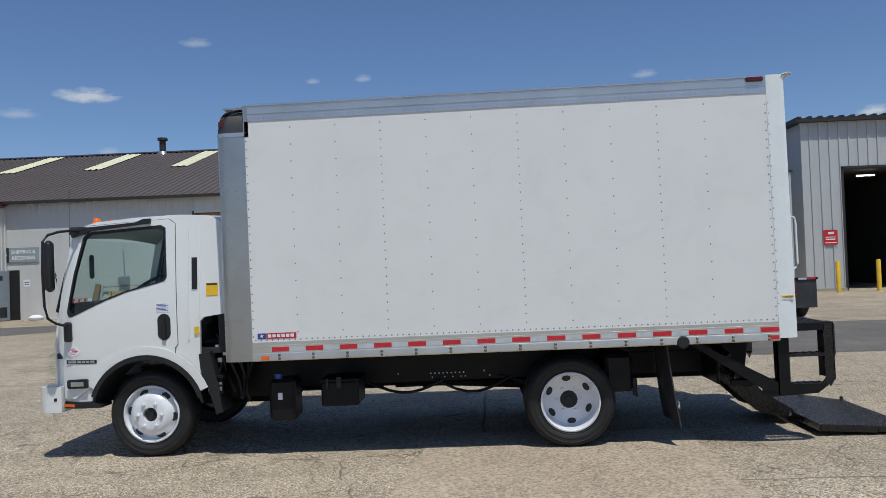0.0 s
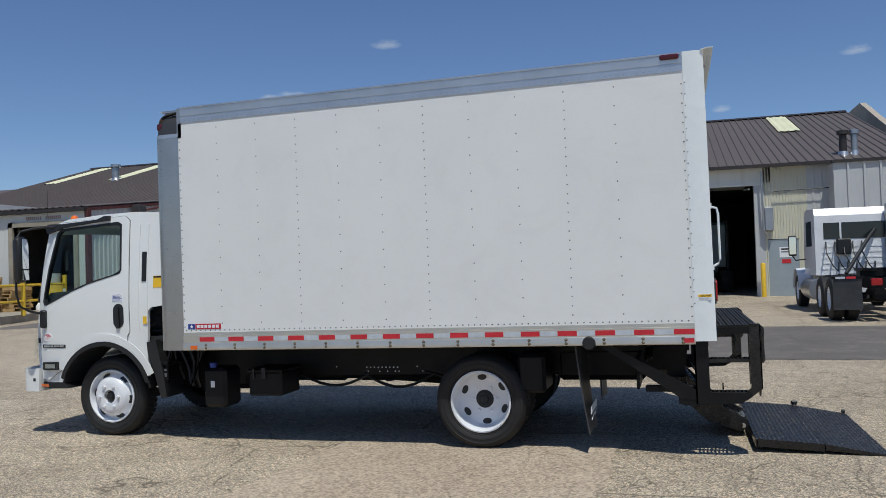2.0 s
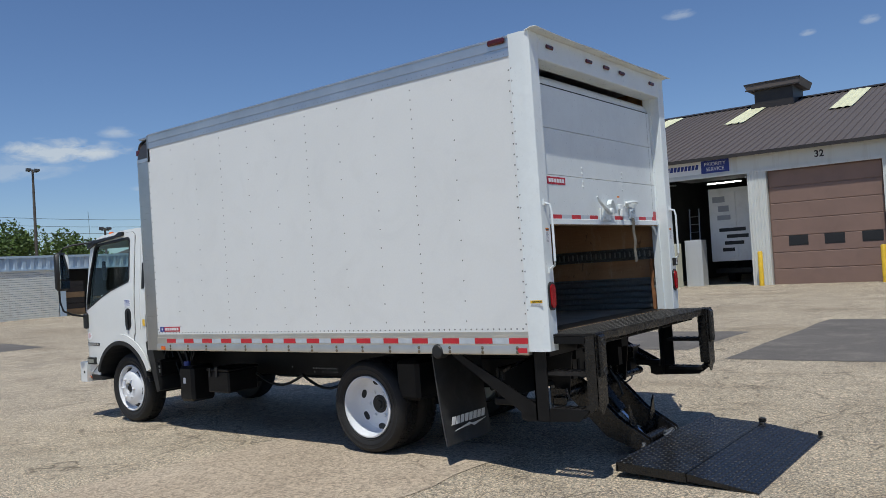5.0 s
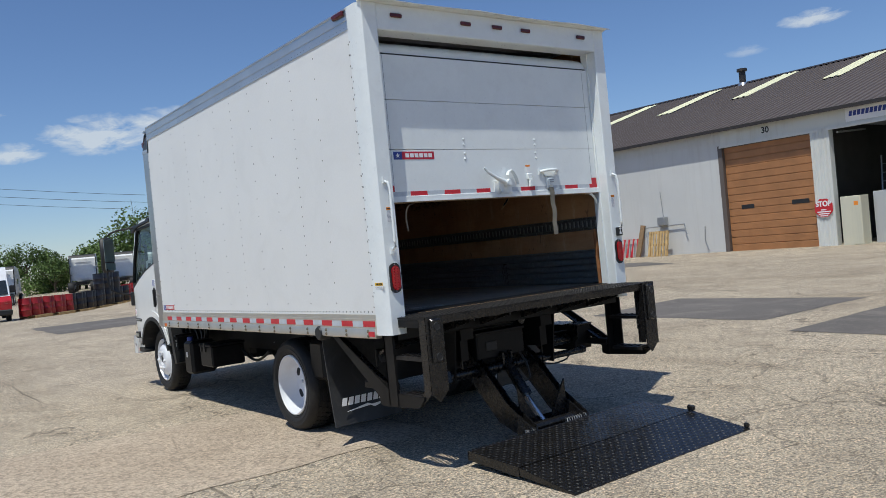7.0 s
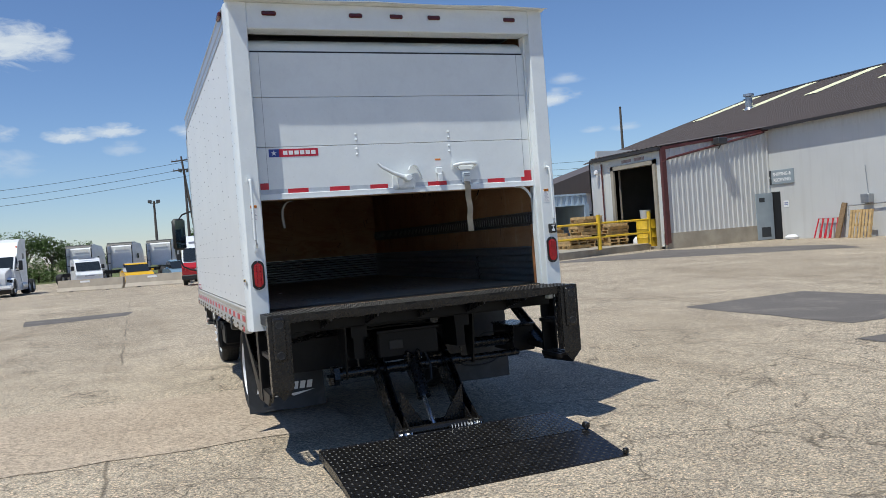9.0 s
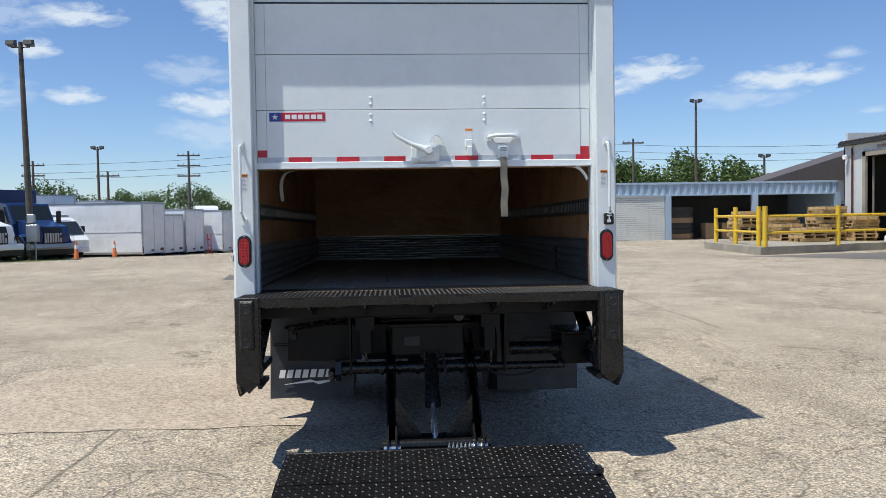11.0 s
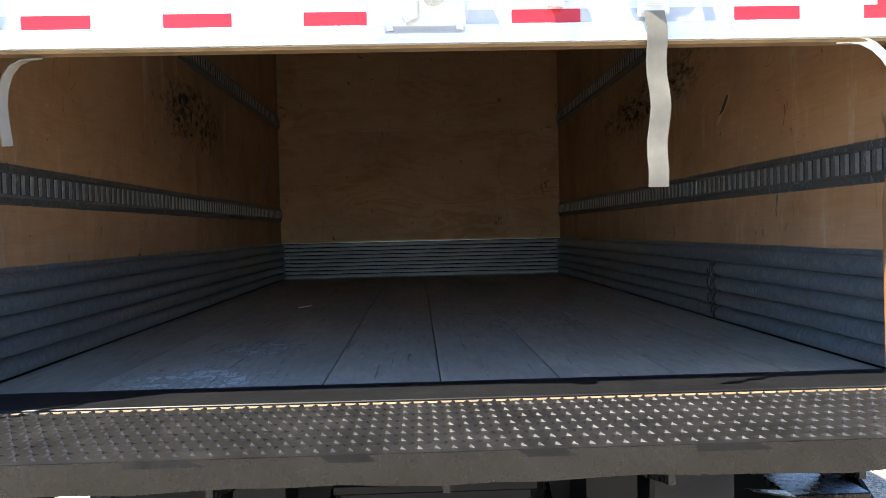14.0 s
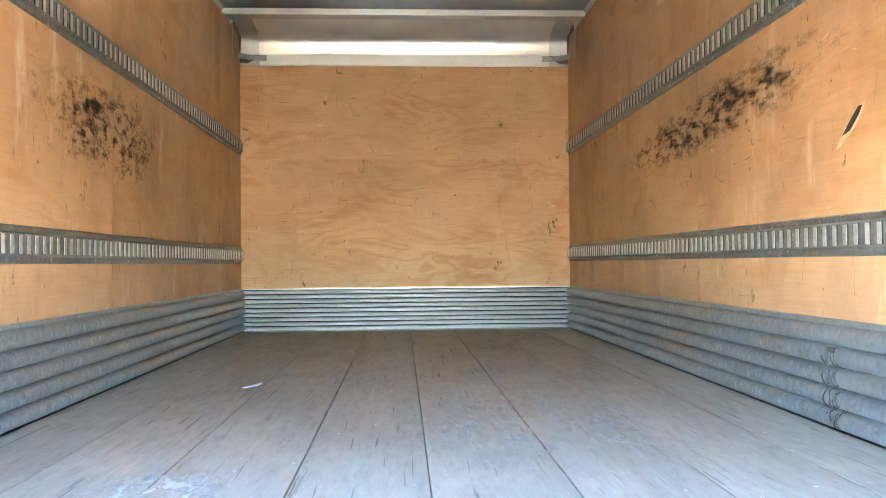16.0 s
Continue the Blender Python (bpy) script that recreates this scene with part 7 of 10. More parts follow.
    part("small_label", flank(Shape().prism([(-5.265, 1.13), (-5.225, 1.13), (-5.225, 1.20), (-5.265, 1.20)], "y", -0.011, -0.007), side), "label_yellow", body)
    # mirror on its loop of tube
    def my(v):
        return v if side == 0 else W - v
    pts = [(-6.28, my(0.30), 2.12), (-6.36, my(0.17), 2.125), (-6.43, my(0.06), 2.11), (-6.48, my(-0.03), 2.08), (-6.50, my(-0.08), 2.02), (-6.50, my(-0.10), 1.75), (-6.49, my(-0.10), 1.45), (-6.48, my(-0.07), 1.34), (-6.46, my(0.02), 1.29), (-6.43, my(0.18), 1.25)]
    mir_ = part("mirror_arm", Shape().tube(pts, 0.012, 8), "plastic", truck, "black tubular mirror arm", 50)
    part("mirror_bracket", Shape().box(-6.47, -6.40, my(0.15), my(0.23), 1.11, 1.29, 0.015), "plastic", mir_)
    mm = pose(-6.42, my(-0.09), 1.80, 0, 0, 24 if side == 0 else -24)
    part("mirror_shell", Shape().box(-0.06, 0.03, -0.095, 0.095, -0.225, 0.225, 0.035).moved(mm), "plastic", mir_, "black mirror shell", 40)
    part("mirror_glass", Shape().box(0.03, 0.033, -0.075, 0.075, -0.09, 0.20).moved(mm), "mirror", mir_)
    part("mirror_glass", Shape().box(0.03, 0.033, -0.075, 0.075, -0.20, -0.105).moved(mm), "mirror", mir_)
    part("arm_foot", Shape().box(-6.44, -6.26, my(0.235), my(0.30), 2.085, 2.16, 0.02), "plastic", mir_)

# roof, back and front of the cab
prof = [(-6.60, 1.33), (-6.41, 2.08), (-6.35, 2.155), (-6.18, 2.215), (-5.8, 2.245), (-5.4, 2.252), (-5.12, 2.23), (-5.02, 2.165), (-4.985, 1.99)]
rows = []
for x, z in prof[1:]:
    rows.append([(x, CY0 + inward(z) + front_bend(x) + (CY1 - CY0 - 2 * inward(z) - 2 * front_bend(x)) * j / 12, z - 0.02 + 0.035 * math.sin(math.pi * j / 12)) for j in range(13)])
part("cab_roof", Shape().slab(rows, 0.02), "cab_white", truck, "white cab roof", 40)
part("cab_back", Shape().prism([(CY0 + 0.05, 1.2), (CY1 - 0.05, 1.2), (CY1 - 0.12, 2.12), (CY0 + 0.12, 2.12)], "x", -5.0, -4.98, [[(0.75, 1.55), (1.67, 1.55), (1.67, 1.95), (0.75, 1.95)]]), "cab_white", truck)
part("back_window", Shape().box(-4.99, -4.985, 0.75, 1.67, 1.55, 1.95), "glass", truck).visible_shadow = False


def face_row(z):
    xs = {0.55: -6.72, 1.08: -6.735, 1.36: -6.70, 2.06: -6.47}
    ks = sorted(xs)
    x = np.interp(z, ks, [xs[k] for k in ks])
    return [(x - 0.10 * math.sin(math.pi * j / 12) ** 0.6 + 0.10, CY0 + 0.11 + inward(z) + (CY1 - CY0 - 0.22 - 2 * inward(z)) * j / 12, z) for j in range(13)]


part("cab_front", Shape().slab([face_row(z) for z in (0.55, 0.8, 1.08, 1.36)], 0.02), "cab_white", truck, "", 40)
part("windscreen", Shape().sheet([face_row(z) for z in (1.37, 1.6, 1.85, 2.06)]), "clear", truck, "clear windscreen", 40).visible_shadow = False
part("grille", Shape().box(-6.77, -6.73, 0.6, W - 0.6, 0.72, 0.98, 0.01), "plastic", truck)
for y in (0.34, W - 0.6):
    part("headlamp", Shape().box(-6.73, -6.64, y, y + 0.26, 0.78, 1.0, 0.03), "clear", truck)
plan = []
for cy, a0 in ((CY0 + 0.13, 180), (CY1 - 0.13, 90)):
    plan += [(-6.645 + 0.13 * math.cos(radians(a0 + 90 - k * 18 if a0 == 180 else a0 + 90 - k * 18)), cy + 0.13 * math.sin(radians(a0 + 90 - k * 18))) for k in range(6)]
plan += [(-6.53, CY1), (-6.53, CY0)]
part("front_bumper", Shape().prism(plan, "z", 0.468, 0.70), "cab_white", truck, "white front bumper with rounded ends", 40)
part("bumper_hole", Shape().box(-6.60, -6.57, CY0 - 0.003, CY0 + 0.01, 0.57, 0.60), "ink", truck)
part("a_pillar_trim", Shape().tube([(-6.60, 0.315, 1.38), (-6.52, 0.325, 1.70), (-6.42, 0.34, 2.05)], 0.02, 8), "plastic", truck)
for y in (0.47, 0.80, 1.21, 1.62, W - 0.47):
    part("clearance_lamp", Shape().lathe([(0.0, 0.052), (0.02, 0.05), (0.035, 0.03), (0.04, 0.0), (0.0, 0.0)], (-6.30 + 0.03 * abs(y - 1.21), y, 2.205), "z", 14), "amber", truck, "round amber clearance lamp", 50)
part("antenna", Shape().tube([(-6.46, 0.30, 1.98), (-6.45, 0.29, 2.2), (-6.43, 0.27, 2.52)], 0.002, 5), "plastic", truck, "thin whip antenna")
# inside the cab
part("cab_floor", Shape().box(-6.6, -5.0, 0.28, W - 0.28, 0.95, 1.0).box(-5.08, -5.02, 0.3, W - 0.3, 1.0, 1.55), "cabin", truck)
part("dashboard", Shape().prism([(-6.55, 1.0), (-6.57, 1.36), (-6.45, 1.46), (-6.28, 1.47), (-6.10, 1.38), (-6.08, 1.1)], "y", 0.30, W - 0.30), "cabin", truck, "dark dashboard", 40)
for y in (0.42, W - 0.92):
    part("cab_seat", Shape().box(-5.75, -5.25, y, y + 0.5, 1.05, 1.25, 0.05).prism([(-5.33, 1.2), (-5.20, 1.22), (-5.08, 1.80), (-5.18, 1.84)], "y", y + 0.02, y + 0.48).box(-5.16, -5.06, y + 0.12, y + 0.38, 1.82, 2.02, 0.03), "seat", truck, "dark cloth seat with a head rest", 40)
sw_c, ax = Vector((-5.88, 0.70, 1.585)), Vector((-0.5, 0, 0.86)).normalized()
e1 = ax.cross(Vector((0, 1, 0))).normalized()
ringp = [sw_c + 0.21 * (math.cos(2 * math.pi * k / 24) * Vector((0, 1, 0)) + math.sin(2 * math.pi * k / 24) * e1) for k in range(25)]
part("steering_wheel", Shape().tube(ringp, 0.016, 8, False).tube([sw_c - Vector((0, 0.2, 0)), sw_c - ax * 0.03, sw_c + Vector((0, 0.2, 0))], 0.018, 6).tube([sw_c, sw_c - ax * 0.25], 0.03, 8), "cabin", truck, "black steering wheel", 50)
part("inside_mirror", Shape().box(-6.30, -6.26, 0.33, 0.37, 1.68, 1.9, 0.012), "plastic", truck)
part("paper_tag", Shape().box(-6.30, -6.27, 0.305, 0.308, 1.40, 1.50), "logo_white", truck)


# ---- the yard ----
def steps(a, b, fine0, fine1, fine, coarse):
    v, out = a, []
    while v < b:
        out.append(v)
        if fine0 - 1e-6 <= v < fine1:
            v += fine
        else:
            d = min(abs(v - fine0), abs(v - fine1))
            v += max(fine, min(coarse, d * 0.35))
            if out[-1] < fine0 < v:
                v = fine0
    return out + [b]


gx, gy = steps(-900, 900, -60, 20, 2.0, 120), steps(-900, 900, -26, 32, 2.0, 120)
solo("ground", Shape().sheet([[(x, y, ground_z(x, y)) for y in gy] for x in gx]), "concrete", "cracked, stained concrete yard with worn aggregate", "ground", kind="structure", smooth=60)


def patch(name, outline, material, label, lift=0.004, cell=1.0):
    """A thin layer laid on the yard inside an outline."""
    s = Shape()
    b = s.bm
    ring = [b.verts.new((x, y, 0)) for x, y in outline]
    b.faces.new(ring)
    xs = [p[0] for p in outline]
    ys = [p[1] for p in outline]
    v = math.floor(min(xs))
    while v < max(xs):
        bmesh.ops.bisect_plane(b, geom=b.verts[:] + b.edges[:] + b.faces[:], plane_co=(v, 0, 0), plane_no=(1, 0, 0))
        v += cell
    v = math.floor(min(ys))
    while v < max(ys):
        bmesh.ops.bisect_plane(b, geom=b.verts[:] + b.edges[:] + b.faces[:], plane_co=(0, v, 0), plane_no=(0, 1, 0))
        v += cell
    for q in b.verts:
        q.co.z = ground_z(q.co.x, q.co.y) + lift
    bmesh.ops.recalc_face_normals(b, faces=b.faces)
    if b.faces[:][0].normal.z < 0:
        bmesh.ops.reverse_faces(b, faces=b.faces)
    return solo(name, s, material, label, "pavement", kind="structure")


def wobble(pts, amp, step, seed):
    rr = random.Random(seed)
    out = []
    for (x0, y0), (x1, y1) in zip(pts, pts[1:] + pts[:1]):
        n = max(1, int(math.hypot(x1 - x0, y1 - y0) / step))
        for k in range(n):
            out.append((x0 + (x1 - x0) * k / n + rr.uniform(-amp, amp), y0 + (y1 - y0) * k / n + rr.uniform(-amp, amp)))
    return out


patch("asphalt_patch", wobble([(-5.2, 7.5), (-1.9, 7.45), (-1.75, 10.25), (-5.3, 10.15)], 0.04, 0.6, 1), "asphalt", "dark asphalt patch let into the concrete")
patch("asphalt_strip", wobble([(-1.05, 6.5), (30, 6.9), (30, 13.3), (-0.9, 12.6)], 0.04, 1.0, 2), "asphalt", "broad dark asphalt strip along the yard")
patch("asphalt_patch", wobble([(-24.0, 1.8), (-18.8, 1.6), (-18.6, 5.6), (-23.6, 6.2)], 0.06, 0.8, 3), "asphalt", "dark asphalt patch let into the concrete")
patch("asphalt_patch", wobble([(-17.2, -3.4), (-15.4, -3.3), (-15.8, -1.0), (-17.2, -0.9)], 0.05, 0.6, 4), "asphalt", "small dark asphalt patch")
patch("asphalt_apron", wobble([(-22.6, 12.2), (-13.0, 20.4), (-15.6, 22.0), (-22.9, 20.2), (-21.6, 14.0)], 0.08, 1.2, 5), "asphalt", "dark worn asphalt before the dock")
patch("stained_slab", wobble([(-3.45, -2.6), (-0.85, -2.8), (-0.8, 0.8), (-3.2, 0.95)], 0.035, 0.3, 6), "rust_slab", "rust-tinted concrete slab")
patch("grass_strip", wobble([(-30.5, -20), (-31.5, -14.8), (-34.5, -14.2), (-46, -18), (-46, -30)], 0.2, 1.5, 7), "grass", "thin weedy grass", 0.01)
patch("grass_verge", [(-97, -60), (-83, -8), (-86, 14), (-170, 40), (-170, -90)], "grass", "grass verge beyond the yard", 0.02, 20.0)

# ---- warehouse ----
WY, WX0, WX1 = 26.8, -39.0, 8.3
EAVE, RIDGE_Y, RIDGE_Z = 5.10, 40.0, 9.15
BASE = -0.1
HEAD = 4.47
OPEN = [(-15.05, -11.18, HEAD), (-10.45, -6.5, HEAD), (-5.8, -1.87, HEAD), (-1.15, 2.65, HEAD)]
house = thing("wall_warehouse", "long light-grey steel warehouse with bay doors and a brown ribbed roof", "building", kind="structure")
holes = [[(a, BASE + 0.001), (b, BASE + 0.001), (b, h), (a, h)] for a, b, h in OPEN]


def wall_panel(x0, x1, z0, z1, material, name="wall_panel", label="", rib=0.0, depth=0.02, y=WY, thick=0.15):
    s = Shape()
    if rib:
        n = max(1, round((x1 - x0) / rib))
        pts = []
        for k in range(n):
            u = x0 + (x1 - x0) * k / n
            w = (x1 - x0) / n
            pts += [(u, y), (u + w * 0.55, y), (u + w * 0.65, y - depth), (u + w * 0.9, y - depth)]
        pts += [(x1, y), (x1, y + thick), (x0, y + thick)]
        s.prism(pts, "z", z0, z1)
    else:
        s.box(x0, x1, y, y + thick, z0, z1)
    return part(name, s, material, house, label)


wall_panel(WX0, -15.05, BASE, 4.62, "siding", label="smooth light-grey wall")
wall_panel(WX0, -15.05, 4.62, EAVE + 0.1, "siding", rib=0.3, depth=0.018)
wall_panel(-15.05, WX1 - 5.0, HEAD, EAVE + 0.1, "trim_white", "lintel_band", "weathered white band over the bay doors")
part("lintel_lip", Shape().box(-15.1, 3.0, WY - 0.06, WY, HEAD - 0.1, HEAD - 0.002), "trim_white", house)
for a, b in ((-11.18, -10.45), (-6.5, -5.8), (-1.87, -1.15)):
    wall_panel(a, b, BASE, HEAD, "trim_white", "pier", "narrow corrugated pier", rib=0.12, depth=0.02, y=WY - 0.05, thick=0.3)
wall_panel(2.65, 3.0, BASE, HEAD, "siding_grey", "pier", y=WY - 0.05, thick=0.3)
wall_panel(3.0, 4.55, 2.27, EAVE, "siding_cream", label="yellowed corrugated wall", rib=0.1, depth=0.02)
wall_panel(4.2, 4.55, BASE, 2.27, "siding_cream", rib=0.1, depth=0.02)
wall_panel(3.0, 3.1, BASE, 2.27, "siding_cream", rib=0.1, depth=0.02)
wall_panel(4.55, WX1, BASE, EAVE, "siding_grey", rib=0.3)
part("side_wall", Shape().box(WX0, WX0 + 0.15, WY, 53.2, BASE, EAVE).box(WX1 - 0.15, WX1, WY, 53.2, BASE, EAVE).prism([(WY, EAVE), (53.2, EAVE), (RIDGE_Y, RIDGE_Z)], "x", WX1 - 0.15, WX1).prism([(WY, EAVE), (53.2, EAVE), (RIDGE_Y, RIDGE_Z)], "x", WX0, WX0 + 0.15), "siding", house)
part("rear_wall", Shape().box(WX0, WX1, 53.0, 53.2, BASE, EAVE), "siding_grey", house)
part("steel_door", Shape().box(3.1, 4.2, WY + 0.02, WY + 0.08, BASE + 0.1, 2.25), "sign_grey", house, "grey steel door with a notice")
part("door_notice", Shape().box(3.5, 3.95, WY + 0.012, WY + 0.02, 1.55, 1.95), "logo_white", house)
part("notice_bar", Shape().box(3.55, 3.9, WY + 0.008, WY + 0.012, 1.84, 1.9).box(3.55, 3.85, WY + 0.008, WY + 0.012, 1.74, 1.78), "ink", house)
part("notice_red", Shape().box(3.58, 3.9, WY + 0.012, WY + 0.02, 1.32, 1.48), "sign_red", house)


def roof_sheet(x0, x1, y0, z0, y1, z1, rib, name, label=""):
    """A roof slope with standing ribs that run up it."""
    n = round((x1 - x0) / rib)
    s = Shape()
    lo, hi = [], []
    for k in range(n):
        u = x0 + (x1 - x0) * k / n
        w = (x1 - x0) / n
        for f, h in ((0.0, 0.0), (0.72, 0.0), (0.79, 0.05), (0.93, 0.05)):
            lo.append((u + w * f, y0, z0 + h))
            hi.append((u + w * f, y1, z1 + h))
    lo.append((x1, y0, z0))
    hi.append((x1, y1, z1))
    s.slab([lo, hi], -0.03)
    return part(name, s, "roof", house, label)


roof_sheet(WX0 - 0.2, WX1 + 0.2, WY - 0.35, EAVE + 0.02, RIDGE_Y, RIDGE_Z, 0.32, "roof_slope", "brown ribbed steel roof")
roof_sheet(WX0 - 0.2, WX1 + 0.2, 53.5, EAVE + 0.02, RIDGE_Y, RIDGE_Z, 0.9, "roof_slope")
part("ridge_cap", Shape().prism([(RIDGE_Y - 0.35, RIDGE_Z - 0.03), (RIDGE_Y, RIDGE_Z + 0.10), (RIDGE_Y + 0.35, RIDGE_Z - 0.03)], "x", WX0 - 0.2, WX1 + 0.2), "fascia", house)
part("eave_trim", Shape().box(-23.4, WX1 + 0.2, WY - 0.42, WY - 0.36, EAVE - 0.08, EAVE + 0.05), "fascia", house)
SL = (RIDGE_Z - EAVE - 0.02) / (RIDGE_Y - WY + 0.35)


def on_roof(y, h=0.0):
    return EAVE + 0.02 + (y - WY + 0.35) * SL + h


for k in range(10):
    x = -37.97 + 4.72 * k
    g = []
    for i in range(10):
        f = i / 9
        xx = x + 0.95 * f
        hh = 0.065 + (0.03 if i % 3 == 1 else 0.0)
        g.append([(xx, 34.2, on_roof(34.2, hh)), (xx, 39.4, on_roof(39.4, hh))])
    part("skylight", Shape().slab(g, 0.01), "skylight", house, "long yellowed skylight panel")
for x, y, r, dark in ((-21.7, 39.7, 0.19, True), (-32.7, 34.3, 0.2, False), (6.02, 27.6, 0.14, True), (6.42, 27.6, 0.12, False)):
    z = on_roof(y)
    v = part("roof_vent", Shape().lathe([(0.0, z - 0.2), (r, z - 0.2), (r, z + 0.75), (0.0, z + 0.75)], (x, y, 0), "z", 16), "fascia" if dark else "alu_dark", house, "round roof vent pipe", 40)
    part("vent_cap", Shape().lathe([(0.0, z + 0.98), (r * 1.5, z + 0.93), (r * 1.55, z + 0.78), (r * 0.6, z + 0.74), (0.0, z + 0.74)], (x, y, 0), "z", 16), "fascia" if dark else "alu_dark", v, "", 40)
    part("flashing", Shape().lathe([(0.0, z + 0.12), (r * 1.2, z + 0.12), (r * 2.0, z - 0.25), (0.0, z - 0.25)], (x, y, 0), "z", 14), "alu", v, "", 40)
hv = part("roof_unit", Shape().box(-9.3, -7.4, 38.5, 40.6, on_roof(38.2), 9.66).box(-9.45, -7.35, 38.3, 38.5, on_roof(38.2), 8.95), "fascia", house, "dark square roof vent housing with a flared cap")
part("vent_cap", Shape().prism([(-9.6, 9.66), (-9.75, 10.0), (-9.6, 10.05), (-7.1, 10.05), (-6.95, 10.0), (-7.1, 9.66)], "y", 38.3, 40.8), "roof", hv, "weathered flared metal cap")
part("cap_rim", Shape().box(-9.7, -7.0, 38.26, 38.3, 9.66, 9.72).box(-9.75, -6.95, 38.26, 38.3, 9.98, 10.03), "fascia", hv)

# bay doors, interiors and fittings
d30 = part("bay_door", Shape().box(-15.0, -11.2, WY + 0.16, WY + 0.2, BASE, 4.5), "oak_door", house, "closed orange-brown sectional door with two small lights")
for k in range(15):
    z = 0.02 + 0.294 * k
    part("door_panel", Shape().box(-14.98, -11.22, WY + 0.13, WY + 0.165, z + 0.012, z + 0.282, 0.012), "oak_door", d30)
part("door_light", Shape().box(-14.4, -13.82, WY + 0.118, WY + 0.13, 1.76, 1.93, 0.01).box(-12.2, -11.5, WY + 0.118, WY + 0.13, 1.76, 1.93, 0.01), "ink", d30)
part("jamb", Shape().box(-15.2, -15.0, WY - 0.02, WY + 0.2, BASE, HEAD).box(-15.05, -11.18, WY + 0.05, WY + 0.3, HEAD - 0.12, HEAD), "roof", house)
d32 = part("bay_door", Shape().box(-5.78, -1.9, WY + 0.16, WY + 0.2, BASE, 4.5), "tan_door", house, "closed brown sectional door with a row of small lights")
for k in range(7):
    z = 0.02 + 0.62 * k
    part("door_panel", Shape().box(-5.76, -1.92, WY + 0.135, WY + 0.165, z + 0.01, z + 0.61, 0.02), "tan_door", d32)
for k in range(3):
    x = -5.15 + 1.24 * k
    part("door_light", Shape().box(x - 0.02, x + 0.66, WY + 0.125, WY + 0.135, 1.50, 1.88, 0.06).box(x + 0.03, x + 0.61, WY + 0.12, WY + 0.126, 1.55, 1.83, 0.05), "ink", d32)
for (a, b, h), depth, lit in zip((OPEN[1], OPEN[3]), (14.0, 18.0), (True, False)):
    rm = thing("bay_interior", "dim workshop bay behind the open door", "room", kind="structure")
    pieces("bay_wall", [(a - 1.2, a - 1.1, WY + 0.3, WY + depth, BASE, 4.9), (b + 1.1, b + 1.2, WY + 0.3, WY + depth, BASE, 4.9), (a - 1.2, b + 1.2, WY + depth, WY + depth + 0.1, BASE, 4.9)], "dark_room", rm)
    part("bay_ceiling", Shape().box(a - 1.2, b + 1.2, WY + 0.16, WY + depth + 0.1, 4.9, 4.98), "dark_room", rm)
    part("bay_floor", Shape().box(a - 1.2, b + 1.2, WY + 0.2, WY + depth, BASE, ground_z((a + b) / 2, WY) + 0.005), "dock", rm)
    if lit:
        part("strip_lamp", Shape().box((a + b) / 2 - 1.3, (a + b) / 2 + 0.2, WY + 5.0, WY + 5.1, 4.5, 4.56).box((a + b) / 2 - 0.2, (a + b) / 2 + 1.1, WY + 8.0, WY + 8.1, 4.5, 4.56), "lamp_glow", rm, "glowing strip lamp")
    part("raised_door", Shape().box(a + 0.05, b - 0.05, WY + 0.9, WY + 4.6, 4.62, 4.68), "siding_grey", rm)
    part("door_rail", Shape().tube([(a + 0.15, WY + 0.3, HEAD - 0.2), (a + 0.15, WY + 2.5, HEAD - 0.05)], 0.04, 6).tube([(b - 0.15, WY + 0.3, HEAD - 0.2), (b - 0.15, WY + 2.5, HEAD - 0.05)], 0.04, 6), "alu", rm)
for words, x in (("30", -13.0), ("32", -3.9), ("33", 0.8)):
    text_part("bay_number", words, 0.34, pose(x, WY - 0.006, 4.80, 90, 0, 0), "ink", house, "black bay number", 0.008)
for x, z in ((-10.85, 1.5), (-1.5, 1.52)):
    oct_ = [(x + 0.37 * math.cos(radians(22.5 + 45 * k)), z + 0.37 * math.sin(radians(22.5 + 45 * k))) for k in range(8)]
    sg_ = thing("stop_sign", "red eight-sided stop sign with small print below, on a pier", "sign")
    part("sign_face", Shape().prism(oct_, "y", WY - 0.115, WY - 0.105), "sign_red", sg_)
    text_part("lettering", "STOP", 0.27, pose(x, WY - 0.119, z + 0.15, 90, 0, 0), "logo_white", sg_, "", 0.012, 0.9)
    fb = Shape()
    for k, w in enumerate((0.1, 0.26, 0.2, 0.15)):
        fb.box(x - w, x + w, WY - 0.119, WY - 0.115, z - 0.09 - 0.075 * k, z - 0.05 - 0.075 * k)
    part("small_print", fb, "logo_white", sg_)
bn = thing("banner", "white and blue service banner hung over an open bay", "banner")
part("white_half", Shape().box(-9.8, -8.25, WY - 0.03, WY - 0.02, 4.55, 5.05), "logo_white", bn)
part("blue_half", Shape().box(-8.25, -7.15, WY - 0.03, WY - 0.02, 4.55, 5.05), "banner_blue", bn)
bb = Shape()
for k in range(9):
    x = -9.68 + 0.148 * k
    bb.prism([(x, 4.74), (x + 0.11, 4.74), (x + 0.15, 4.93), (x + 0.04, 4.93)], "y", WY - 0.036, WY - 0.03)
part("brand_bar", bb, "banner_blue", bn)
text_part("lettering", "PRIORITY", 0.2, pose(-7.7, WY - 0.033, 4.90, 90, 0, 0), "logo_white", bn)
text_part("lettering", "SERVICE", 0.2, pose(-7.7, WY - 0.033, 4.70, 90, 0, 0), "logo_white", bn)
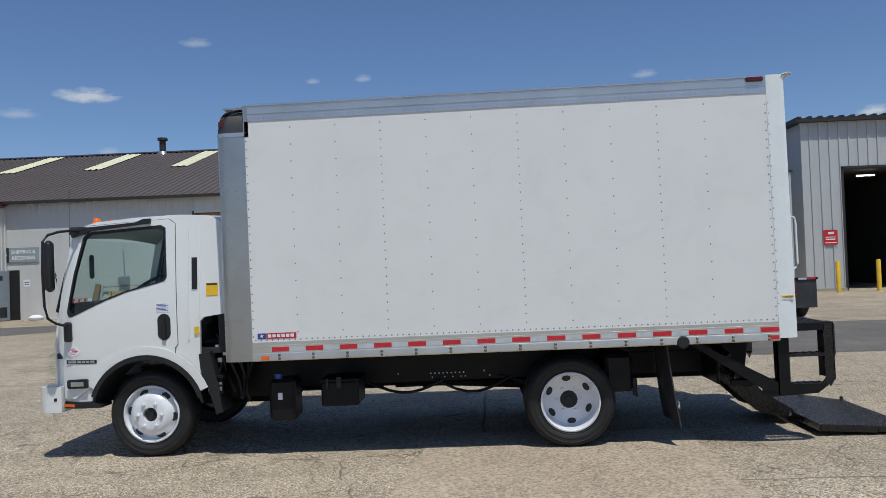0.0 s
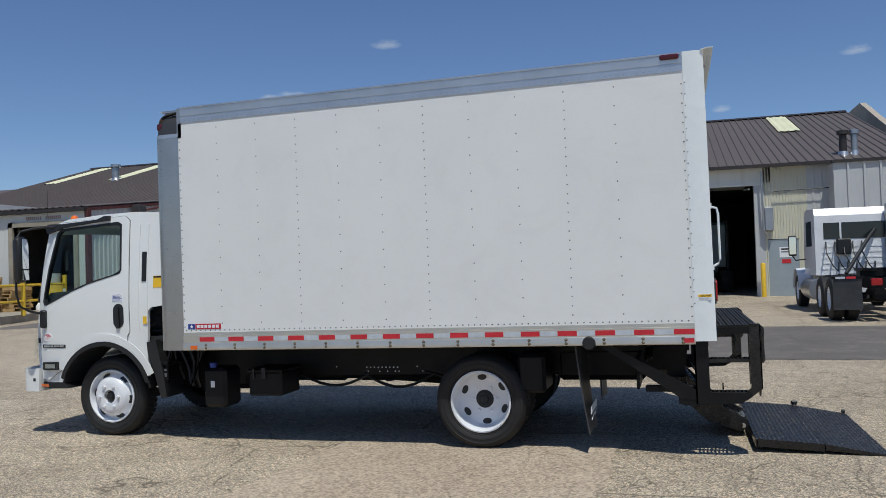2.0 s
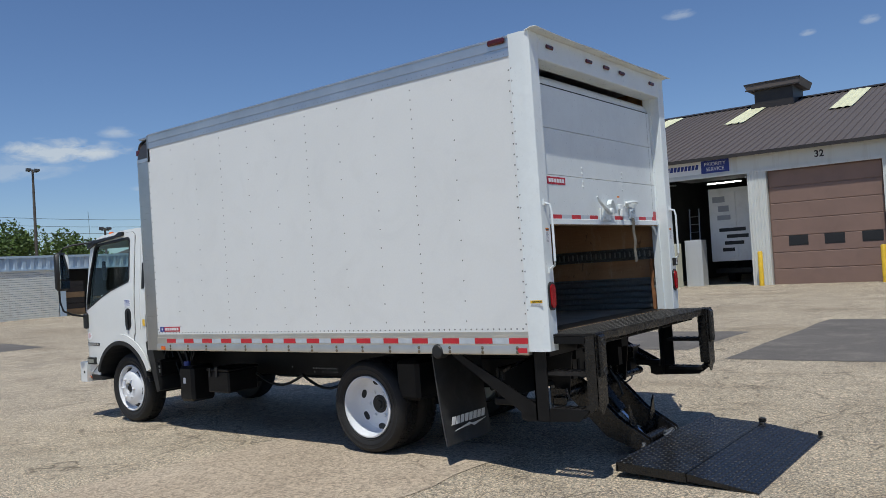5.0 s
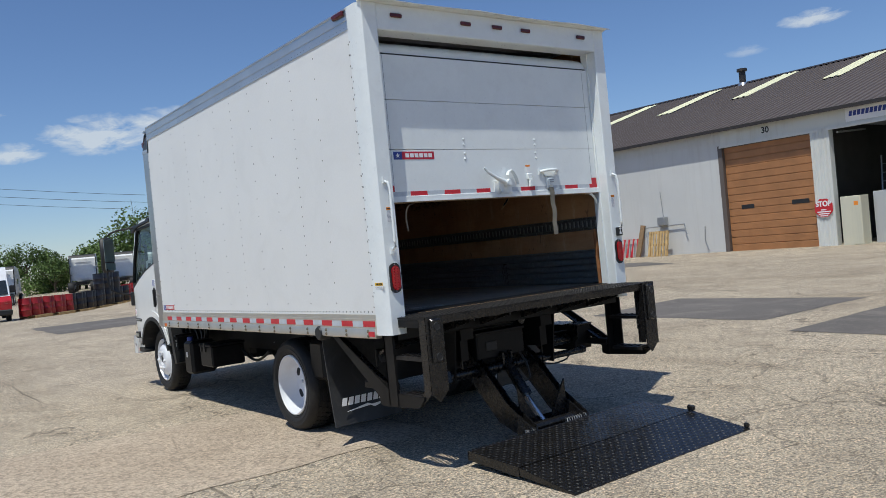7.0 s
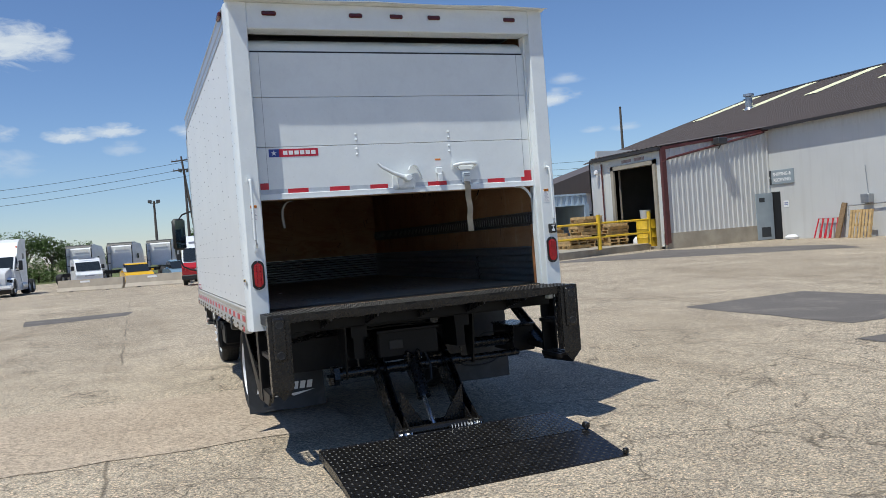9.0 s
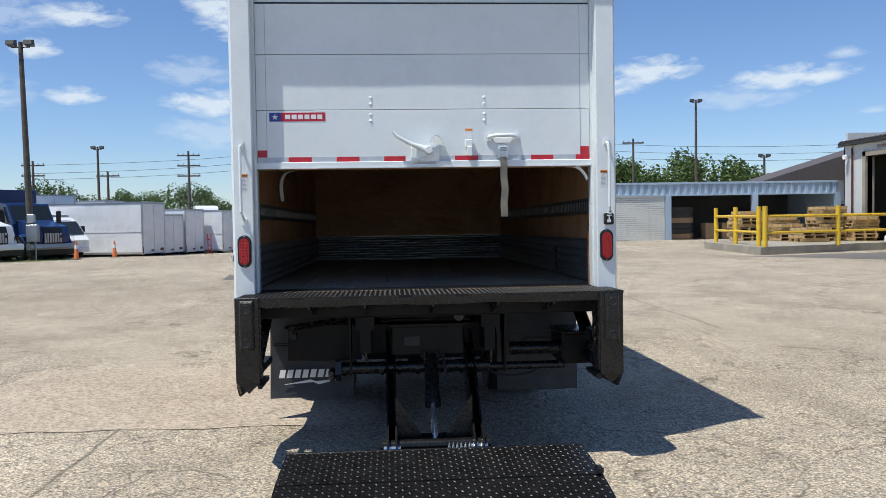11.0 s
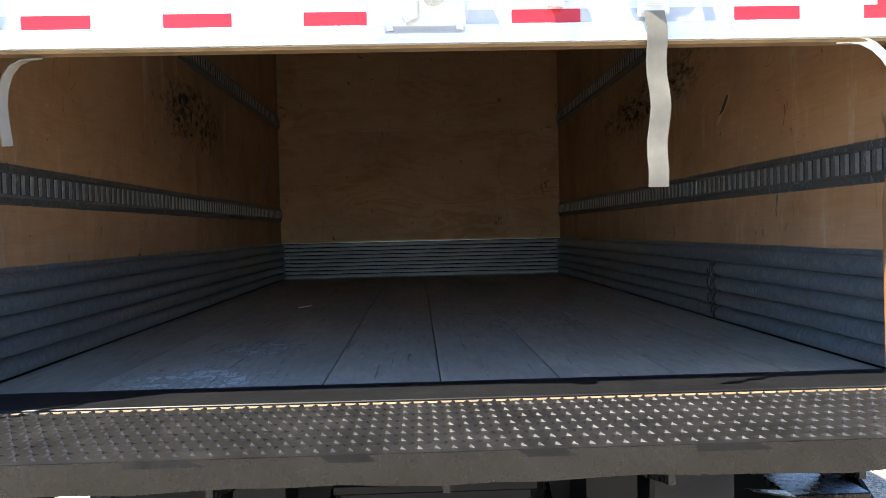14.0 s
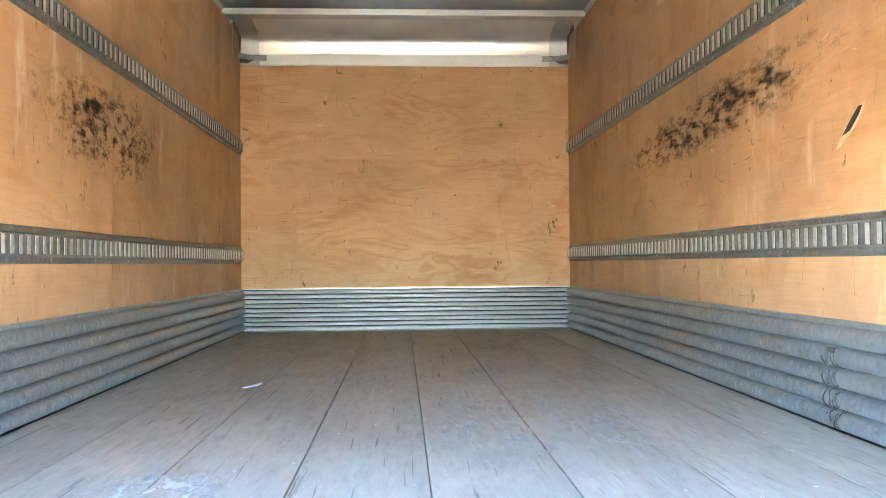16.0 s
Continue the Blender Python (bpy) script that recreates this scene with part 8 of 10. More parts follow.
# cabinet, parked truck and ladder inside the open bay
cb = thing("steel_cabinet", "cream steel cabinet standing in the bay entrance", "cabinet")
part("body", Shape().box(-10.2, -9.45, WY - 0.15, WY + 0.45, 0.0, 1.85, 0.015), "siding_cream", cb)
part("door", Shape().box(-9.8, -9.48, WY - 0.17, WY - 0.15, 0.08, 1.8, 0.006), "siding_cream", cb)
part("label", Shape().box(-9.7, -9.55, WY - 0.176, WY - 0.17, 1.5, 1.65), "label_orange", cb)
c2 = thing("steel_locker", "grey steel locker inside the bay", "cabinet")
part("body", Shape().box(-9.4, -8.7, WY + 0.7, WY + 1.3, 0.0, 1.95, 0.015), "siding_grey", c2)
ld = thing("ladder", "aluminium step ladder leaning in the bay", "ladder")
for x in (-9.35, -8.95):
    part("side_rail", Shape().tube([(x, WY + 1.2, 0.0), (x - 0.3, WY + 2.2, 3.3)], 0.03, 6), "alu_dark", ld)
for k in range(9):
    f = 0.1 + 0.1 * k
    part("rung", Shape().tube([(-9.35 - 0.3 * f, WY + 1.2 + f, 3.3 * f), (-8.95 - 0.3 * f, WY + 1.2 + f, 3.3 * f)], 0.018, 5), "alu_dark", ld)
bx = thing("parked_box_truck", "white box truck parked inside the bay, rear towards the yard", "truck")
part("cargo_box", Shape().box(-8.95, -6.65, WY + 2.6, WY + 8.0, 1.0, 4.1, 0.02), "veh_white", bx)
part("cargo_door", Shape().box(-8.85, -7.82, WY + 2.57, WY + 2.6, 1.1, 3.95, 0.01).box(-7.79, -6.75, WY + 2.57, WY + 2.6, 1.1, 3.95, 0.01), "veh_white", bx)
ab = Shape()
for k, (x0, w) in enumerate(((-8.55, 1.1), (-8.25, 0.9), (-8.35, 0.8), (-8.45, 0.5))):
    ab.box(x0, x0 + w, WY + 2.56, WY + 2.57, 2.25 - 0.28 * k, 2.40 - 0.28 * k)
part("painted_bar", ab, "ink", bx)
part("truck_drawing", Shape().box(-8.6, -8.05, WY + 2.56, WY + 2.57, 2.75, 2.95).box(-8.55, -8.1, WY + 2.56, WY + 2.57, 3.1, 3.35).box(-8.77, -8.25, WY + 2.56, WY + 2.57, 3.5, 3.75), "label_grey", bx)
part("wheel", Shape().lathe([(0.0, -0.15), (0.45, -0.15), (0.45, 0.15), (0.0, 0.15)], (-8.6, WY + 4.4, 0.45), "x", 18), "rubber", bx)
part("wheel", Shape().lathe([(0.0, -0.15), (0.45, -0.15), (0.45, 0.15), (0.0, 0.15)], (-7.0, WY + 4.4, 0.45), "x", 18), "rubber", bx)
part("bumper", Shape().box(-8.8, -6.8, WY + 2.6, WY + 2.75, 0.5, 0.7), "black", bx)

def bollard(x, y, h=1.3, r=0.09):
    z = ground_z(x, y)
    return solo("bollard", Shape().lathe([(0.0, z - 0.1), (r, z - 0.1), (r, z + h - 0.04), (r * 0.7, z + h), (0.0, z + h)], (x, y, 0), "z", 14), "yellow", "yellow-painted steel bollard beside a bay door", "bollard", group="bay bollards", smooth=40)


for x, y in ((-1.95, 26.3), (-1.1, 26.3), (2.85, 26.4), (-6.1, 26.4), (11.7, 26.6), (13.6, 27.2)):
    bollard(x, y)
part("downpipe", Shape().tube([(2.9, WY - 0.25, 4.9), (2.95, WY - 0.25, 2.6), (3.1, WY - 0.25, 2.4)], 0.04, 6).box(3.0, 3.3, WY - 0.3, WY, 2.6, 3.5, 0.02), "alu_dark", house)
part("wall_cable", Shape().tube([(3.35, WY - 0.2, 4.1), (6.0, WY - 0.2, 4.15)], 0.02, 6), "plastic", house)
# personnel door, sign and clutter by the wall
# no opening here: a black panel stands for the unlit inside
part("door_opening", Shape().box(-23.72, -22.92, WY - 0.006, WY + 0.002, 0.0, 2.18), "ink", house, "black panel drawn for the unlit open doorway")
od = part("open_door", Shape().box(-0.92, 0.0, -0.03, 0.02, 0.03, 2.15, 0.004).moved(pose(-23.38, WY - 0.05, 0, 0, 0, 86)), "sign_grey", house, "grey steel door standing open")
part("kick_plate", Shape().box(-0.7, -0.2, -0.036, -0.03, 0.15, 0.6).box(-0.75, -0.45, -0.036, -0.03, 1.75, 1.95).moved(pose(-23.38, WY - 0.05, 0, 0, 0, 86)), "sign_dark", od)
ss = thing("shipping_sign", "grey shipping and receiving sign with a white diamond mark", "sign")
part("sign_board", Shape().box(-23.35, -22.03, WY - 0.06, WY, 2.52, 3.16, 0.01), "sign_grey", ss)
part("mark_field", Shape().box(-24.0, -23.36, WY - 0.06, WY, 2.52, 3.16, 0.01), "sign_dark", ss)
part("diamond", Shape().prism([(-23.68, 2.58), (-23.42, 2.84), (-23.68, 3.10), (-23.94, 2.84)], "y", WY - 0.068, WY - 0.06), "logo_white", ss)
part("diamond_bar", Shape().box(-23.82, -23.54, WY - 0.074, WY - 0.068, 2.80, 2.88), "sign_dark", ss)
text_part("lettering", "SHIPPING &", 0.21, pose(-22.7, WY - 0.064, 2.96, 90, 0, 0), "logo_white", ss, "", 0.006)
text_part("lettering", "RECEIVING", 0.21, pose(-22.7, WY - 0.064, 2.70, 90, 0, 0), "logo_white", ss, "", 0.006)
part("door_notice", Shape().box(-22.75, -22.45, WY - 0.012, WY, 1.45, 1.75), "logo_white", house)
part("notice_bar", Shape().box(-22.7, -22.5, WY - 0.016, WY - 0.012, 1.62, 1.66).box(-22.7, -22.5, WY - 0.016, WY - 0.012, 1.54, 1.57), "logo_blue", house)
part("wall_bracket", Shape().tube([(-19.2, WY - 0.1, 0.9), (-19.15, WY - 0.1, 1.32), (-17.1, WY - 0.1, 1.36), (-17.0, WY - 0.1, 0.9)], 0.025, 6).tube([(-18.15, WY - 0.1, 1.36), (-18.25, WY - 0.1, 2.9)], 0.015, 6).box(-18.4, -18.0, WY - 0.3, WY, 1.38, 1.75, 0.02), "alu_dark", house, "pipes and a lamp bracket on the wall")
part("wall_hose", Shape().tube([(-16.1, WY - 0.05, 1.2), (-16.15, WY - 0.05, 0.6), (-16.0, WY - 0.05, 0.15)], 0.02, 5), "alu_dark", house)


def pallet(m, label="raw wooden pallet leaning against the wall", group=""):
    p = thing("pallet", label, "pallet", m, group)
    for k in range(7):
        part("top_board", Shape().box(-0.6, 0.6, -0.5 + 0.151 * k, -0.5 + 0.151 * k + 0.095, 0.12, 0.14), "pallet", p)
    for y in (-0.5, -0.05, 0.4):
        part("stringer", Shape().box(-0.6, 0.6, y, y + 0.06, 0.02, 0.12), "pallet", p)
    for k in range(3):
        part("bottom_board", Shape().box(-0.6 + 0.55 * k, -0.5 + 0.55 * k, -0.5, 0.5, 0.0, 0.02), "pallet", p)
    return p


pallet(pose(-18.25, WY - 0.45, 0.53, 78, 0, 0) @ pose(0, 0, 0, 0, 0, 90))
saw = thing("red_trestles", "folded red steel trestles leaning on the wall", "trestle")
for k in range(4):
    x = -20.8 + 0.26 * k
    part("frame", Shape().tube([(x, WY - 0.35, 0.02), (x + 0.08, WY - 0.1, 0.85), (x + 0.30, WY - 0.1, 0.85), (x + 0.34, WY - 0.35, 0.02)], 0.03, 6), "sign_red", saw)
solo("leaning_plank", Shape().box(-0.12, 0.12, -0.03, 0.03, 0.0, 1.5).moved(pose(-19.6, WY - 0.35, 0.0, -12, 8, 0)), "rawwood", "bare plank leaning on the wall", "plank")
solo("sand_bag", Shape().lathe([(0.0, 0.0), (0.28, 0.03), (0.3, 0.12), (0.15, 0.22), (0.0, 0.23)], (-22.0, WY - 0.4, 0.0), "z", 12), "logo_white", "white bag slumped at the wall's foot", "bag", smooth=60)
solo("red_canister", Shape().lathe([(0.0, 0.0), (0.16, 0.0), (0.16, 0.4), (0.1, 0.46), (0.0, 0.46)], (-23.9, 25.2, 0.0), "z", 12), "red_paint", "small red canister by the door", "canister", smooth=40)

# ---- dock bay that juts from the warehouse ----
BX0, BX1, BY = -28.8, -23.5, 20.9
dock = thing("wall_dock_bay", "ribbed grey dock bay with a concrete footing and red trim", "building", kind="structure")
rib = []
n = 22
for k in range(n):
    u, w = BY + (WY - BY) * k / n, (WY - BY) / n
    rib += [(BX1, u), (BX1, u + w * 0.5), (BX1 + 0.035, u + w * 0.62), (BX1 + 0.035, u + w * 0.88)]
s = Shape().prism(rib + [(BX1, WY), (BX1 - 0.12, WY), (BX1 - 0.12, BY)], "z", 0.70, 5.05)
for v in s.bm.verts:
    if v.co.z > 2:
        v.co.z = 4.33 + (v.co.y - BY) / (WY - BY) * 0.68
part("ribbed_side", s, "siding", dock, "vertically ribbed steel side")
part("footing", Shape().box(BX1 - 0.2, BX1 + 0.06, BY, WY, BASE, 0.70, 0.01), "dock", dock, "stained concrete footing")
part("side_trim", Shape().prism([(BY - 0.05, 4.33), (WY, 5.0), (WY, 5.14), (BY - 0.05, 4.47)], "x", BX1 + 0.01, BX1 + 0.09).box(BX1 - 0.02, BX1 + 0.14, BY - 0.1, BY + 0.12, 0.25, 4.4), "red_paint", dock, "dull red trim and corner post")
part("drain_pipe", Shape().tube([(BX1 + 0.12, WY - 0.3, 4.95), (BX1 + 0.12, BY + 0.3, 3.95), (BX1 + 0.12, BY - 0.1, 3.8), (BX1 + 0.12, BY - 0.1, 0.2)], 0.05, 8), "red_paint", dock, "", 40)
part("flood_lamp", Shape().box(BX1 + 0.1, BX1 + 0.5, 23.6, 24.1, 4.45, 4.75, 0.03).tube([(BX1, 24.0, 4.3), (BX1 + 0.3, 23.9, 4.5)], 0.03, 6), "lamp_metal", dock, "dark flood lamp on a bracket")
part("front_pier", Shape().box(BX0, -27.2, BY, BY + 0.2, BASE, 4.33).box(-24.1, BX1 - 0.121, BY, BY + 0.2, BASE, 4.33).box(-27.2, -24.1, BY, BY + 0.2, 3.78, 4.33), "trim_white", dock, "off-white dock front")
part("opening_frame", Shape().box(-27.42, -27.2, BY - 0.1, BY + 0.3, 0.0, 3.98).box(-24.1, -23.9, BY - 0.1, BY + 0.3, 0.0, 3.98).box(-27.42, -23.9, BY - 0.1, BY + 0.3, 3.78, 3.98), "dock", dock)
for k in range(2):
    pieces("faded_bar", [(-26.55 + 1.0 * k + 0.1 * q, -26.48 + 1.0 * k + 0.1 * q, BY - 0.012, BY - 0.002, 4.06, 4.2) for q in range(8)], "faded_red", dock, "faded red lettering")
part("front_eave", Shape().box(BX0 - 0.2, BX1 + 0.1, BY - 0.25, BY - 0.1, 4.33, 4.47), "fascia", dock, "dark eave trim")
s = Shape()
lo, hi = [], []
for k in range(33):
    x = BX0 - 0.2 + (BX1 - BX0 + 0.3) * k / 32
    h = 0.04 if k % 2 else 0.0
    lo.append((x, BY - 0.2, 4.48 + h))
    hi.append((x, WY + 0.8, 5.27 + h))
part("lean_roof", s.slab([lo, hi], -0.03), "roof", dock, "brown ribbed lean-to roof")
part("side_wall", Shape().box(BX0, BX0 + 0.15, BY, WY, BASE, 4.9), "siding", dock)
part("white_corner", Shape().box(BX0 - 0.02, BX0 + 0.5, BY - 0.03, BY, BASE, 4.33), "siding", dock)
part("pipe", Shape().tube([(-28.2, BY - 0.08, 4.2), (-28.2, BY - 0.08, 0.3)], 0.04, 6), "red_paint", dock)
part("camera_dome", Shape().lathe([(0.0, 3.7), (0.12, 3.75), (0.12, 3.9), (0.0, 3.95)], (-28.5, BY - 0.2, 0.0), "z", 12), "logo_white", dock, "white security lamp")
part("dock_floor", Shape().box(BX0 + 0.15, BX1 - 0.2, BY, WY, BASE, 0.12), "dock", dock)
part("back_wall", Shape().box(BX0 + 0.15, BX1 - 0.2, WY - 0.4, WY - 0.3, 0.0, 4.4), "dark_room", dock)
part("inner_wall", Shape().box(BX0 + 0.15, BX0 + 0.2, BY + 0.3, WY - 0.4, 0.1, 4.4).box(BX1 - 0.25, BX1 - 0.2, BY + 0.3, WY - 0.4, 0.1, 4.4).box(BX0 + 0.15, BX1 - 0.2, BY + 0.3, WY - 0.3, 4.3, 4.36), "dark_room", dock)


def drum(x, y, z, material, label, group="drums", r=0.29, h=0.88):
    d = thing("drum", label, "drum", pose(x, y, z), group)
    pr = [(0.0, 0.0), (r, 0.0), (r, h * 0.32), (r + 0.012, h * 0.34), (r, h * 0.36), (r, h * 0.64), (r + 0.012, h * 0.66), (r, h * 0.68), (r, h), (r - 0.02, h), (r - 0.02, h - 0.02), (0.0, h - 0.02)]
    part("shell", Shape().lathe(pr, (0, 0, 0), "z", 20), material, d, "", 40)
    part("bung", Shape().lathe([(0.0, h), (0.03, h), (0.03, h - 0.02), (0.0, h - 0.02)], (r * 0.6, 0, 0), "z", 8), "plastic", d)
    return d


drum(-25.45, 21.25, 0.12, "yellow", "yellow plastic drum in the dock opening", "", 0.45, 1.25)
solo("grey_tub", Shape().lathe([(0.0, 1.37), (0.22, 1.37), (0.26, 1.8), (0.0, 1.8)], (-25.45, 21.25, 0), "z", 14), "siding_grey", "grey tub on top of the yellow drum", "tub", smooth=40)
solo("white_jug", Shape().lathe([(0.0, 0.12), (0.17, 0.12), (0.17, 0.45), (0.06, 0.58), (0.0, 0.58)], (-26.2, 21.2, 0), "z", 12), "logo_white", "white plastic jug in the dock opening", "jug", smooth=40)
solo("brown_crate", Shape().box(-24.75, -24.2, 22.8, 23.6, 0.12, 3.0, 0.02), "oak_door", "tall brown crate inside the dock", "crate")

# ---- buildings to the east ----
east = thing("wall_east_building", "tall grey ribbed steel building with an open bay", "building", kind="structure")
EX0, EX1, EY, EH = 11.1, 34.0, 28.3, 7.35


def ribbed(x0, x1, y, z0, z1, pitch, depth, thick=0.15):
    n = max(1, round((x1 - x0) / pitch))
    pts = []
    for k in range(n):
        u, w = x0 + (x1 - x0) * k / n, (x1 - x0) / n
        pts += [(u, y), (u + w * 0.8, y), (u + w * 0.84, y - depth), (u + w * 0.96, y - depth)]
    pts += [(x1, y), (x1, y + thick), (x0, y + thick)]
    return Shape().prism(pts, "z", z0, z1)


part("front_wall", ribbed(EX0, 12.75, EY, BASE, EH, 0.4, 0.045), "siding_grey", east, "grey ribbed wall")
part("front_wall", ribbed(12.75, 17.6, EY, 5.35, EH, 0.4, 0.045), "siding_grey", east)
part("front_wall", ribbed(17.6, EX1, EY, BASE, EH, 0.4, 0.045), "siding_grey", east)
part("west_wall", Shape().box(EX0, EX0 + 0.15, EY + 0.15, 46, BASE, EH - 0.02), "siding_grey", east)
part("footing", Shape().box(EX0 - 0.03, 12.75, EY - 0.08, EY + 0.1, BASE, 0.18), "dock", east)
part("roof_edge", Shape().box(EX0 - 0.25, EX1, EY - 0.3, 46, EH, EH + 0.16), "fascia", east, "dark roof edge with a ribbed profile")
re = Shape()
for k in range(50):
    x = EX0 - 0.2 + 0.45 * k
    re.box(x, x + 0.16, EY - 0.32, 46, EH + 0.16, EH + 0.23)
part("roof_rib", re, "fascia", east)
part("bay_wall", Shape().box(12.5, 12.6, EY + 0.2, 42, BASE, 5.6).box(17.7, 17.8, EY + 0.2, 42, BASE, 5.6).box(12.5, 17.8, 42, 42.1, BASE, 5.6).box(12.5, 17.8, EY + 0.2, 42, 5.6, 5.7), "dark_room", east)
part("strip_lamp", Shape().box(13.6, 14.3, 32, 32.12, 4.9, 4.96).box(15.1, 15.9, 32, 32.12, 5.3, 5.36), "lamp_glow", east)
part("jamb", Shape().box(12.72, 12.82, EY - 0.06, EY + 0.2, BASE, 5.4).box(12.72, 17.6, EY - 0.06, EY + 0.2, 5.3, 5.4), "fascia", east)
rs = thing("red_sign", "red safety sign with white print", "sign")
part("face", Shape().box(11.85, 12.45, EY - 0.065, EY - 0.055, 2.05, 2.68), "sign_red", rs)
part("print_bar", Shape().box(11.93, 12.37, EY - 0.07, EY - 0.065, 2.36, 2.39).box(11.95, 12.35, EY - 0.07, EY - 0.065, 2.26, 2.31).box(11.9, 12.4, EY - 0.07, EY - 0.065, 2.12, 2.15).box(12.05, 12.3, EY - 0.07, EY - 0.065, 2.5, 2.6), "logo_white", rs)
low = thing("wall_low_annex", "low grey standing-seam annex between the buildings", "building", kind="structure")
part("front_wall", ribbed(5.3, 9.6, 25.6, BASE, 4.95, 0.55, 0.06), "siding_grey", low, "pale standing-seam wall")
part("side_wall", Shape().box(5.3, 5.42, 25.75, WY, BASE, 4.95).box(9.48, 9.6, 25.75, 31.0, BASE, 4.95), "siding_grey", low)
part("coping", Shape().box(5.25, 9.65, 25.5, 25.8, 4.95, 5.05), "fascia", low)
part("parapet", Shape().prism([(33.5, 5.0), (46, 5.0), (46, 9.9), (42, 9.9), (33.5, 6.6)], "x", 9.6, 9.9), "block", low, "stepped block parapet wall")


# ---- the parked rows, dock clutter and distance ----
def truck_wheel(parent, x, y, r=0.5, w=0.28, rim="veh_white"):
    """A vehicle wheel with its axle across y."""
    t = part("wheel", Shape().lathe([(r * 0.58, -w / 2), (r * 0.9, -w / 2), (r, -w * 0.36), (r, w * 0.36), (r * 0.9, w / 2), (r * 0.58, w / 2), (r * 0.55, w * 0.2), (r * 0.55, -w * 0.2), (r * 0.58, -w / 2)], (x, y, r), "y", 22), "rubber", parent, "", 40)
    part("rim", Shape().lathe([(0.0, -w * 0.30), (r * 0.25, -w * 0.30), (r * 0.5, -w * 0.15), (r * 0.58, -w * 0.46), (r * 0.58, w * 0.46), (r * 0.5, w * 0.15), (r * 0.25, w * 0.30), (0.0, w * 0.30)], (x, y, r), "y", 18), rim, t, "", 40)
    return t


def day_cab_tractor(m):
    """A tractor unit, local x forward."""
    v = thing("tractor_unit", "white day-cab tractor unit parked with its bare frame rear out", "truck", m)
    for y in (-0.42, 0.42):
        part("frame_rail", Shape().box(-3.4, 3.4, y - 0.05, y + 0.05, 0.75, 1.0), "black", v)
    for x in (-2.6, -1.3):
        for s in (-1, 1):
            truck_wheel(v, x, s * 1.08)
            truck_wheel(v, x, s * 0.76)
        part("axle", Shape().tube([(x, -1.0, 0.5), (x, 1.0, 0.5)], 0.09, 8), "black", v)
    for s in (-1, 1):
        truck_wheel(v, 3.0, s * 1.02)
        part("mud_flap", Shape().box(-3.42, -3.40, s * 0.95 - 0.3, s * 0.95 + 0.3, 0.28, 0.98), "flap", v, "black mud flap")
        part("flap_hanger", Shape().box(-3.44, -3.40, s * 0.95 - 0.33, s * 0.95 + 0.33, 0.98, 1.04), "black", v)
        part("red_tape", Shape().box(-3.45, -3.44, s * 1.0 - 0.22, s * 1.0 - 0.02, 0.985, 1.035), "red_tape", v)
        part("silver_tape", Shape().box(-3.45, -3.44, s * 1.0 + 0.0, s * 1.0 + 0.2, 0.985, 1.035), "silver_tape", v)
        part("tail_lamp", Shape().box(-3.46, -3.40, s * 0.35 - 0.12, s * 0.35 + 0.12, 0.82, 0.98, 0.02), "red_lens", v, "red tail lamp")
        part("fuel_tank", Shape().tube([(0.1, s * 0.95, 0.62), (1.7, s * 0.95, 0.62)], 0.3, 16), "alu", v, "", 40)
        part("fender", Shape().slab([[(3.0 + 0.62 * math.cos(radians(a)), s * 1.2, 0.55 + 0.62 * math.sin(radians(a))), (3.0 + 0.62 * math.cos(radians(a)), s * 0.8, 0.6 + 0.62 * math.sin(radians(a)))] for a in range(0, 181, 20)], 0.03), "veh_white", v, "", 50)
        mr = part("mirror", Shape().box(1.95, 2.05, s * 1.38 - 0.11, s * 1.38 + 0.11, 1.55, 2.15, 0.03), "plastic", v, "black door mirror")
        part("mirror_glass", Shape().box(1.944, 1.95, s * 1.38 - 0.09, s * 1.38 + 0.09, 1.6, 2.1), "mirror", mr)
        part("mirror_arm", Shape().tube([(2.1, s * 1.0, 1.45), (2.05, s * 1.3, 1.42), (2.0, s * 1.38, 1.55)], 0.02, 6), "plastic", mr)
    pieces("cross_member", [(-3.4, -3.25, -0.37, 0.37, 0.76, 0.99), (-2.0, -1.85, -0.37, 0.37, 0.76, 0.99)], "black", v)
    part("air_tank", Shape().tube([(-3.1, -0.25, 0.62), (-2.2, -0.25, 0.62)], 0.14, 12).tube([(-3.1, 0.2, 0.62), (-2.2, 0.2, 0.62)], 0.14, 12), "black", v, "", 40)
    part("fifth_wheel", Shape().prism([(-2.5, -0.45), (-1.6, -0.45), (-1.45, 0.0), (-1.6, 0.45), (-2.5, 0.45), (-2.75, 0.3), (-2.2, 0.06), (-2.2, -0.06), (-2.75, -0.3)], "z", 1.14, 1.2), "black", v, "greasy black coupling plate")
    part("coupling_stand", Shape().box(-2.2, -1.8, -0.45, 0.45, 1.0, 1.14), "black", v)
    cab = part("cab", Shape().prism([(0.35, 1.0), (0.35, 2.62), (0.5, 2.82), (1.9, 2.86), (2.15, 2.7), (2.35, 1.75), (2.35, 1.0)], "y", -1.02, 1.02), "veh_white", v, "white day cab")
    part("rear_window", Shape().box(0.335, 0.352, -0.78, 0.35, 1.98, 2.42, 0.02).box(0.335, 0.352, 0.4, 0.8, 1.98, 2.42, 0.02), "dark_glass", v, "dark rear window")
    pieces("side_window", [(0.9, 1.8, -1.03, -1.015, 1.8, 2.5), (0.9, 1.8, 1.015, 1.03, 1.8, 2.5)], "dark_glass", v)
    rb = Shape()
    for k in range(5):
        rb.box(0.34, 0.36, -0.85, 0.85, 1.15 + 0.15 * k, 1.19 + 0.15 * k)
    part("pressed_rib", rb, "veh_white", cab)
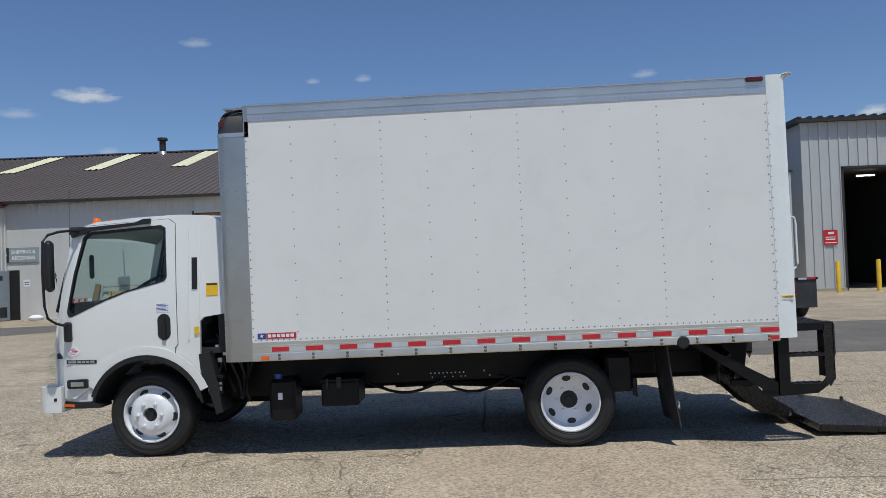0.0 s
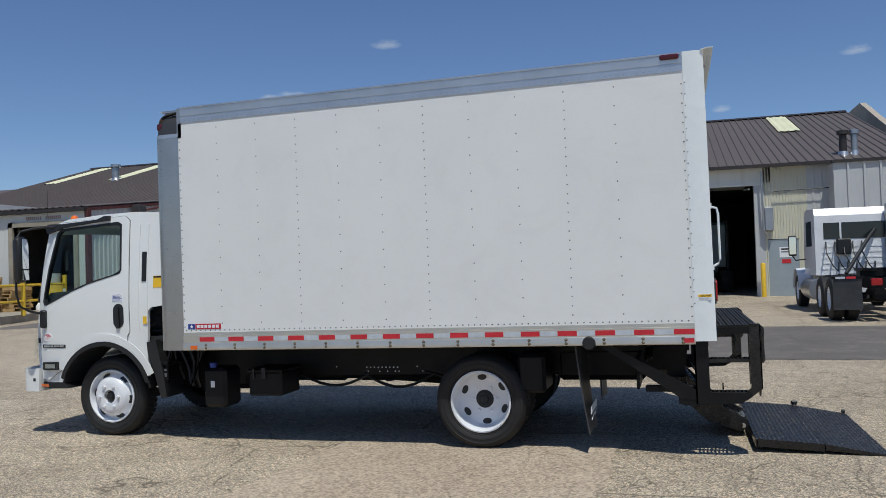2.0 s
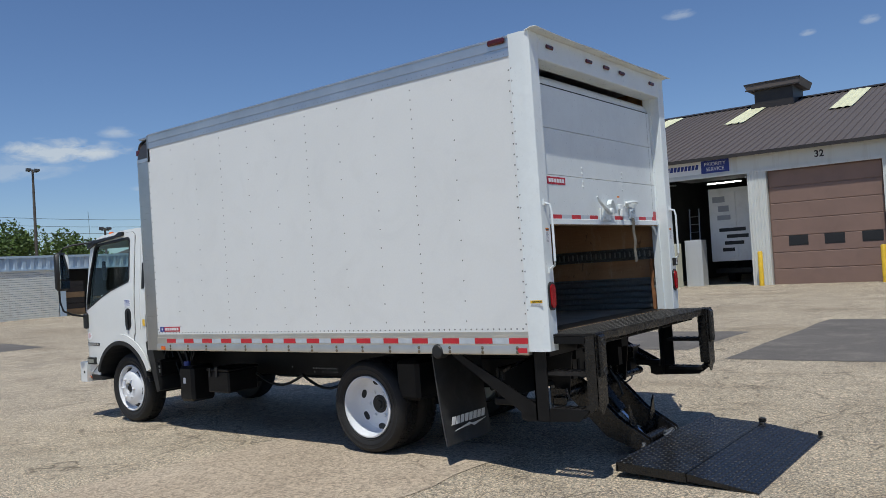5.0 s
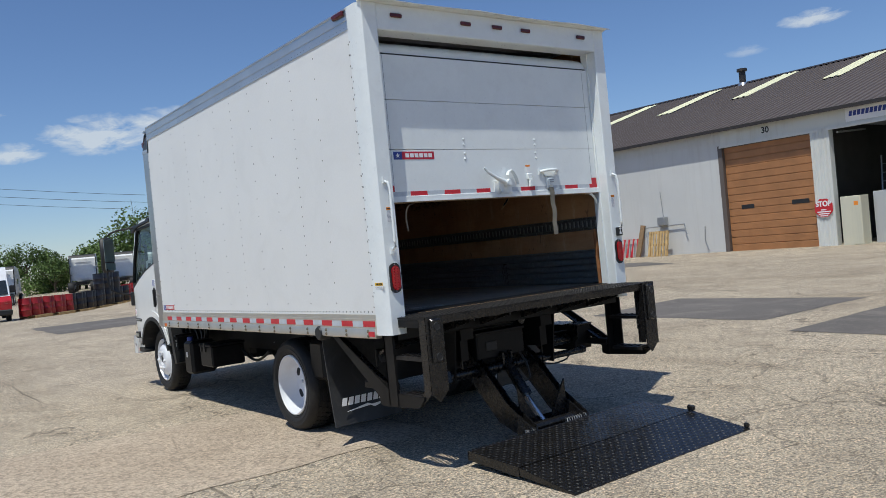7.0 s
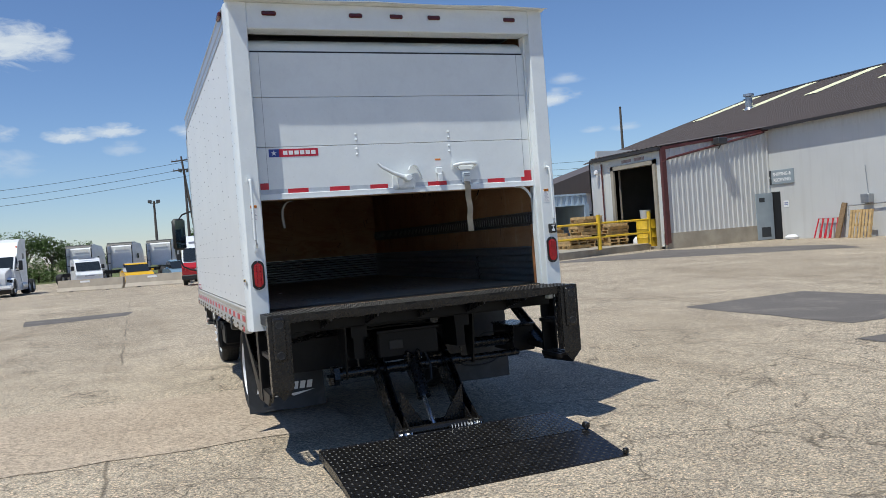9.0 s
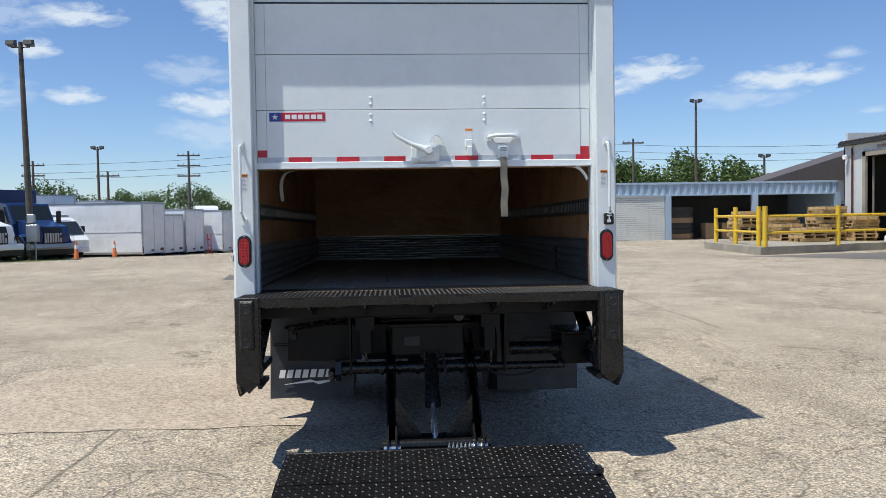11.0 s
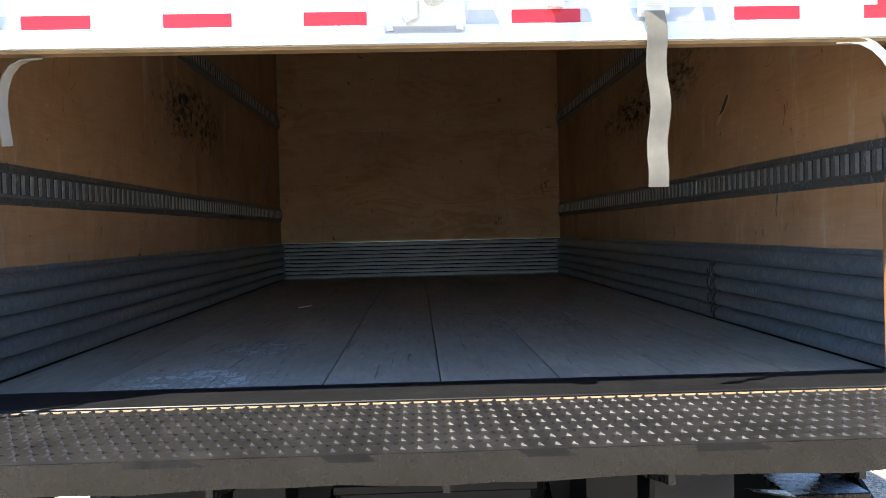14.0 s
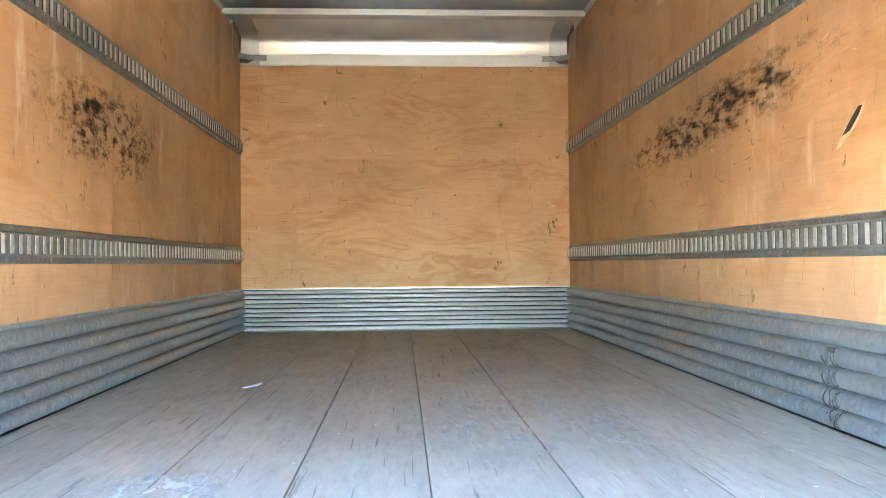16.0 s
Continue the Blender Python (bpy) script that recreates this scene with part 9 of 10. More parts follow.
    part("hood", Shape().prism([(2.35, 0.95), (2.35, 1.72), (3.5, 1.5), (3.85, 1.3), (3.85, 0.7), (3.6, 0.65)], "y", -0.78, 0.78), "veh_white", v)
    part("stack_guard", Shape().box(0.14, 0.34, -0.98, -0.70, 1.05, 2.88, 0.03), "alu_dark", v, "perforated exhaust guard behind the cab")
    part("deck_plate", Shape().box(-1.2, 0.3, -0.5, 0.5, 1.0, 1.03), "black", v)
    part("strut", Shape().tube([(-0.6, 0.45, 1.05), (0.1, -0.3, 2.05), (0.3, -0.45, 2.2)], 0.05, 8), "plastic", v)
    hs = Shape()
    for k in range(5):
        y = 0.75 - 0.22 * k
        hs.tube([(0.33, y, 1.9), (0.12, y + 0.03, 1.6), (0.0, y - 0.1, 1.25), (0.12, y - 0.25, 1.1), (0.3, y - 0.3, 1.35)], 0.018, 6)
    part("air_hose", hs, "plastic", v, "loops of black air hose", 60)
    part("gladhand_box", Shape().box(0.2, 0.34, 0.15, 0.5, 1.55, 1.98, 0.03), "plastic", v)
    return v


day_cab_tractor(pose(4.35, 17.0, ground_z(4.3, 16), 0, 0, 90))


def sleeper_rear(m, label="white sleeper tractor with black fairing edges, parked rear out", group="row of sleeper tractors", paint="veh_white"):
    """A sleeper tractor seen from behind, local x forward."""
    v = thing("sleeper_tractor", label, "truck", m, group)
    part("sleeper", Shape().prism([(0.0, 1.1), (0.0, 3.15), (0.5, 3.5), (2.2, 3.35), (2.9, 2.6), (3.2, 1.1)], "y", -1.12, 1.12), paint, v, "high-roof sleeper")
    part("back_panel", Shape().prism([(-0.95, 1.2), (0.95, 1.2), (0.95, 2.3), (0.6, 2.75), (-0.6, 2.75), (-0.95, 2.3)], "x", -0.06, 0.0), paint, v)
    part("roof_bulge", Shape().prism([(-0.7, 2.85), (0.7, 2.85), (0.5, 3.15), (-0.5, 3.15)], "x", -0.12, 0.0), paint, v)
    for s in (-1, 1):
        part("side_fairing", Shape().prism([(-0.75, 1.0), (-0.75, 3.2), (-0.3, 3.55), (0.3, 3.55), (0.3, 1.0)], "y", s * 1.14, s * 1.20), paint, v, "side fairing")
        part("fairing_edge", Shape().box(-0.82, -0.75, s * 1.13, s * 1.21, 0.95, 3.25), "plastic", v, "black rubber edge")
        part("side_window", Shape().box(0.6, 1.1, s * 1.205, s * 1.21, 1.9, 2.4), "dark_glass", v)
        part("bracket", Shape().box(-0.7, 0.0, s * 1.08, s * 1.14, 2.5, 2.56).box(-0.7, 0.0, s * 1.08, s * 1.14, 1.6, 1.66), "plastic", v)
        for x in (-3.0, -1.7):
            truck_wheel(v, x, s * 0.95, 0.5, 0.5)
        truck_wheel(v, 3.4, s * 1.0)
    part("roof_edge", Shape().slab([[(-0.75 + 0.1 * k, -1.18, 3.3 + 0.25 * math.sin(k * 0.5)), (-0.75 + 0.1 * k, 1.18, 3.3 + 0.25 * math.sin(k * 0.5))] for k in range(5)], 0.05), "plastic", v)
    part("frame", Shape().box(-3.7, 3.0, -0.45, 0.45, 0.7, 1.0), "black", v)
    part("hood", Shape().prism([(3.2, 0.8), (3.2, 1.6), (4.6, 1.35), (4.7, 0.6)], "y", -0.9, 0.9), paint, v)
    return v


# white tractor given blue-grey paint in place of the bay's shade
sleeper_rear(pose(0.84, 34.6, ground_z(0.8, 29) + 0.02, 0, 0, 90), "sleeper tractor standing rear out in the dark bay, blue-grey for shade", "", "veh_teal")
row0 = sleeper_rear(pose(-77.5, -5.5, ground_z(-77, -5), 0, 0, 163))
for k in range(1, 9):
    y = -5.5 + 3.56 * k
    if k == 5:
        continue
    copy_thing(row0, pose(-77.5 - 0.1 * k, y, ground_z(-77, y), 0, 0, 163))


def conventional(m, paint, label, sleeper, group=""):
    """A long-nosed truck, local x forward, front bumper near x = 0."""
    v = thing("conventional_truck", label, "truck", m, group)
    part("hood", Shape().prism([(-0.1, 0.75), (0.02, 1.2), (-0.15, 1.62), (-1.6, 1.95), (-1.6, 0.7)], "y", -0.82, 0.82), paint, v, "", 40)
    for s in (-1, 1):
        part("fender", Shape().slab([[(-1.0 + 0.64 * math.cos(radians(a)), s * 1.2, 0.6 + 0.62 * math.sin(radians(a))), (-1.0 + 0.66 * math.cos(radians(a)), s * 0.75, 0.66 + 0.66 * math.sin(radians(a)))] for a in range(0, 181, 15)], 0.03), paint, v, "", 60)
        part("headlamp", Shape().box(-0.22, -0.02, s * 0.98 - 0.18, s * 0.98 + 0.18, 0.95, 1.2, 0.05), "clear", v)
        truck_wheel(v, -1.0, s * 1.02)
        for x in (-5.2, -6.5):
            truck_wheel(v, x, s * 0.92, 0.5, 0.55)
        mr = part("mirror", Shape().box(-1.95, -1.83, s * 1.42 - 0.12, s * 1.42 + 0.12, 1.75, 2.4, 0.03), "plastic", v, "black mirror")
        part("mirror_arm", Shape().tube([(-2.0, s * 1.05, 1.7), (-1.9, s * 1.42, 1.75)], 0.02, 6), "plastic", mr)
        part("side_window", Shape().prism([(-2.0, 1.85), (-2.35, 2.6), (-3.1, 2.6), (-3.1, 1.85)], "y", s * 1.0, s * 1.11), "dark_glass", v)
    part("grille", Shape().prism([(0.04, 0.8), (0.055, 1.2), (-0.08, 1.58), (-0.11, 1.58), (-0.01, 1.2), (-0.02, 0.8)], "y", -0.48, 0.48), "plastic", v, "dark barred grille")
    gb = Shape()
    for k in range(7):
        gb.box(0.03, 0.07 - 0.01 * max(0, k - 4), -0.44 + 0.13 * k, -0.36 + 0.13 * k, 0.85, 1.3)
    part("grille_bar", gb, "alu_dark", v)
    part("bumper", Shape().prism([(-0.25, 0.52), (0.10, 0.52), (0.15, 0.62), (0.12, 0.78), (-0.25, 0.80)], "y", -1.18, 1.18), paint if paint == "veh_white" else "alu_dark", v)
    part("air_dam", Shape().prism([(-0.3, 0.22), (0.06, 0.26), (0.115, 0.52), (-0.3, 0.52)], "y", -1.15, 1.15), "plastic", v, "black lower bumper")
    part("wheel_well", Shape().box(-1.55, -0.45, -1.14, -0.83, 0.5, 1.15).box(-1.55, -0.45, 0.83, 1.14, 0.5, 1.15), "black", v)
    part("side_skirt", Shape().box(-4.9, -1.75, 1.08, 1.14, 0.35, 0.92).box(-4.9, -1.75, -1.14, -1.08, 0.35, 0.92), paint, v)
    part("cab", Shape().prism([(-1.6, 0.9), (-1.6, 1.78), (-2.2, 2.75), (-3.3, 2.85), (-3.3, 0.9)], "y", -1.05, 1.05), paint, v)
    part("windscreen", Shape().prism([(-1.62, 1.84), (-2.13, 2.66), (-2.17, 2.66), (-1.67, 1.84)], "y", -0.95, 0.95).moved(pose(0.02, 0, 0.02)), "dark_glass", v)
    if sleeper:
        part("sleeper", Shape().prism([(-2.25, 2.7), (-2.9, 3.65), (-3.6, 3.9), (-5.0, 3.9), (-5.0, 0.9), (-3.3, 0.9)], "y", -1.12, 1.12), paint, v, "high white sleeper roof")
        part("bunk_window", Shape().box(-4.3, -3.8, 1.11, 1.13, 2.5, 2.9).box(-4.3, -3.8, -1.13, -1.11, 2.5, 2.9), "dark_glass", v)
        part("roof_lamp", Shape().box(-2.75, -2.65, 1.0, 1.1, 3.3, 3.4).box(-2.75, -2.65, -1.1, -1.0, 3.3, 3.4), "amber", v)
    part("frame", Shape().box(-7.2, -1.0, -0.45, 0.45, 0.65, 0.95), "black", v)
    part("tank", Shape().tube([(-4.4, 0.95, 0.62), (-3.0, 0.95, 0.62)], 0.3, 14).tube([(-4.4, -0.95, 0.62), (-3.0, -0.95, 0.62)], 0.3, 14), "alu", v, "", 40)
    return v


def at_ground(x, y, turn):
    return pose(x, y, ground_z(x, y), 0, 0, turn)


conventional(at_ground(-54.2, -9.7, -5.5), "veh_white", "white high-roof sleeper truck facing the yard", True)
conventional(at_ground(*west(-31.8, -16.9), 58), "veh_white", "white long-nosed truck parked beside the pole", True)
bl = conventional(at_ground(*west(-34.6, -15.65), 52), "veh_blue", "dark blue long-nosed truck parked by the grass", False)
part("cargo_box", Shape().box(-8.6, -3.5, -1.2, 1.2, 1.0, 3.5, 0.02), "veh_blue", bl, "dark blue cargo box")
conventional(at_ground(-75.8, -16.7, 20), "veh_white", "white truck parked at the end of the row", True)
conventional(at_ground(-82.0, -12.1, 10), "veh_white", "white truck parked behind the others", False)


def van(m, top, bottom, label, high=2.55):
    """A tall delivery van, local x forward."""
    v = thing("delivery_van", label, "van", m)
    part("lower_body", Shape().prism([(0.0, 0.35), (0.05, 0.95), (-0.25, 1.2), (-5.6, 1.2), (-5.6, 0.35)], "y", -1.0, 1.0), bottom, v)
    part("upper_body", Shape().prism([(-0.25, 1.205), (-1.25, 1.95), (-1.7, high), (-2.0, high + 0.06), (-5.6, high + 0.02), (-5.6, 1.205)], "y", -0.97, 0.97), top, v)
    part("windscreen", Shape().prism([(-0.29, 1.26), (-1.2, 1.93), (-1.24, 1.90), (-0.36, 1.26)], "y", -0.9, 0.9).moved(pose(0.03, 0, 0.03)), "dark_glass", v)
    part("bumper", Shape().box(-0.3, 0.08, -1.02, 1.02, 0.3, 0.58, 0.05), "plastic" if bottom != "veh_white" else bottom, v)
    for s in (-1, 1):
        part("headlamp", Shape().box(-0.1, 0.05, s * 0.8 - 0.16, s * 0.8 + 0.16, 0.75, 1.0, 0.04), "clear", v)
        part("mirror", Shape().box(-1.05, -0.92, s * 1.14 - 0.12, s * 1.14 + 0.12, 1.35, 1.7, 0.03), "plastic", v)
        truck_wheel(v, -0.9, s * 0.88, 0.34, 0.22, "alu")
        truck_wheel(v, -4.6, s * 0.88, 0.34, 0.22, "alu")
    part("print_bar", Shape().box(0.03, 0.06, -0.35, 0.35, 0.82, 0.9).box(-1.5, -1.42, -0.6, 0.6, 2.2, 2.3), "label_grey", v)
    return v


van(at_ground(-38.0, 2.45, -5), "veh_white", "veh_red", "red and white high-roof delivery van facing the yard")
van(at_ground(*west(-38.2, -16.3), 45), "veh_white", "veh_white", "white van with a square nose between truck and bodies", 2.1)
van(at_ground(-64.5, -4.3, 8), "veh_white", "veh_white", "white panel van parked behind the barrier", 2.2)


def car(m, paint, label):
    v = thing("parked_car", label, "car", m)
    part("body", Shape().prism([(0.0, 0.35), (0.02, 0.7), (-0.15, 0.85), (-1.1, 1.0), (-4.2, 1.0), (-4.45, 0.75), (-4.45, 0.35)], "y", -0.92, 0.92), paint, v, "", 40)
    part("cabin", Shape().prism([(-1.0, 1.0), (-1.75, 1.5), (-3.2, 1.56), (-4.1, 1.0)], "y", -0.74, 0.74), "dark_glass", v)
    part("roof", Shape().prism([(-1.7, 1.49), (-1.85, 1.56), (-3.15, 1.6), (-3.3, 1.53)], "y", -0.72, 0.72), paint, v)
    for s in (-1, 1):
        part("headlamp", Shape().box(-0.2, 0.02, s * 0.68 - 0.18, s * 0.68 + 0.18, 0.62, 0.76, 0.03), "clear", v)
        part("mirror", Shape().box(-1.45, -1.3, s * 1.0 - 0.08, s * 1.0 + 0.08, 1.0, 1.14, 0.02), paint, v)
        truck_wheel(v, -0.85, s * 0.82, 0.33, 0.22, "alu")
        truck_wheel(v, -3.6, s * 0.82, 0.33, 0.22, "alu")
    part("lower_grille", Shape().box(-0.05, 0.04, -0.55, 0.55, 0.4, 0.55), "ink", v)
    return v


car(at_ground(-52.6, -0.55, 6), "veh_yellow", "yellow hatchback parked behind the barrier")
car(at_ground(-51.4, 2.35, 6), "veh_teal", "blue-grey car parked behind the barrier")


def barrier(x0, y0, x1, y1):
    L = math.hypot(x1 - x0, y1 - y0)
    m = pose(x0, y0, min(ground_z(x0, y0), ground_z(x1, y1)), 0, 0, math.degrees(math.atan2(y1 - y0, x1 - x0)))
    v = thing("barrier", "weathered concrete traffic barrier with a small white plate", "barrier", m, "row of concrete barriers")
    part("block", Shape().prism([(-0.3, 0.0), (-0.3, 0.1), (-0.14, 0.32), (-0.09, 0.81), (0.09, 0.81), (0.14, 0.32), (0.3, 0.1), (0.3, 0.0)], "x", 0.03, L - 0.03), "block", v)
    part("plate", Shape().box(L * 0.35, L * 0.35 + 0.7, -0.115, -0.10, 0.6, 0.72), "logo_white", v)
    part("lifting_slot", Shape().box(L * 0.2, L * 0.2 + 0.3, -0.305, -0.29, 0.0, 0.07).box(L * 0.75, L * 0.75 + 0.3, -0.305, -0.29, 0.0, 0.07), "ink", v)


barrier(-53.8, -5.7, -51.2, -1.54)
barrier(-51.1, -1.42, -48.4, 2.48)

# drums on pallets
rr = random.Random(4)
for k in range(12):
    f = k / 11
    x, y = -39.2 - 6.2 * f, 4.2 + 7.0 * f
    z = ground_z(x, y) + 0.14
    col = "drum_red" if k in (0, 1, 2, 3, 10, 11) else "drum_black"
    lab = "red steel drum standing on a pallet" if col == "drum_red" else "black steel drum standing on a pallet"
    for q in (0, 1):
        drum(x - 0.42 * q, y + 0.46 * q, z, col, lab)
    if col == "drum_black" and k in (7, 8):
        for q in (0, 1):
            drum(x - 0.42 * q, y + 0.46 * q, z + 0.9, col, "black steel drum stacked on another, wrapped in film")
    if k % 2 == 0:
        pallet(pose(x - 0.45, y + 0.55, ground_z(x, y), 0, 0, 130), "flat wooden pallet under drums", "drum pallets")
tot = thing("liquid_tote", "white plastic tote in a wire cage", "tank", at_ground(-44.8, 12.2, 40))
part("bottle", Shape().box(-0.5, 0.5, -0.5, 0.5, 0.14, 1.1, 0.06), "logo_white", tot)
cg = Shape()
for k in range(5):
    cg.tube([(-0.52, -0.52 + 0.26 * k, 0.1), (-0.52, -0.52 + 0.26 * k, 1.12)], 0.012, 5).tube([(0.52, -0.52 + 0.26 * k, 0.1), (0.52, -0.52 + 0.26 * k, 1.12)], 0.012, 5)
    cg.tube([(-0.52, -0.52, 0.12 + 0.25 * k), (-0.52, 0.52, 0.12 + 0.25 * k)], 0.012, 5).tube([(0.52, -0.52, 0.12 + 0.25 * k), (0.52, 0.52, 0.12 + 0.25 * k)], 0.012, 5)
part("cage", cg, "alu", tot)
fk = thing("forklift", "orange forklift parked on the yard", "forklift", at_ground(-34.6, 9.1, 150))
part("body", Shape().prism([(-1.0, 0.3), (-1.1, 0.9), (-0.9, 1.15), (0.1, 1.05), (0.7, 0.75), (0.7, 0.3)], "y", -0.5, 0.5), "orange", fk)
part("mast", Shape().box(0.8, 0.95, -0.4, -0.3, 0.1, 2.0).box(0.8, 0.95, 0.3, 0.4, 0.1, 2.0), "black", fk)
part("guard", Shape().tube([(0.5, -0.45, 0.8), (0.3, -0.45, 2.0), (-0.7, -0.45, 2.0), (-0.8, -0.45, 1.1)], 0.03, 6).tube([(0.5, 0.45, 0.8), (0.3, 0.45, 2.0), (-0.7, 0.45, 2.0), (-0.8, 0.45, 1.1)], 0.03, 6), "black", fk)
part("seat", Shape().box(-0.5, 0.0, -0.25, 0.25, 1.1, 1.25, 0.03).box(-0.6, -0.48, -0.25, 0.25, 1.2, 1.65, 0.03), "seat", fk)
for x, s in ((0.55, 1), (0.55, -1), (-0.75, 1), (-0.75, -1)):
    truck_wheel(fk, x, s * 0.45, 0.3, 0.2, "orange")
part("fork", Shape().box(0.95, 1.9, -0.3, -0.2, 0.08, 0.13).box(0.95, 1.9, 0.2, 0.3, 0.08, 0.13), "black", fk)


def body_box(x, y, turn, L, h, label, lift=0.0):
    x, y = west(x, y)
    v = thing("cargo_body", label, "container", pose(x, y, ground_z(x, y) + lift, 0, 0, turn), "stored cargo bodies")
    part("shell", Shape().box(0.0, L, -2.5, 0.0, 0.12, h, 0.02), "veh_white", v)
    part("top_rail", Shape().box(-0.02, L + 0.02, -2.52, 0.02, h, h + 0.08), "alu_dark", v)
    for k in range(2):
        part("door", Shape().box(-0.03, 0.0, -2.42 + 1.18 * k, -1.28 + 1.18 * k, 0.25, h - 0.12, 0.008), "veh_white", v)
    part("post", Shape().box(-0.04, 0.03, -2.52, -2.43, 0.1, h).box(-0.04, 0.03, -0.08, 0.02, 0.1, h).box(-0.04, 0.0, -1.285, -1.235, 0.2, h - 0.1), "alu", v)
    part("rust_patch", Shape().box(-0.043, -0.04, -0.075, 0.015, 0.12, 0.55).box(-0.034, -0.03, -2.3, -1.9, 0.27, 0.42).box(-0.034, -0.03, -1.2, -0.9, 0.26, 0.36), "rust", v)
    part("side_rail", Shape().box(0.0, L, 0.0, 0.02, 0.12, 0.24).box(0.0, L, 0.0, 0.012, h * 0.45, h * 0.45 + 0.03), "alu", v)
    part("skid", Shape().box(0.1, L - 0.1, -2.3, -2.1, 0.0, 0.12).box(0.1, L - 0.1, -0.4, -0.2, 0.0, 0.12), "black", v)
    return v


body_box(-40.6, -13.3, 257, 9.5, 2.95, "long white cargo body set down with shut, rusty doors")
body_box(-43.15, -12.9, 257, 6.5, 2.35, "low white cargo body between two taller ones")
body_box(-45.7, -12.25, 257, 6.5, 2.75, "white cargo body with stained doors")
body_box(-48.2, -10.5, 257, 7.5, 2.75, "white cargo body standing forward of its row")
body_box(-52.5, -19.5, 257, 6.0, 3.4, "tall white truck body behind the row", 0.3)
body_box(-55.6, -17.6, 257, 6.0, 3.4, "tall white truck body behind the row", 0.3)
body_box(-44.5, -21.0, 215, 6.0, 3.2, "white truck body beside the blue truck", 0.5)
ht = thing("hand_truck", "red steel hand truck leaning between two cargo bodies", "trolley", pose(*west(-46.2, -10.9), ground_z(-46, -11), 0, 0, 80))
part("frame", Shape().tube([(0, -0.25, 0.1), (0, -0.25, 1.25), (0, 0.25, 1.25), (0, 0.25, 0.1)], 0.03, 6).tube([(0, -0.25, 0.5), (0, 0.25, 0.5)], 0.03, 6).tube([(0, -0.25, 0.9), (0, 0.25, 0.9)], 0.03, 6), "veh_red", ht)
part("toe_plate", Shape().box(0.0, 0.35, -0.3, 0.3, 0.02, 0.05), "veh_red", ht)
for y in (-0.3, 0.3):
    part("wheel", Shape().lathe([(0.0, -0.04), (0.13, -0.04), (0.13, 0.04), (0.0, 0.04)], (-0.1, y, 0.13), "y", 14), "plastic", ht)
for x, y in ((-34.8, -14.65), (-39.2, -14.35), (-41.3, -14.45)):
    cn = thing("traffic_cone", "orange traffic cone with a pale collar", "cone", at_ground(*west(x, y), 0), "traffic cones")
    part("cone", Shape().lathe([(0.0, 0.9), (0.035, 0.9), (0.13, 0.04), (0.0, 0.04)], (0, 0, 0), "z", 16), "cone", cn, "", 40)
    part("collar", Shape().lathe([(0.062, 0.7), (0.067, 0.7), (0.092, 0.5), (0.085, 0.5)], (0, 0, 0), "z", 16), "logo_white", cn, "", 40)
    part("base", Shape().box(-0.19, 0.19, -0.19, 0.19, 0.0, 0.04, 0.01), "plastic", cn)

# container shed with stored pallets
shed = thing("wall_container_shed", "open-fronted pale blue container shed with a ribbed fascia", "shed", TURN, kind="structure")
SX, SY0, SY1 = -40.2, 12.6, 26.5
gzs = -0.1
s = Shape()
fas = []
n = 33
for k in range(n):
    u, w = SY0 + (SY1 - SY0) * k / n, (SY1 - SY0) / n
    fas += [(SX, u), (SX, u + w * 0.35), (SX + 0.06, u + w * 0.5), (SX + 0.06, u + w * 0.85)]
part("fascia", s.prism(fas + [(SX, SY1), (SX - 0.1, SY1), (SX - 0.1, SY0)], "z", 2.62, 3.2), "blue_shed", shed, "ribbed blue-grey fascia")
part("fascia_rail", Shape().box(SX - 0.12, SX + 0.1, SY0, SY1, 3.2, 3.32).box(SX - 0.12, SX + 0.1, SY0, SY1, 2.54, 2.62), "blue_shed", shed)
part("roof", Shape().box(SX - 6.0, SX, SY0, SY1, 3.16, 3.24), "blue_shed", shed)
for y in (SY0, 16.5, 21.6, SY1):
    part("post", Shape().box(SX - 0.15, SX + 0.12, y - 0.16, y + 0.16, gzs, 2.6), "blue_shed", shed, "blue-grey post")
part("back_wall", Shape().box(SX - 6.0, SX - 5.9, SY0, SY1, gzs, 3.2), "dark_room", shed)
part("end_wall", Shape().box(SX - 6.0, SX, SY0 - 0.1, SY0, gzs, 3.2).box(SX - 6.0, SX, SY1, SY1 + 0.1, gzs, 3.2).box(SX - 6.0, SX - 0.2, 16.45, 16.55, gzs, 3.1), "blue_shed", shed)
sl = Shape()
for k in range(22):
    sl.box(SX - 0.02, SX + 0.03, SY0 + 0.2, 16.3, gzs + 0.02 + 0.12 * k, gzs + 0.13 + 0.12 * k, 0.01)
part("shutter", sl, "trim_white", shed, "closed white slatted shutter")
part("kerb", Shape().box(SX - 6, SX + 0.6, SY0, SY1 + 1, -0.4, gzs + 0.02), "dock", shed)
for k, (y, h) in enumerate(((17.4, 2.0), (17.9, 1.95))):
    ct = thing("carton_stack", "stack of strapped brown cartons on a pallet in the shed", "cartons", TURN @ pose(SX - 1.0 - 0.9 * k, y, gzs, 0, 0, 0))
    for q in range(6):
        part("carton", Shape().box(-0.5, 0.5, -0.6, 0.6, 0.15 + 0.31 * q, 0.45 + 0.31 * q, 0.01), "fascia" if q % 3 else "carton", ct)
    part("pallet_base", Shape().box(-0.55, 0.55, -0.6, 0.6, 0.0, 0.14), "pallet", ct)
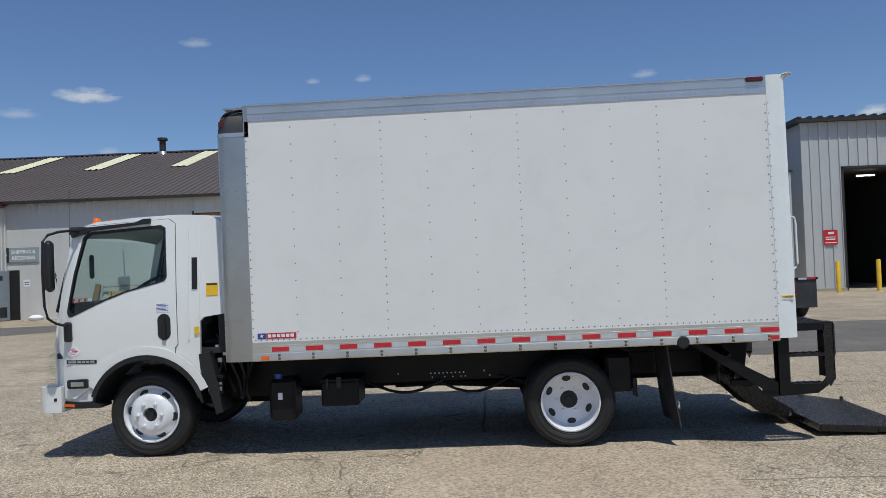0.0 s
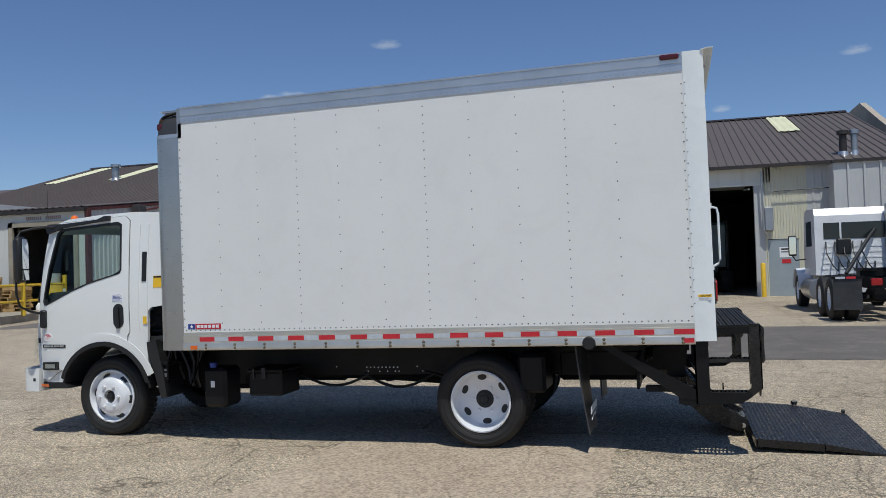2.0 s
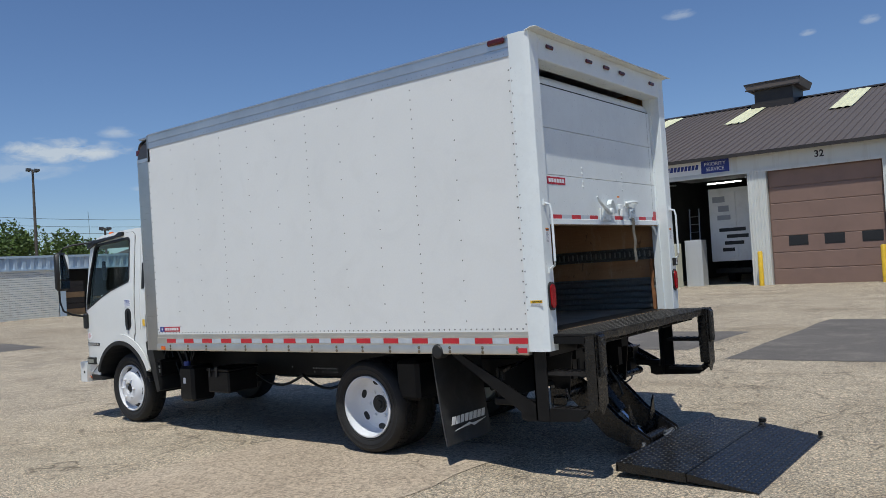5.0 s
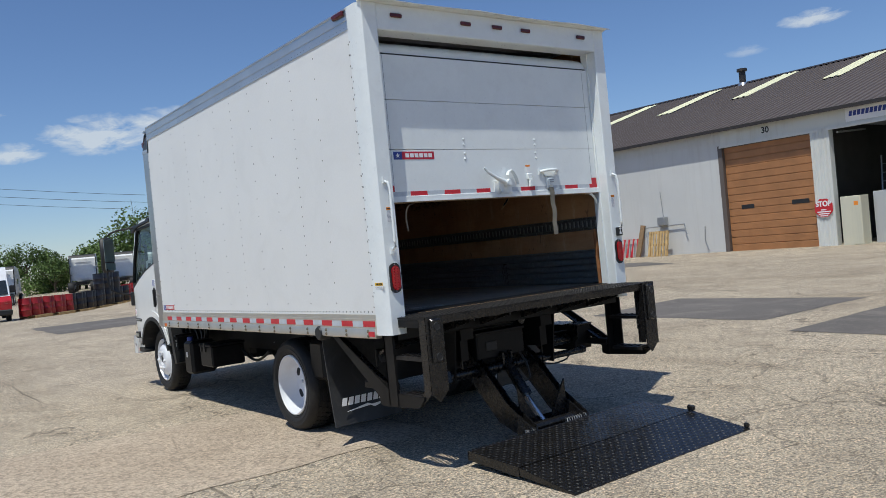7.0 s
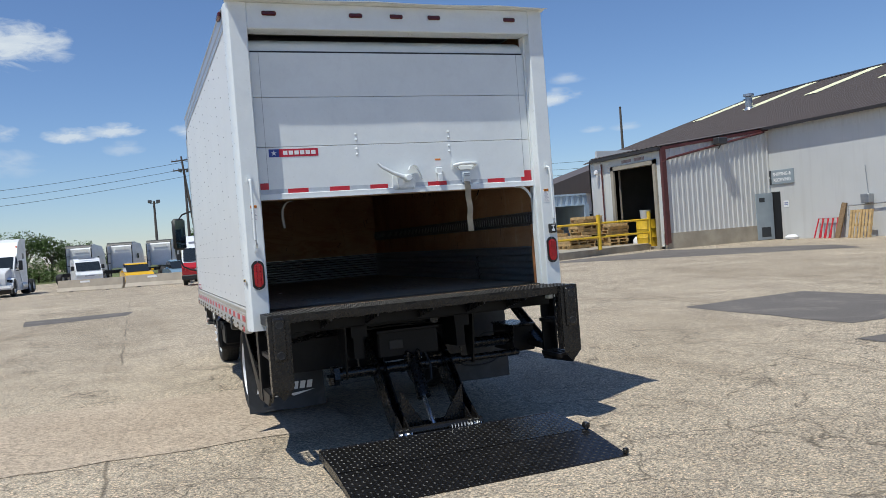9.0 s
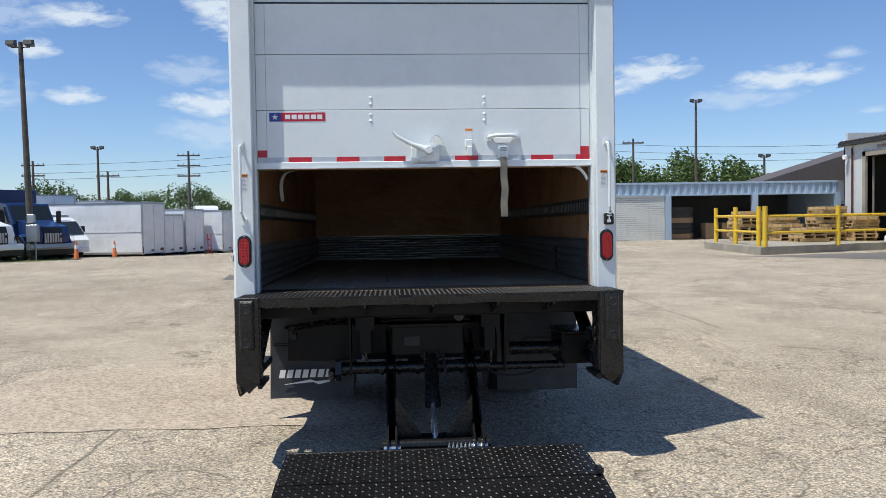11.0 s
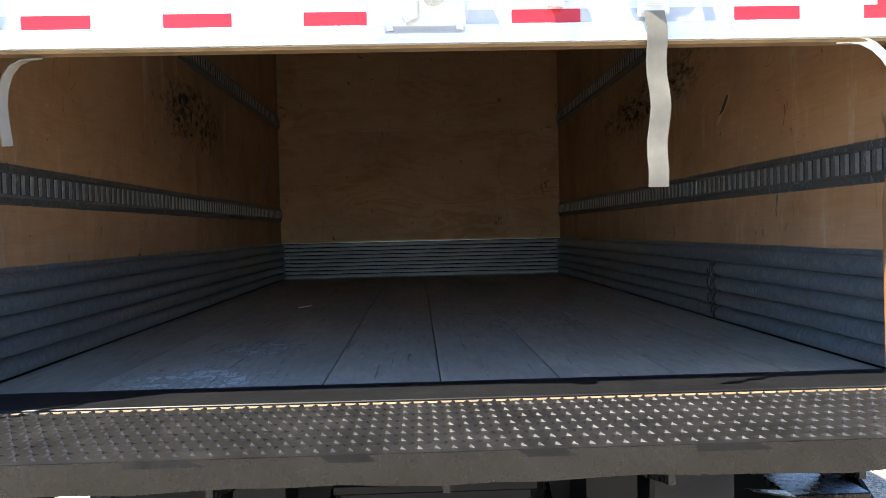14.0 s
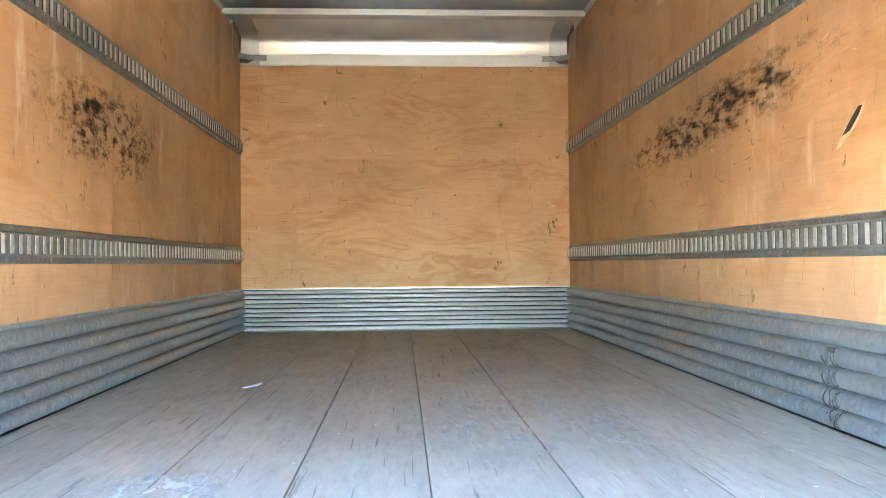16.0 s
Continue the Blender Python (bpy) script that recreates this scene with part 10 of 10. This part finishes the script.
for y in (19.3, 20.3):
    solo("crate", Shape().box(SX - 1.3, SX - 0.5, y - 0.4, y + 0.4, gzs, gzs + 1.05, 0.02), "carton", "plain brown crate in the shed", "crate", TURN)

# raised curb, yellow rails and pallets
isl = [(-22.2, 13.6), (-28.6, 14.1), (-32.0, 16.0), (-32.0, 20.6), (-25.0, 20.7), (-24.3, 18.5)]
solo("kerb_island", Shape().prism(isl, "z", -0.4, 0.28), "dock", "raised concrete kerb island with a chipped edge", "kerb", TURN, kind="structure")


def rail(x0, y0, x1, y1, posts):
    v = thing("guard_rail", "yellow-painted pipe guard rail with two bars", "rail", TURN, "yellow guard rails")
    for k in range(posts):
        f = k / (posts - 1)
        x, y = x0 + (x1 - x0) * f, y0 + (y1 - y0) * f
        part("post", Shape().tube([(x, y, 0.25), (x, y, 1.72)], 0.085, 12), "yellow", v, "", 40)
    for z in (0.78, 1.36):
        part("bar", Shape().tube([(x0, y0, z), (x1, y1, z)], 0.05, 8), "yellow", v, "", 40)


rail(-22.5, 13.9, -24.7, 20.45, 3)
rail(-23.1, 13.95, -28.2, 14.45, 3)
rr = random.Random(21)
stacks = ((-29.4, 16.3, 9), (-30.8, 16.9, 8), (-28.5, 17.6, 5), (-27.4, 18.8, 10), (-28.6, 19.6, 9), (-26.9, 19.9, 7), (-30.0, 18.2, 7), (-26.6, 17.6, 4))
stack0 = pallet(TURN @ pose(-29.4, 16.3, 0.28, 0, 0, 4), "weathered wooden pallet in a leaning stack", "stacked pallets")
for sx, sy, nn in stacks:
    for k in range(nn):
        if k == 0 and sx == -29.4:
            continue
        copy_thing(stack0, TURN @ pose(sx + rr.uniform(-0.07, 0.07), sy + rr.uniform(-0.07, 0.07), 0.28 + 0.143 * k, 0, 0, rr.uniform(-7, 7) + (90 if rr.random() < 0.3 else 0)))

# far building behind the shed
far = thing("wall_far_building", "low far building with a broad brown roof", "building", kind="structure")
part("wall", Shape().box(-50, -47, 26.6, 58, -0.2, 3.7), "siding", far)
part("roof", Shape().prism([(25.7, 3.6), (42, 8.4), (58.5, 3.6)], "x", -50.5, -46.6), "roof", far, "broad brown roof")
part("door", Shape().box(-46.99, -46.9, 31.0, 32.0, 0.0, 2.2), "sign_grey", far)
part("door_pane", Shape().box(-46.9, -46.87, 31.25, 31.75, 1.1, 2.0), "dark_glass", far)
part("roof_pipe", Shape().tube([(-46.8, 33.0, 5.6), (-46.8, 33.0, 6.3), (-46.8, 33.3, 6.4), (-46.8, 33.5, 6.2)], 0.07, 6), "logo_white", far)


# poles
def utility_pole(x, y, h, arms, lean=0.0, lamp=False, label="weathered timber utility pole with cross arms"):
    z = ground_z(x, y)
    v = thing("utility_pole", label, "pole", pose(x, y, z, lean, 0, 0))
    part("shaft", Shape().tube([(0, 0, -0.3), (0, 0, h * 0.5), (0, 0, h)], [0.17, 0.14, 0.10], 10), "wood_pole", v, "", 40)
    for k in range(arms):
        part("cross_arm", Shape().box(-0.06, 0.06, -1.1, 1.1, h - 0.5 - 1.0 * k, h - 0.37 - 1.0 * k), "wood_pole", v)
        for q in (-1.0, -0.5, 0.5, 1.0):
            part("insulator", Shape().lathe([(0.0, h - 0.37 - k), (0.05, h - 0.37 - k), (0.03, h - 0.2 - k), (0.0, h - 0.2 - k)], (0, q, 0), "z", 8), "alu_dark", v)
    if lamp:
        part("lamp_arm", Shape().tube([(0, -0.42, h - 0.25), (0, 0.42, h - 0.25)], 0.03, 6), "lamp_metal", v)
        for s_ in (-1, 1):
            part("lamp_head", Shape().prism([(-0.16, h - 0.2), (-0.1, h + 0.12), (0.2, h + 0.06), (0.26, h - 0.14)], "y", s_ * 0.4 - 0.19, s_ * 0.4 + 0.19), "lamp_metal", v, "dark flood lamp head")
    return v


utility_pole(*west(-34.0, -16.4), 10.3, 0, 1.0, True, "weathered timber pole with two flood lamps")
part_p = thing("meter_box", "grey electrical boxes strapped to the pole's foot", "box", pose(*west(-33.75, -16.2), ground_z(-34, -16)))
part("cabinet", Shape().box(-0.15, 0.15, -0.25, 0.25, 0.9, 1.7, 0.02).box(-0.1, 0.12, -0.2, 0.1, 1.8, 2.2, 0.02), "alu_dark", part_p)
part("conduit", Shape().tube([(0, 0.1, 0.0), (0, 0.1, 0.95)], 0.04, 6), "alu_dark", part_p)
utility_pole(*west(-75, -34.3), 8.4, 2)
utility_pole(*west(-75, -28.1), 9.7, 0, 0, True, "tall dark lamp pole with two heads")
utility_pole(*west(-75, -27.2), 7.3, 1)
utility_pole(*west(-75, 24.9), 9.2, 1)
utility_pole(*west(-74, 31.0), 12.9, 0, 0, True, "tall dark lamp pole with two heads")
utility_pole(*west(-75, 38.5), 7.4, 0, 0, True, "slim lamp pole with two heads")
utility_pole(*west(-75, -19.4), 9.2, 3)
utility_pole(-84.7, 4.8, 11.0, 0, 0, True, "tall dark lamp pole with two heads")
utility_pole(-84.7, 5.9, 12.5, 2, 6.0)
utility_pole(-81.3, 1.4, 7.6, 0, 0, True, "slim lamp pole with two heads")
utility_pole(-60.5, 44.0, 12.3, 0)
wires = thing("power_lines", "thin dark power lines slung between the poles", "cable")
for k, (z0, z1) in enumerate(((7.2, 10.2), (6.4, 9.5), (5.8, 8.8))):
    pts = [(-75 - 9.7 * q / 12, -34.3 + 40.2 * q / 12, z0 + (z1 * 1.1 - z0) * q / 12 - 0.9 * math.sin(math.pi * q / 12)) for q in range(13)]
    part("wire", Shape().tube(pts, 0.018, 4), "ink", wires)
    pts = [(-84.7 + 9.7 * q / 12, 5.9 + 54.3 * q / 12, z1 * 1.1 - (z1 * 1.1 - z0) * q / 12 * 0.6 - 1.2 * math.sin(math.pi * q / 12)) for q in range(13)]
    part("wire", Shape().tube(pts, 0.018, 4), "ink", wires)
sgp = thing("road_sign", "yellow diamond road sign on a post", "sign", at_ground(-88.0, -14.2, 0))
part("post", Shape().tube([(0, 0, 0), (0, 0, 2.6)], 0.04, 6), "alu_dark", sgp)
part("diamond", Shape().prism([(0, 1.9), (0.55, 2.45), (0, 3.0), (-0.55, 2.45)], "x", 0.04, 0.06).box(0.04, 0.06, -0.35, 0.35, 1.35, 1.75), "label_yellow", sgp)


# ---- trees ----
def tree(m, seed, h, spread, leaf, label):
    """A tapered trunk with limbs and a crown of many small leaf clumps."""
    rg = random.Random(seed)
    v = thing("tree", label, "tree", m, "tree line")
    wood, crown = Shape(), Shape()
    wood.tube([(0, 0, -0.3), (0.1, 0.05, h * 0.3), (0.0, 0.1, h * 0.62)], [0.28, 0.2, 0.1], 7)
    tips = []
    for k in range(9):
        a = rg.uniform(0, 2 * math.pi)
        r = spread * rg.uniform(0.45, 1.0)
        z0 = h * rg.uniform(0.22, 0.5)
        tip = (r * math.cos(a), r * math.sin(a), z0 + h * rg.uniform(0.12, 0.42))
        wood.tube([(0.05, 0.05, z0), (tip[0] * 0.5, tip[1] * 0.5, z0 + (tip[2] - z0) * 0.65), tip], [0.1, 0.06, 0.03], 5)
        tips.append(tip)
    tips.append((0.0, 0.0, h * 0.85))
    b = crown.bm
    for tx, ty, tz in tips:
        R = spread * rg.uniform(0.42, 0.62)
        for q in range(300):
            d = Vector((rg.gauss(0, 1), rg.gauss(0, 1), rg.gauss(0, 0.8)))
            d = d.normalized() * (R * rg.uniform(0.35, 1.05) ** 0.6)
            p = Vector((tx, ty, tz)) + d
            p.z = max(0.5, p.z)
            s_ = rg.uniform(0.09, 0.24)
            u = Vector((rg.gauss(0, 1), rg.gauss(0, 1), rg.gauss(0, 0.6))).normalized()
            w = u.cross(Vector((rg.gauss(0, 1), rg.gauss(0, 1), rg.gauss(0, 1)))).normalized()
            b.faces.new([b.verts.new(p + u * s_), b.verts.new(p + w * s_ * 0.7), b.verts.new(p - u * s_), b.verts.new(p - w * s_ * 0.7)])
    part("trunk", wood, "bark", v, "", 50)
    part("crown", crown, leaf, v, "uneven crown of small leaves")
    return v


kinds = [tree(pose(-140, -46, -0.4), 1, 8.0, 3.0, "leaf", "leafy green tree with an uneven crown"),
         tree(pose(-137, -40, -0.4), 2, 6.8, 3.2, "leaf_light", "light green leafy tree"),
         tree(pose(-144, -35, -0.4), 3, 9.0, 3.4, "leaf", "tall leafy green tree")]
rr = random.Random(12)
for k in range(34):
    y = -70 + 2.9 * k + rr.uniform(-0.8, 0.8)
    x = -98 + rr.uniform(-6, 5)
    if -5.5 < y < 6.5:
        continue
    big = rr.uniform(0.54, 0.68) if y < 0 else rr.uniform(0.66, 0.8)
    copy_thing(kinds[k % 3], pose(x, y, -0.5, 0, 0, rr.uniform(0, 360)) @ Matrix.Scale(big, 4))
for k in range(14):
    y = 22 + 3.6 * k
    big = rr.uniform(0.9, 1.08) if y < 45 else rr.uniform(0.55, 0.65)
    copy_thing(kinds[(k + 1) % 3], pose(-88 + rr.uniform(-4, 4), y + rr.uniform(-1, 1), -0.3, 0, 0, rr.uniform(0, 360)) @ Matrix.Scale(big, 4))
for k in range(10):
    copy_thing(kinds[k % 3], pose(-82 + rr.uniform(-6, 6), -62 + 3.4 * k, -0.6, 0, 0, rr.uniform(0, 360)) @ Matrix.Scale(rr.uniform(0.58, 0.74), 4))

for k in range(44):
    y = -66 + 2.75 * k
    if -6.5 < y < 6.5:
        continue
    low = 0.9 if 20 < y < 45 else (0.50 if y < 0 else 0.62)
    copy_thing(kinds[(k * 2) % 3], pose(-93 + rr.uniform(-3, 3), y + rr.uniform(-1, 1), -1.6, 0, 0, rr.uniform(0, 360)) @ Matrix.Scale(low * rr.uniform(0.85, 1.1), 4))

# ---- clouds, very far off ----
def make_cloud(name, thick):
    n = Nodes(name)
    t = n.node("ShaderNodeTexCoord").outputs["Generated"]
    sep = n.node("ShaderNodeSeparateXYZ", Vector=t)
    p = n.coords(world=False, scale=(0.0038, 0.0038, 0.011))
    nz = n.noise(p, 2.2, 7.0, 0.62, 0.4)
    v = n.node("ShaderNodeVectorMath", i0=t, i1=(0.5, 0.5, 0.42))
    v.operation = "SUBTRACT"
    flat = n.node("ShaderNodeVectorMath", i0=v.outputs[0], i1=(1.0, 0.0, 1.0))
    flat.operation = "MULTIPLY"
    ln = n.node("ShaderNodeVectorMath", i0=flat.outputs[0])
    ln.operation = "LENGTH"
    fall = n.math("SUBTRACT", 1.0, n.math("MULTIPLY", ln.outputs["Value"], 2.1), True)
    nz = n.math("ADD", n.math("MULTIPLY", n.math("SUBTRACT", nz, 0.5), 1.9), 0.5)
    a = n.ramp(n.math("MULTIPLY", nz, n.math("POWER", fall, 0.55)), [(0.20, (0, 0, 0)), (0.50, (thick, thick, thick))])
    em = n.node("ShaderNodeEmission")
    em.inputs["Color"].default_value = (0.86, 0.90, 0.96, 1)
    em.inputs["Strength"].default_value = 0.85
    tr = n.node("ShaderNodeBsdfTransparent")
    mx = n.node("ShaderNodeMixShader")
    n.plug(mx.inputs[0], a)
    n.plug(mx.inputs[1], tr.outputs[0])
    n.plug(mx.inputs[2], em.outputs[0])
    n.plug(n.out.inputs["Surface"], mx.outputs[0])
    return n.mat


MAT["cloud"] = make_cloud("small summer cloud", 0.78)
MAT["wisp"] = make_cloud("thin summer haze cloud", 0.34)


def cloud(az, el, w, h, stuff="cloud"):
    """A cloud 2.4 km off; azimuth in degrees from +y towards +x."""
    R = 2400.0
    a, e = radians(az), radians(el)
    c = Vector((R * math.sin(a) * math.cos(e), R * math.cos(a) * math.cos(e), R * math.sin(e)))
    s_ = Shape()
    s_.sheet([[(-w / 2 + w * i / 4, 3.0 * math.sin(i), -h / 2 + h * j / 3) for i in range(5)] for j in range(4)])
    ob = solo("backdrop_cloud", s_, stuff, "small white fair-weather cloud far off", "cloud", pose(*c, 0, 0, -az), kind="structure")
    ob.visible_shadow = False


for az, el, w, h in ((-26.9, 12.3, 230, 60), (25.6, 9.2, 110, 42),
                     (-75.3, 9.5, 420, 150), (-80.6, 8.3, 210, 75), (-83.1, 10.7, 240, 46), (-84.3, 8.4, 300, 85), (-98.3, 13.9, 560, 200), (-95.8, 14.3, 300, 130), (-101.5, 14.9, 260, 110), (-93.4, 8.2, 190, 60), (-101.2, 8.4, 480, 110),
                     (-90.6, 8.5, 210, 58), (-60.6, 8.9, 120, 55), (-71.0, 10.2, 310, 110), (-62.6, 9.1, 420, 90), (-110.1, 13.6, 300, 90), (-112.8, 11.3, 170, 75), (-110.6, 8.5, 210, 70)):
    cloud(az, el, w, h)
for az, el, w, h in ((-31.1, 10.9, 150, 40), (-8.5, 13.8, 70, 36), (-12.1, 13.6, 60, 26), (3.2, 10.3, 75, 30), (-20.0, 16.0, 130, 40), (-25.8, 8.7, 80, 30), (11.5, 13.1, 110, 36), (-55.5, 6.5, 130, 34), (-57.8, 6.5, 110, 28), (-59.3, 10.1, 150, 36),
                     (-90.2, 7.3, 150, 60), (-59.5, 10.3, 110, 36), (-101.0, 6.6, 620, 150), (-116.1, 8.6, 380, 180), (-114.5, 13.5, 420, 160), (-65.5, 8.0, 420, 100), (-103.0, 10.5, 360, 120)):
    cloud(az, el, w, h, "wisp")
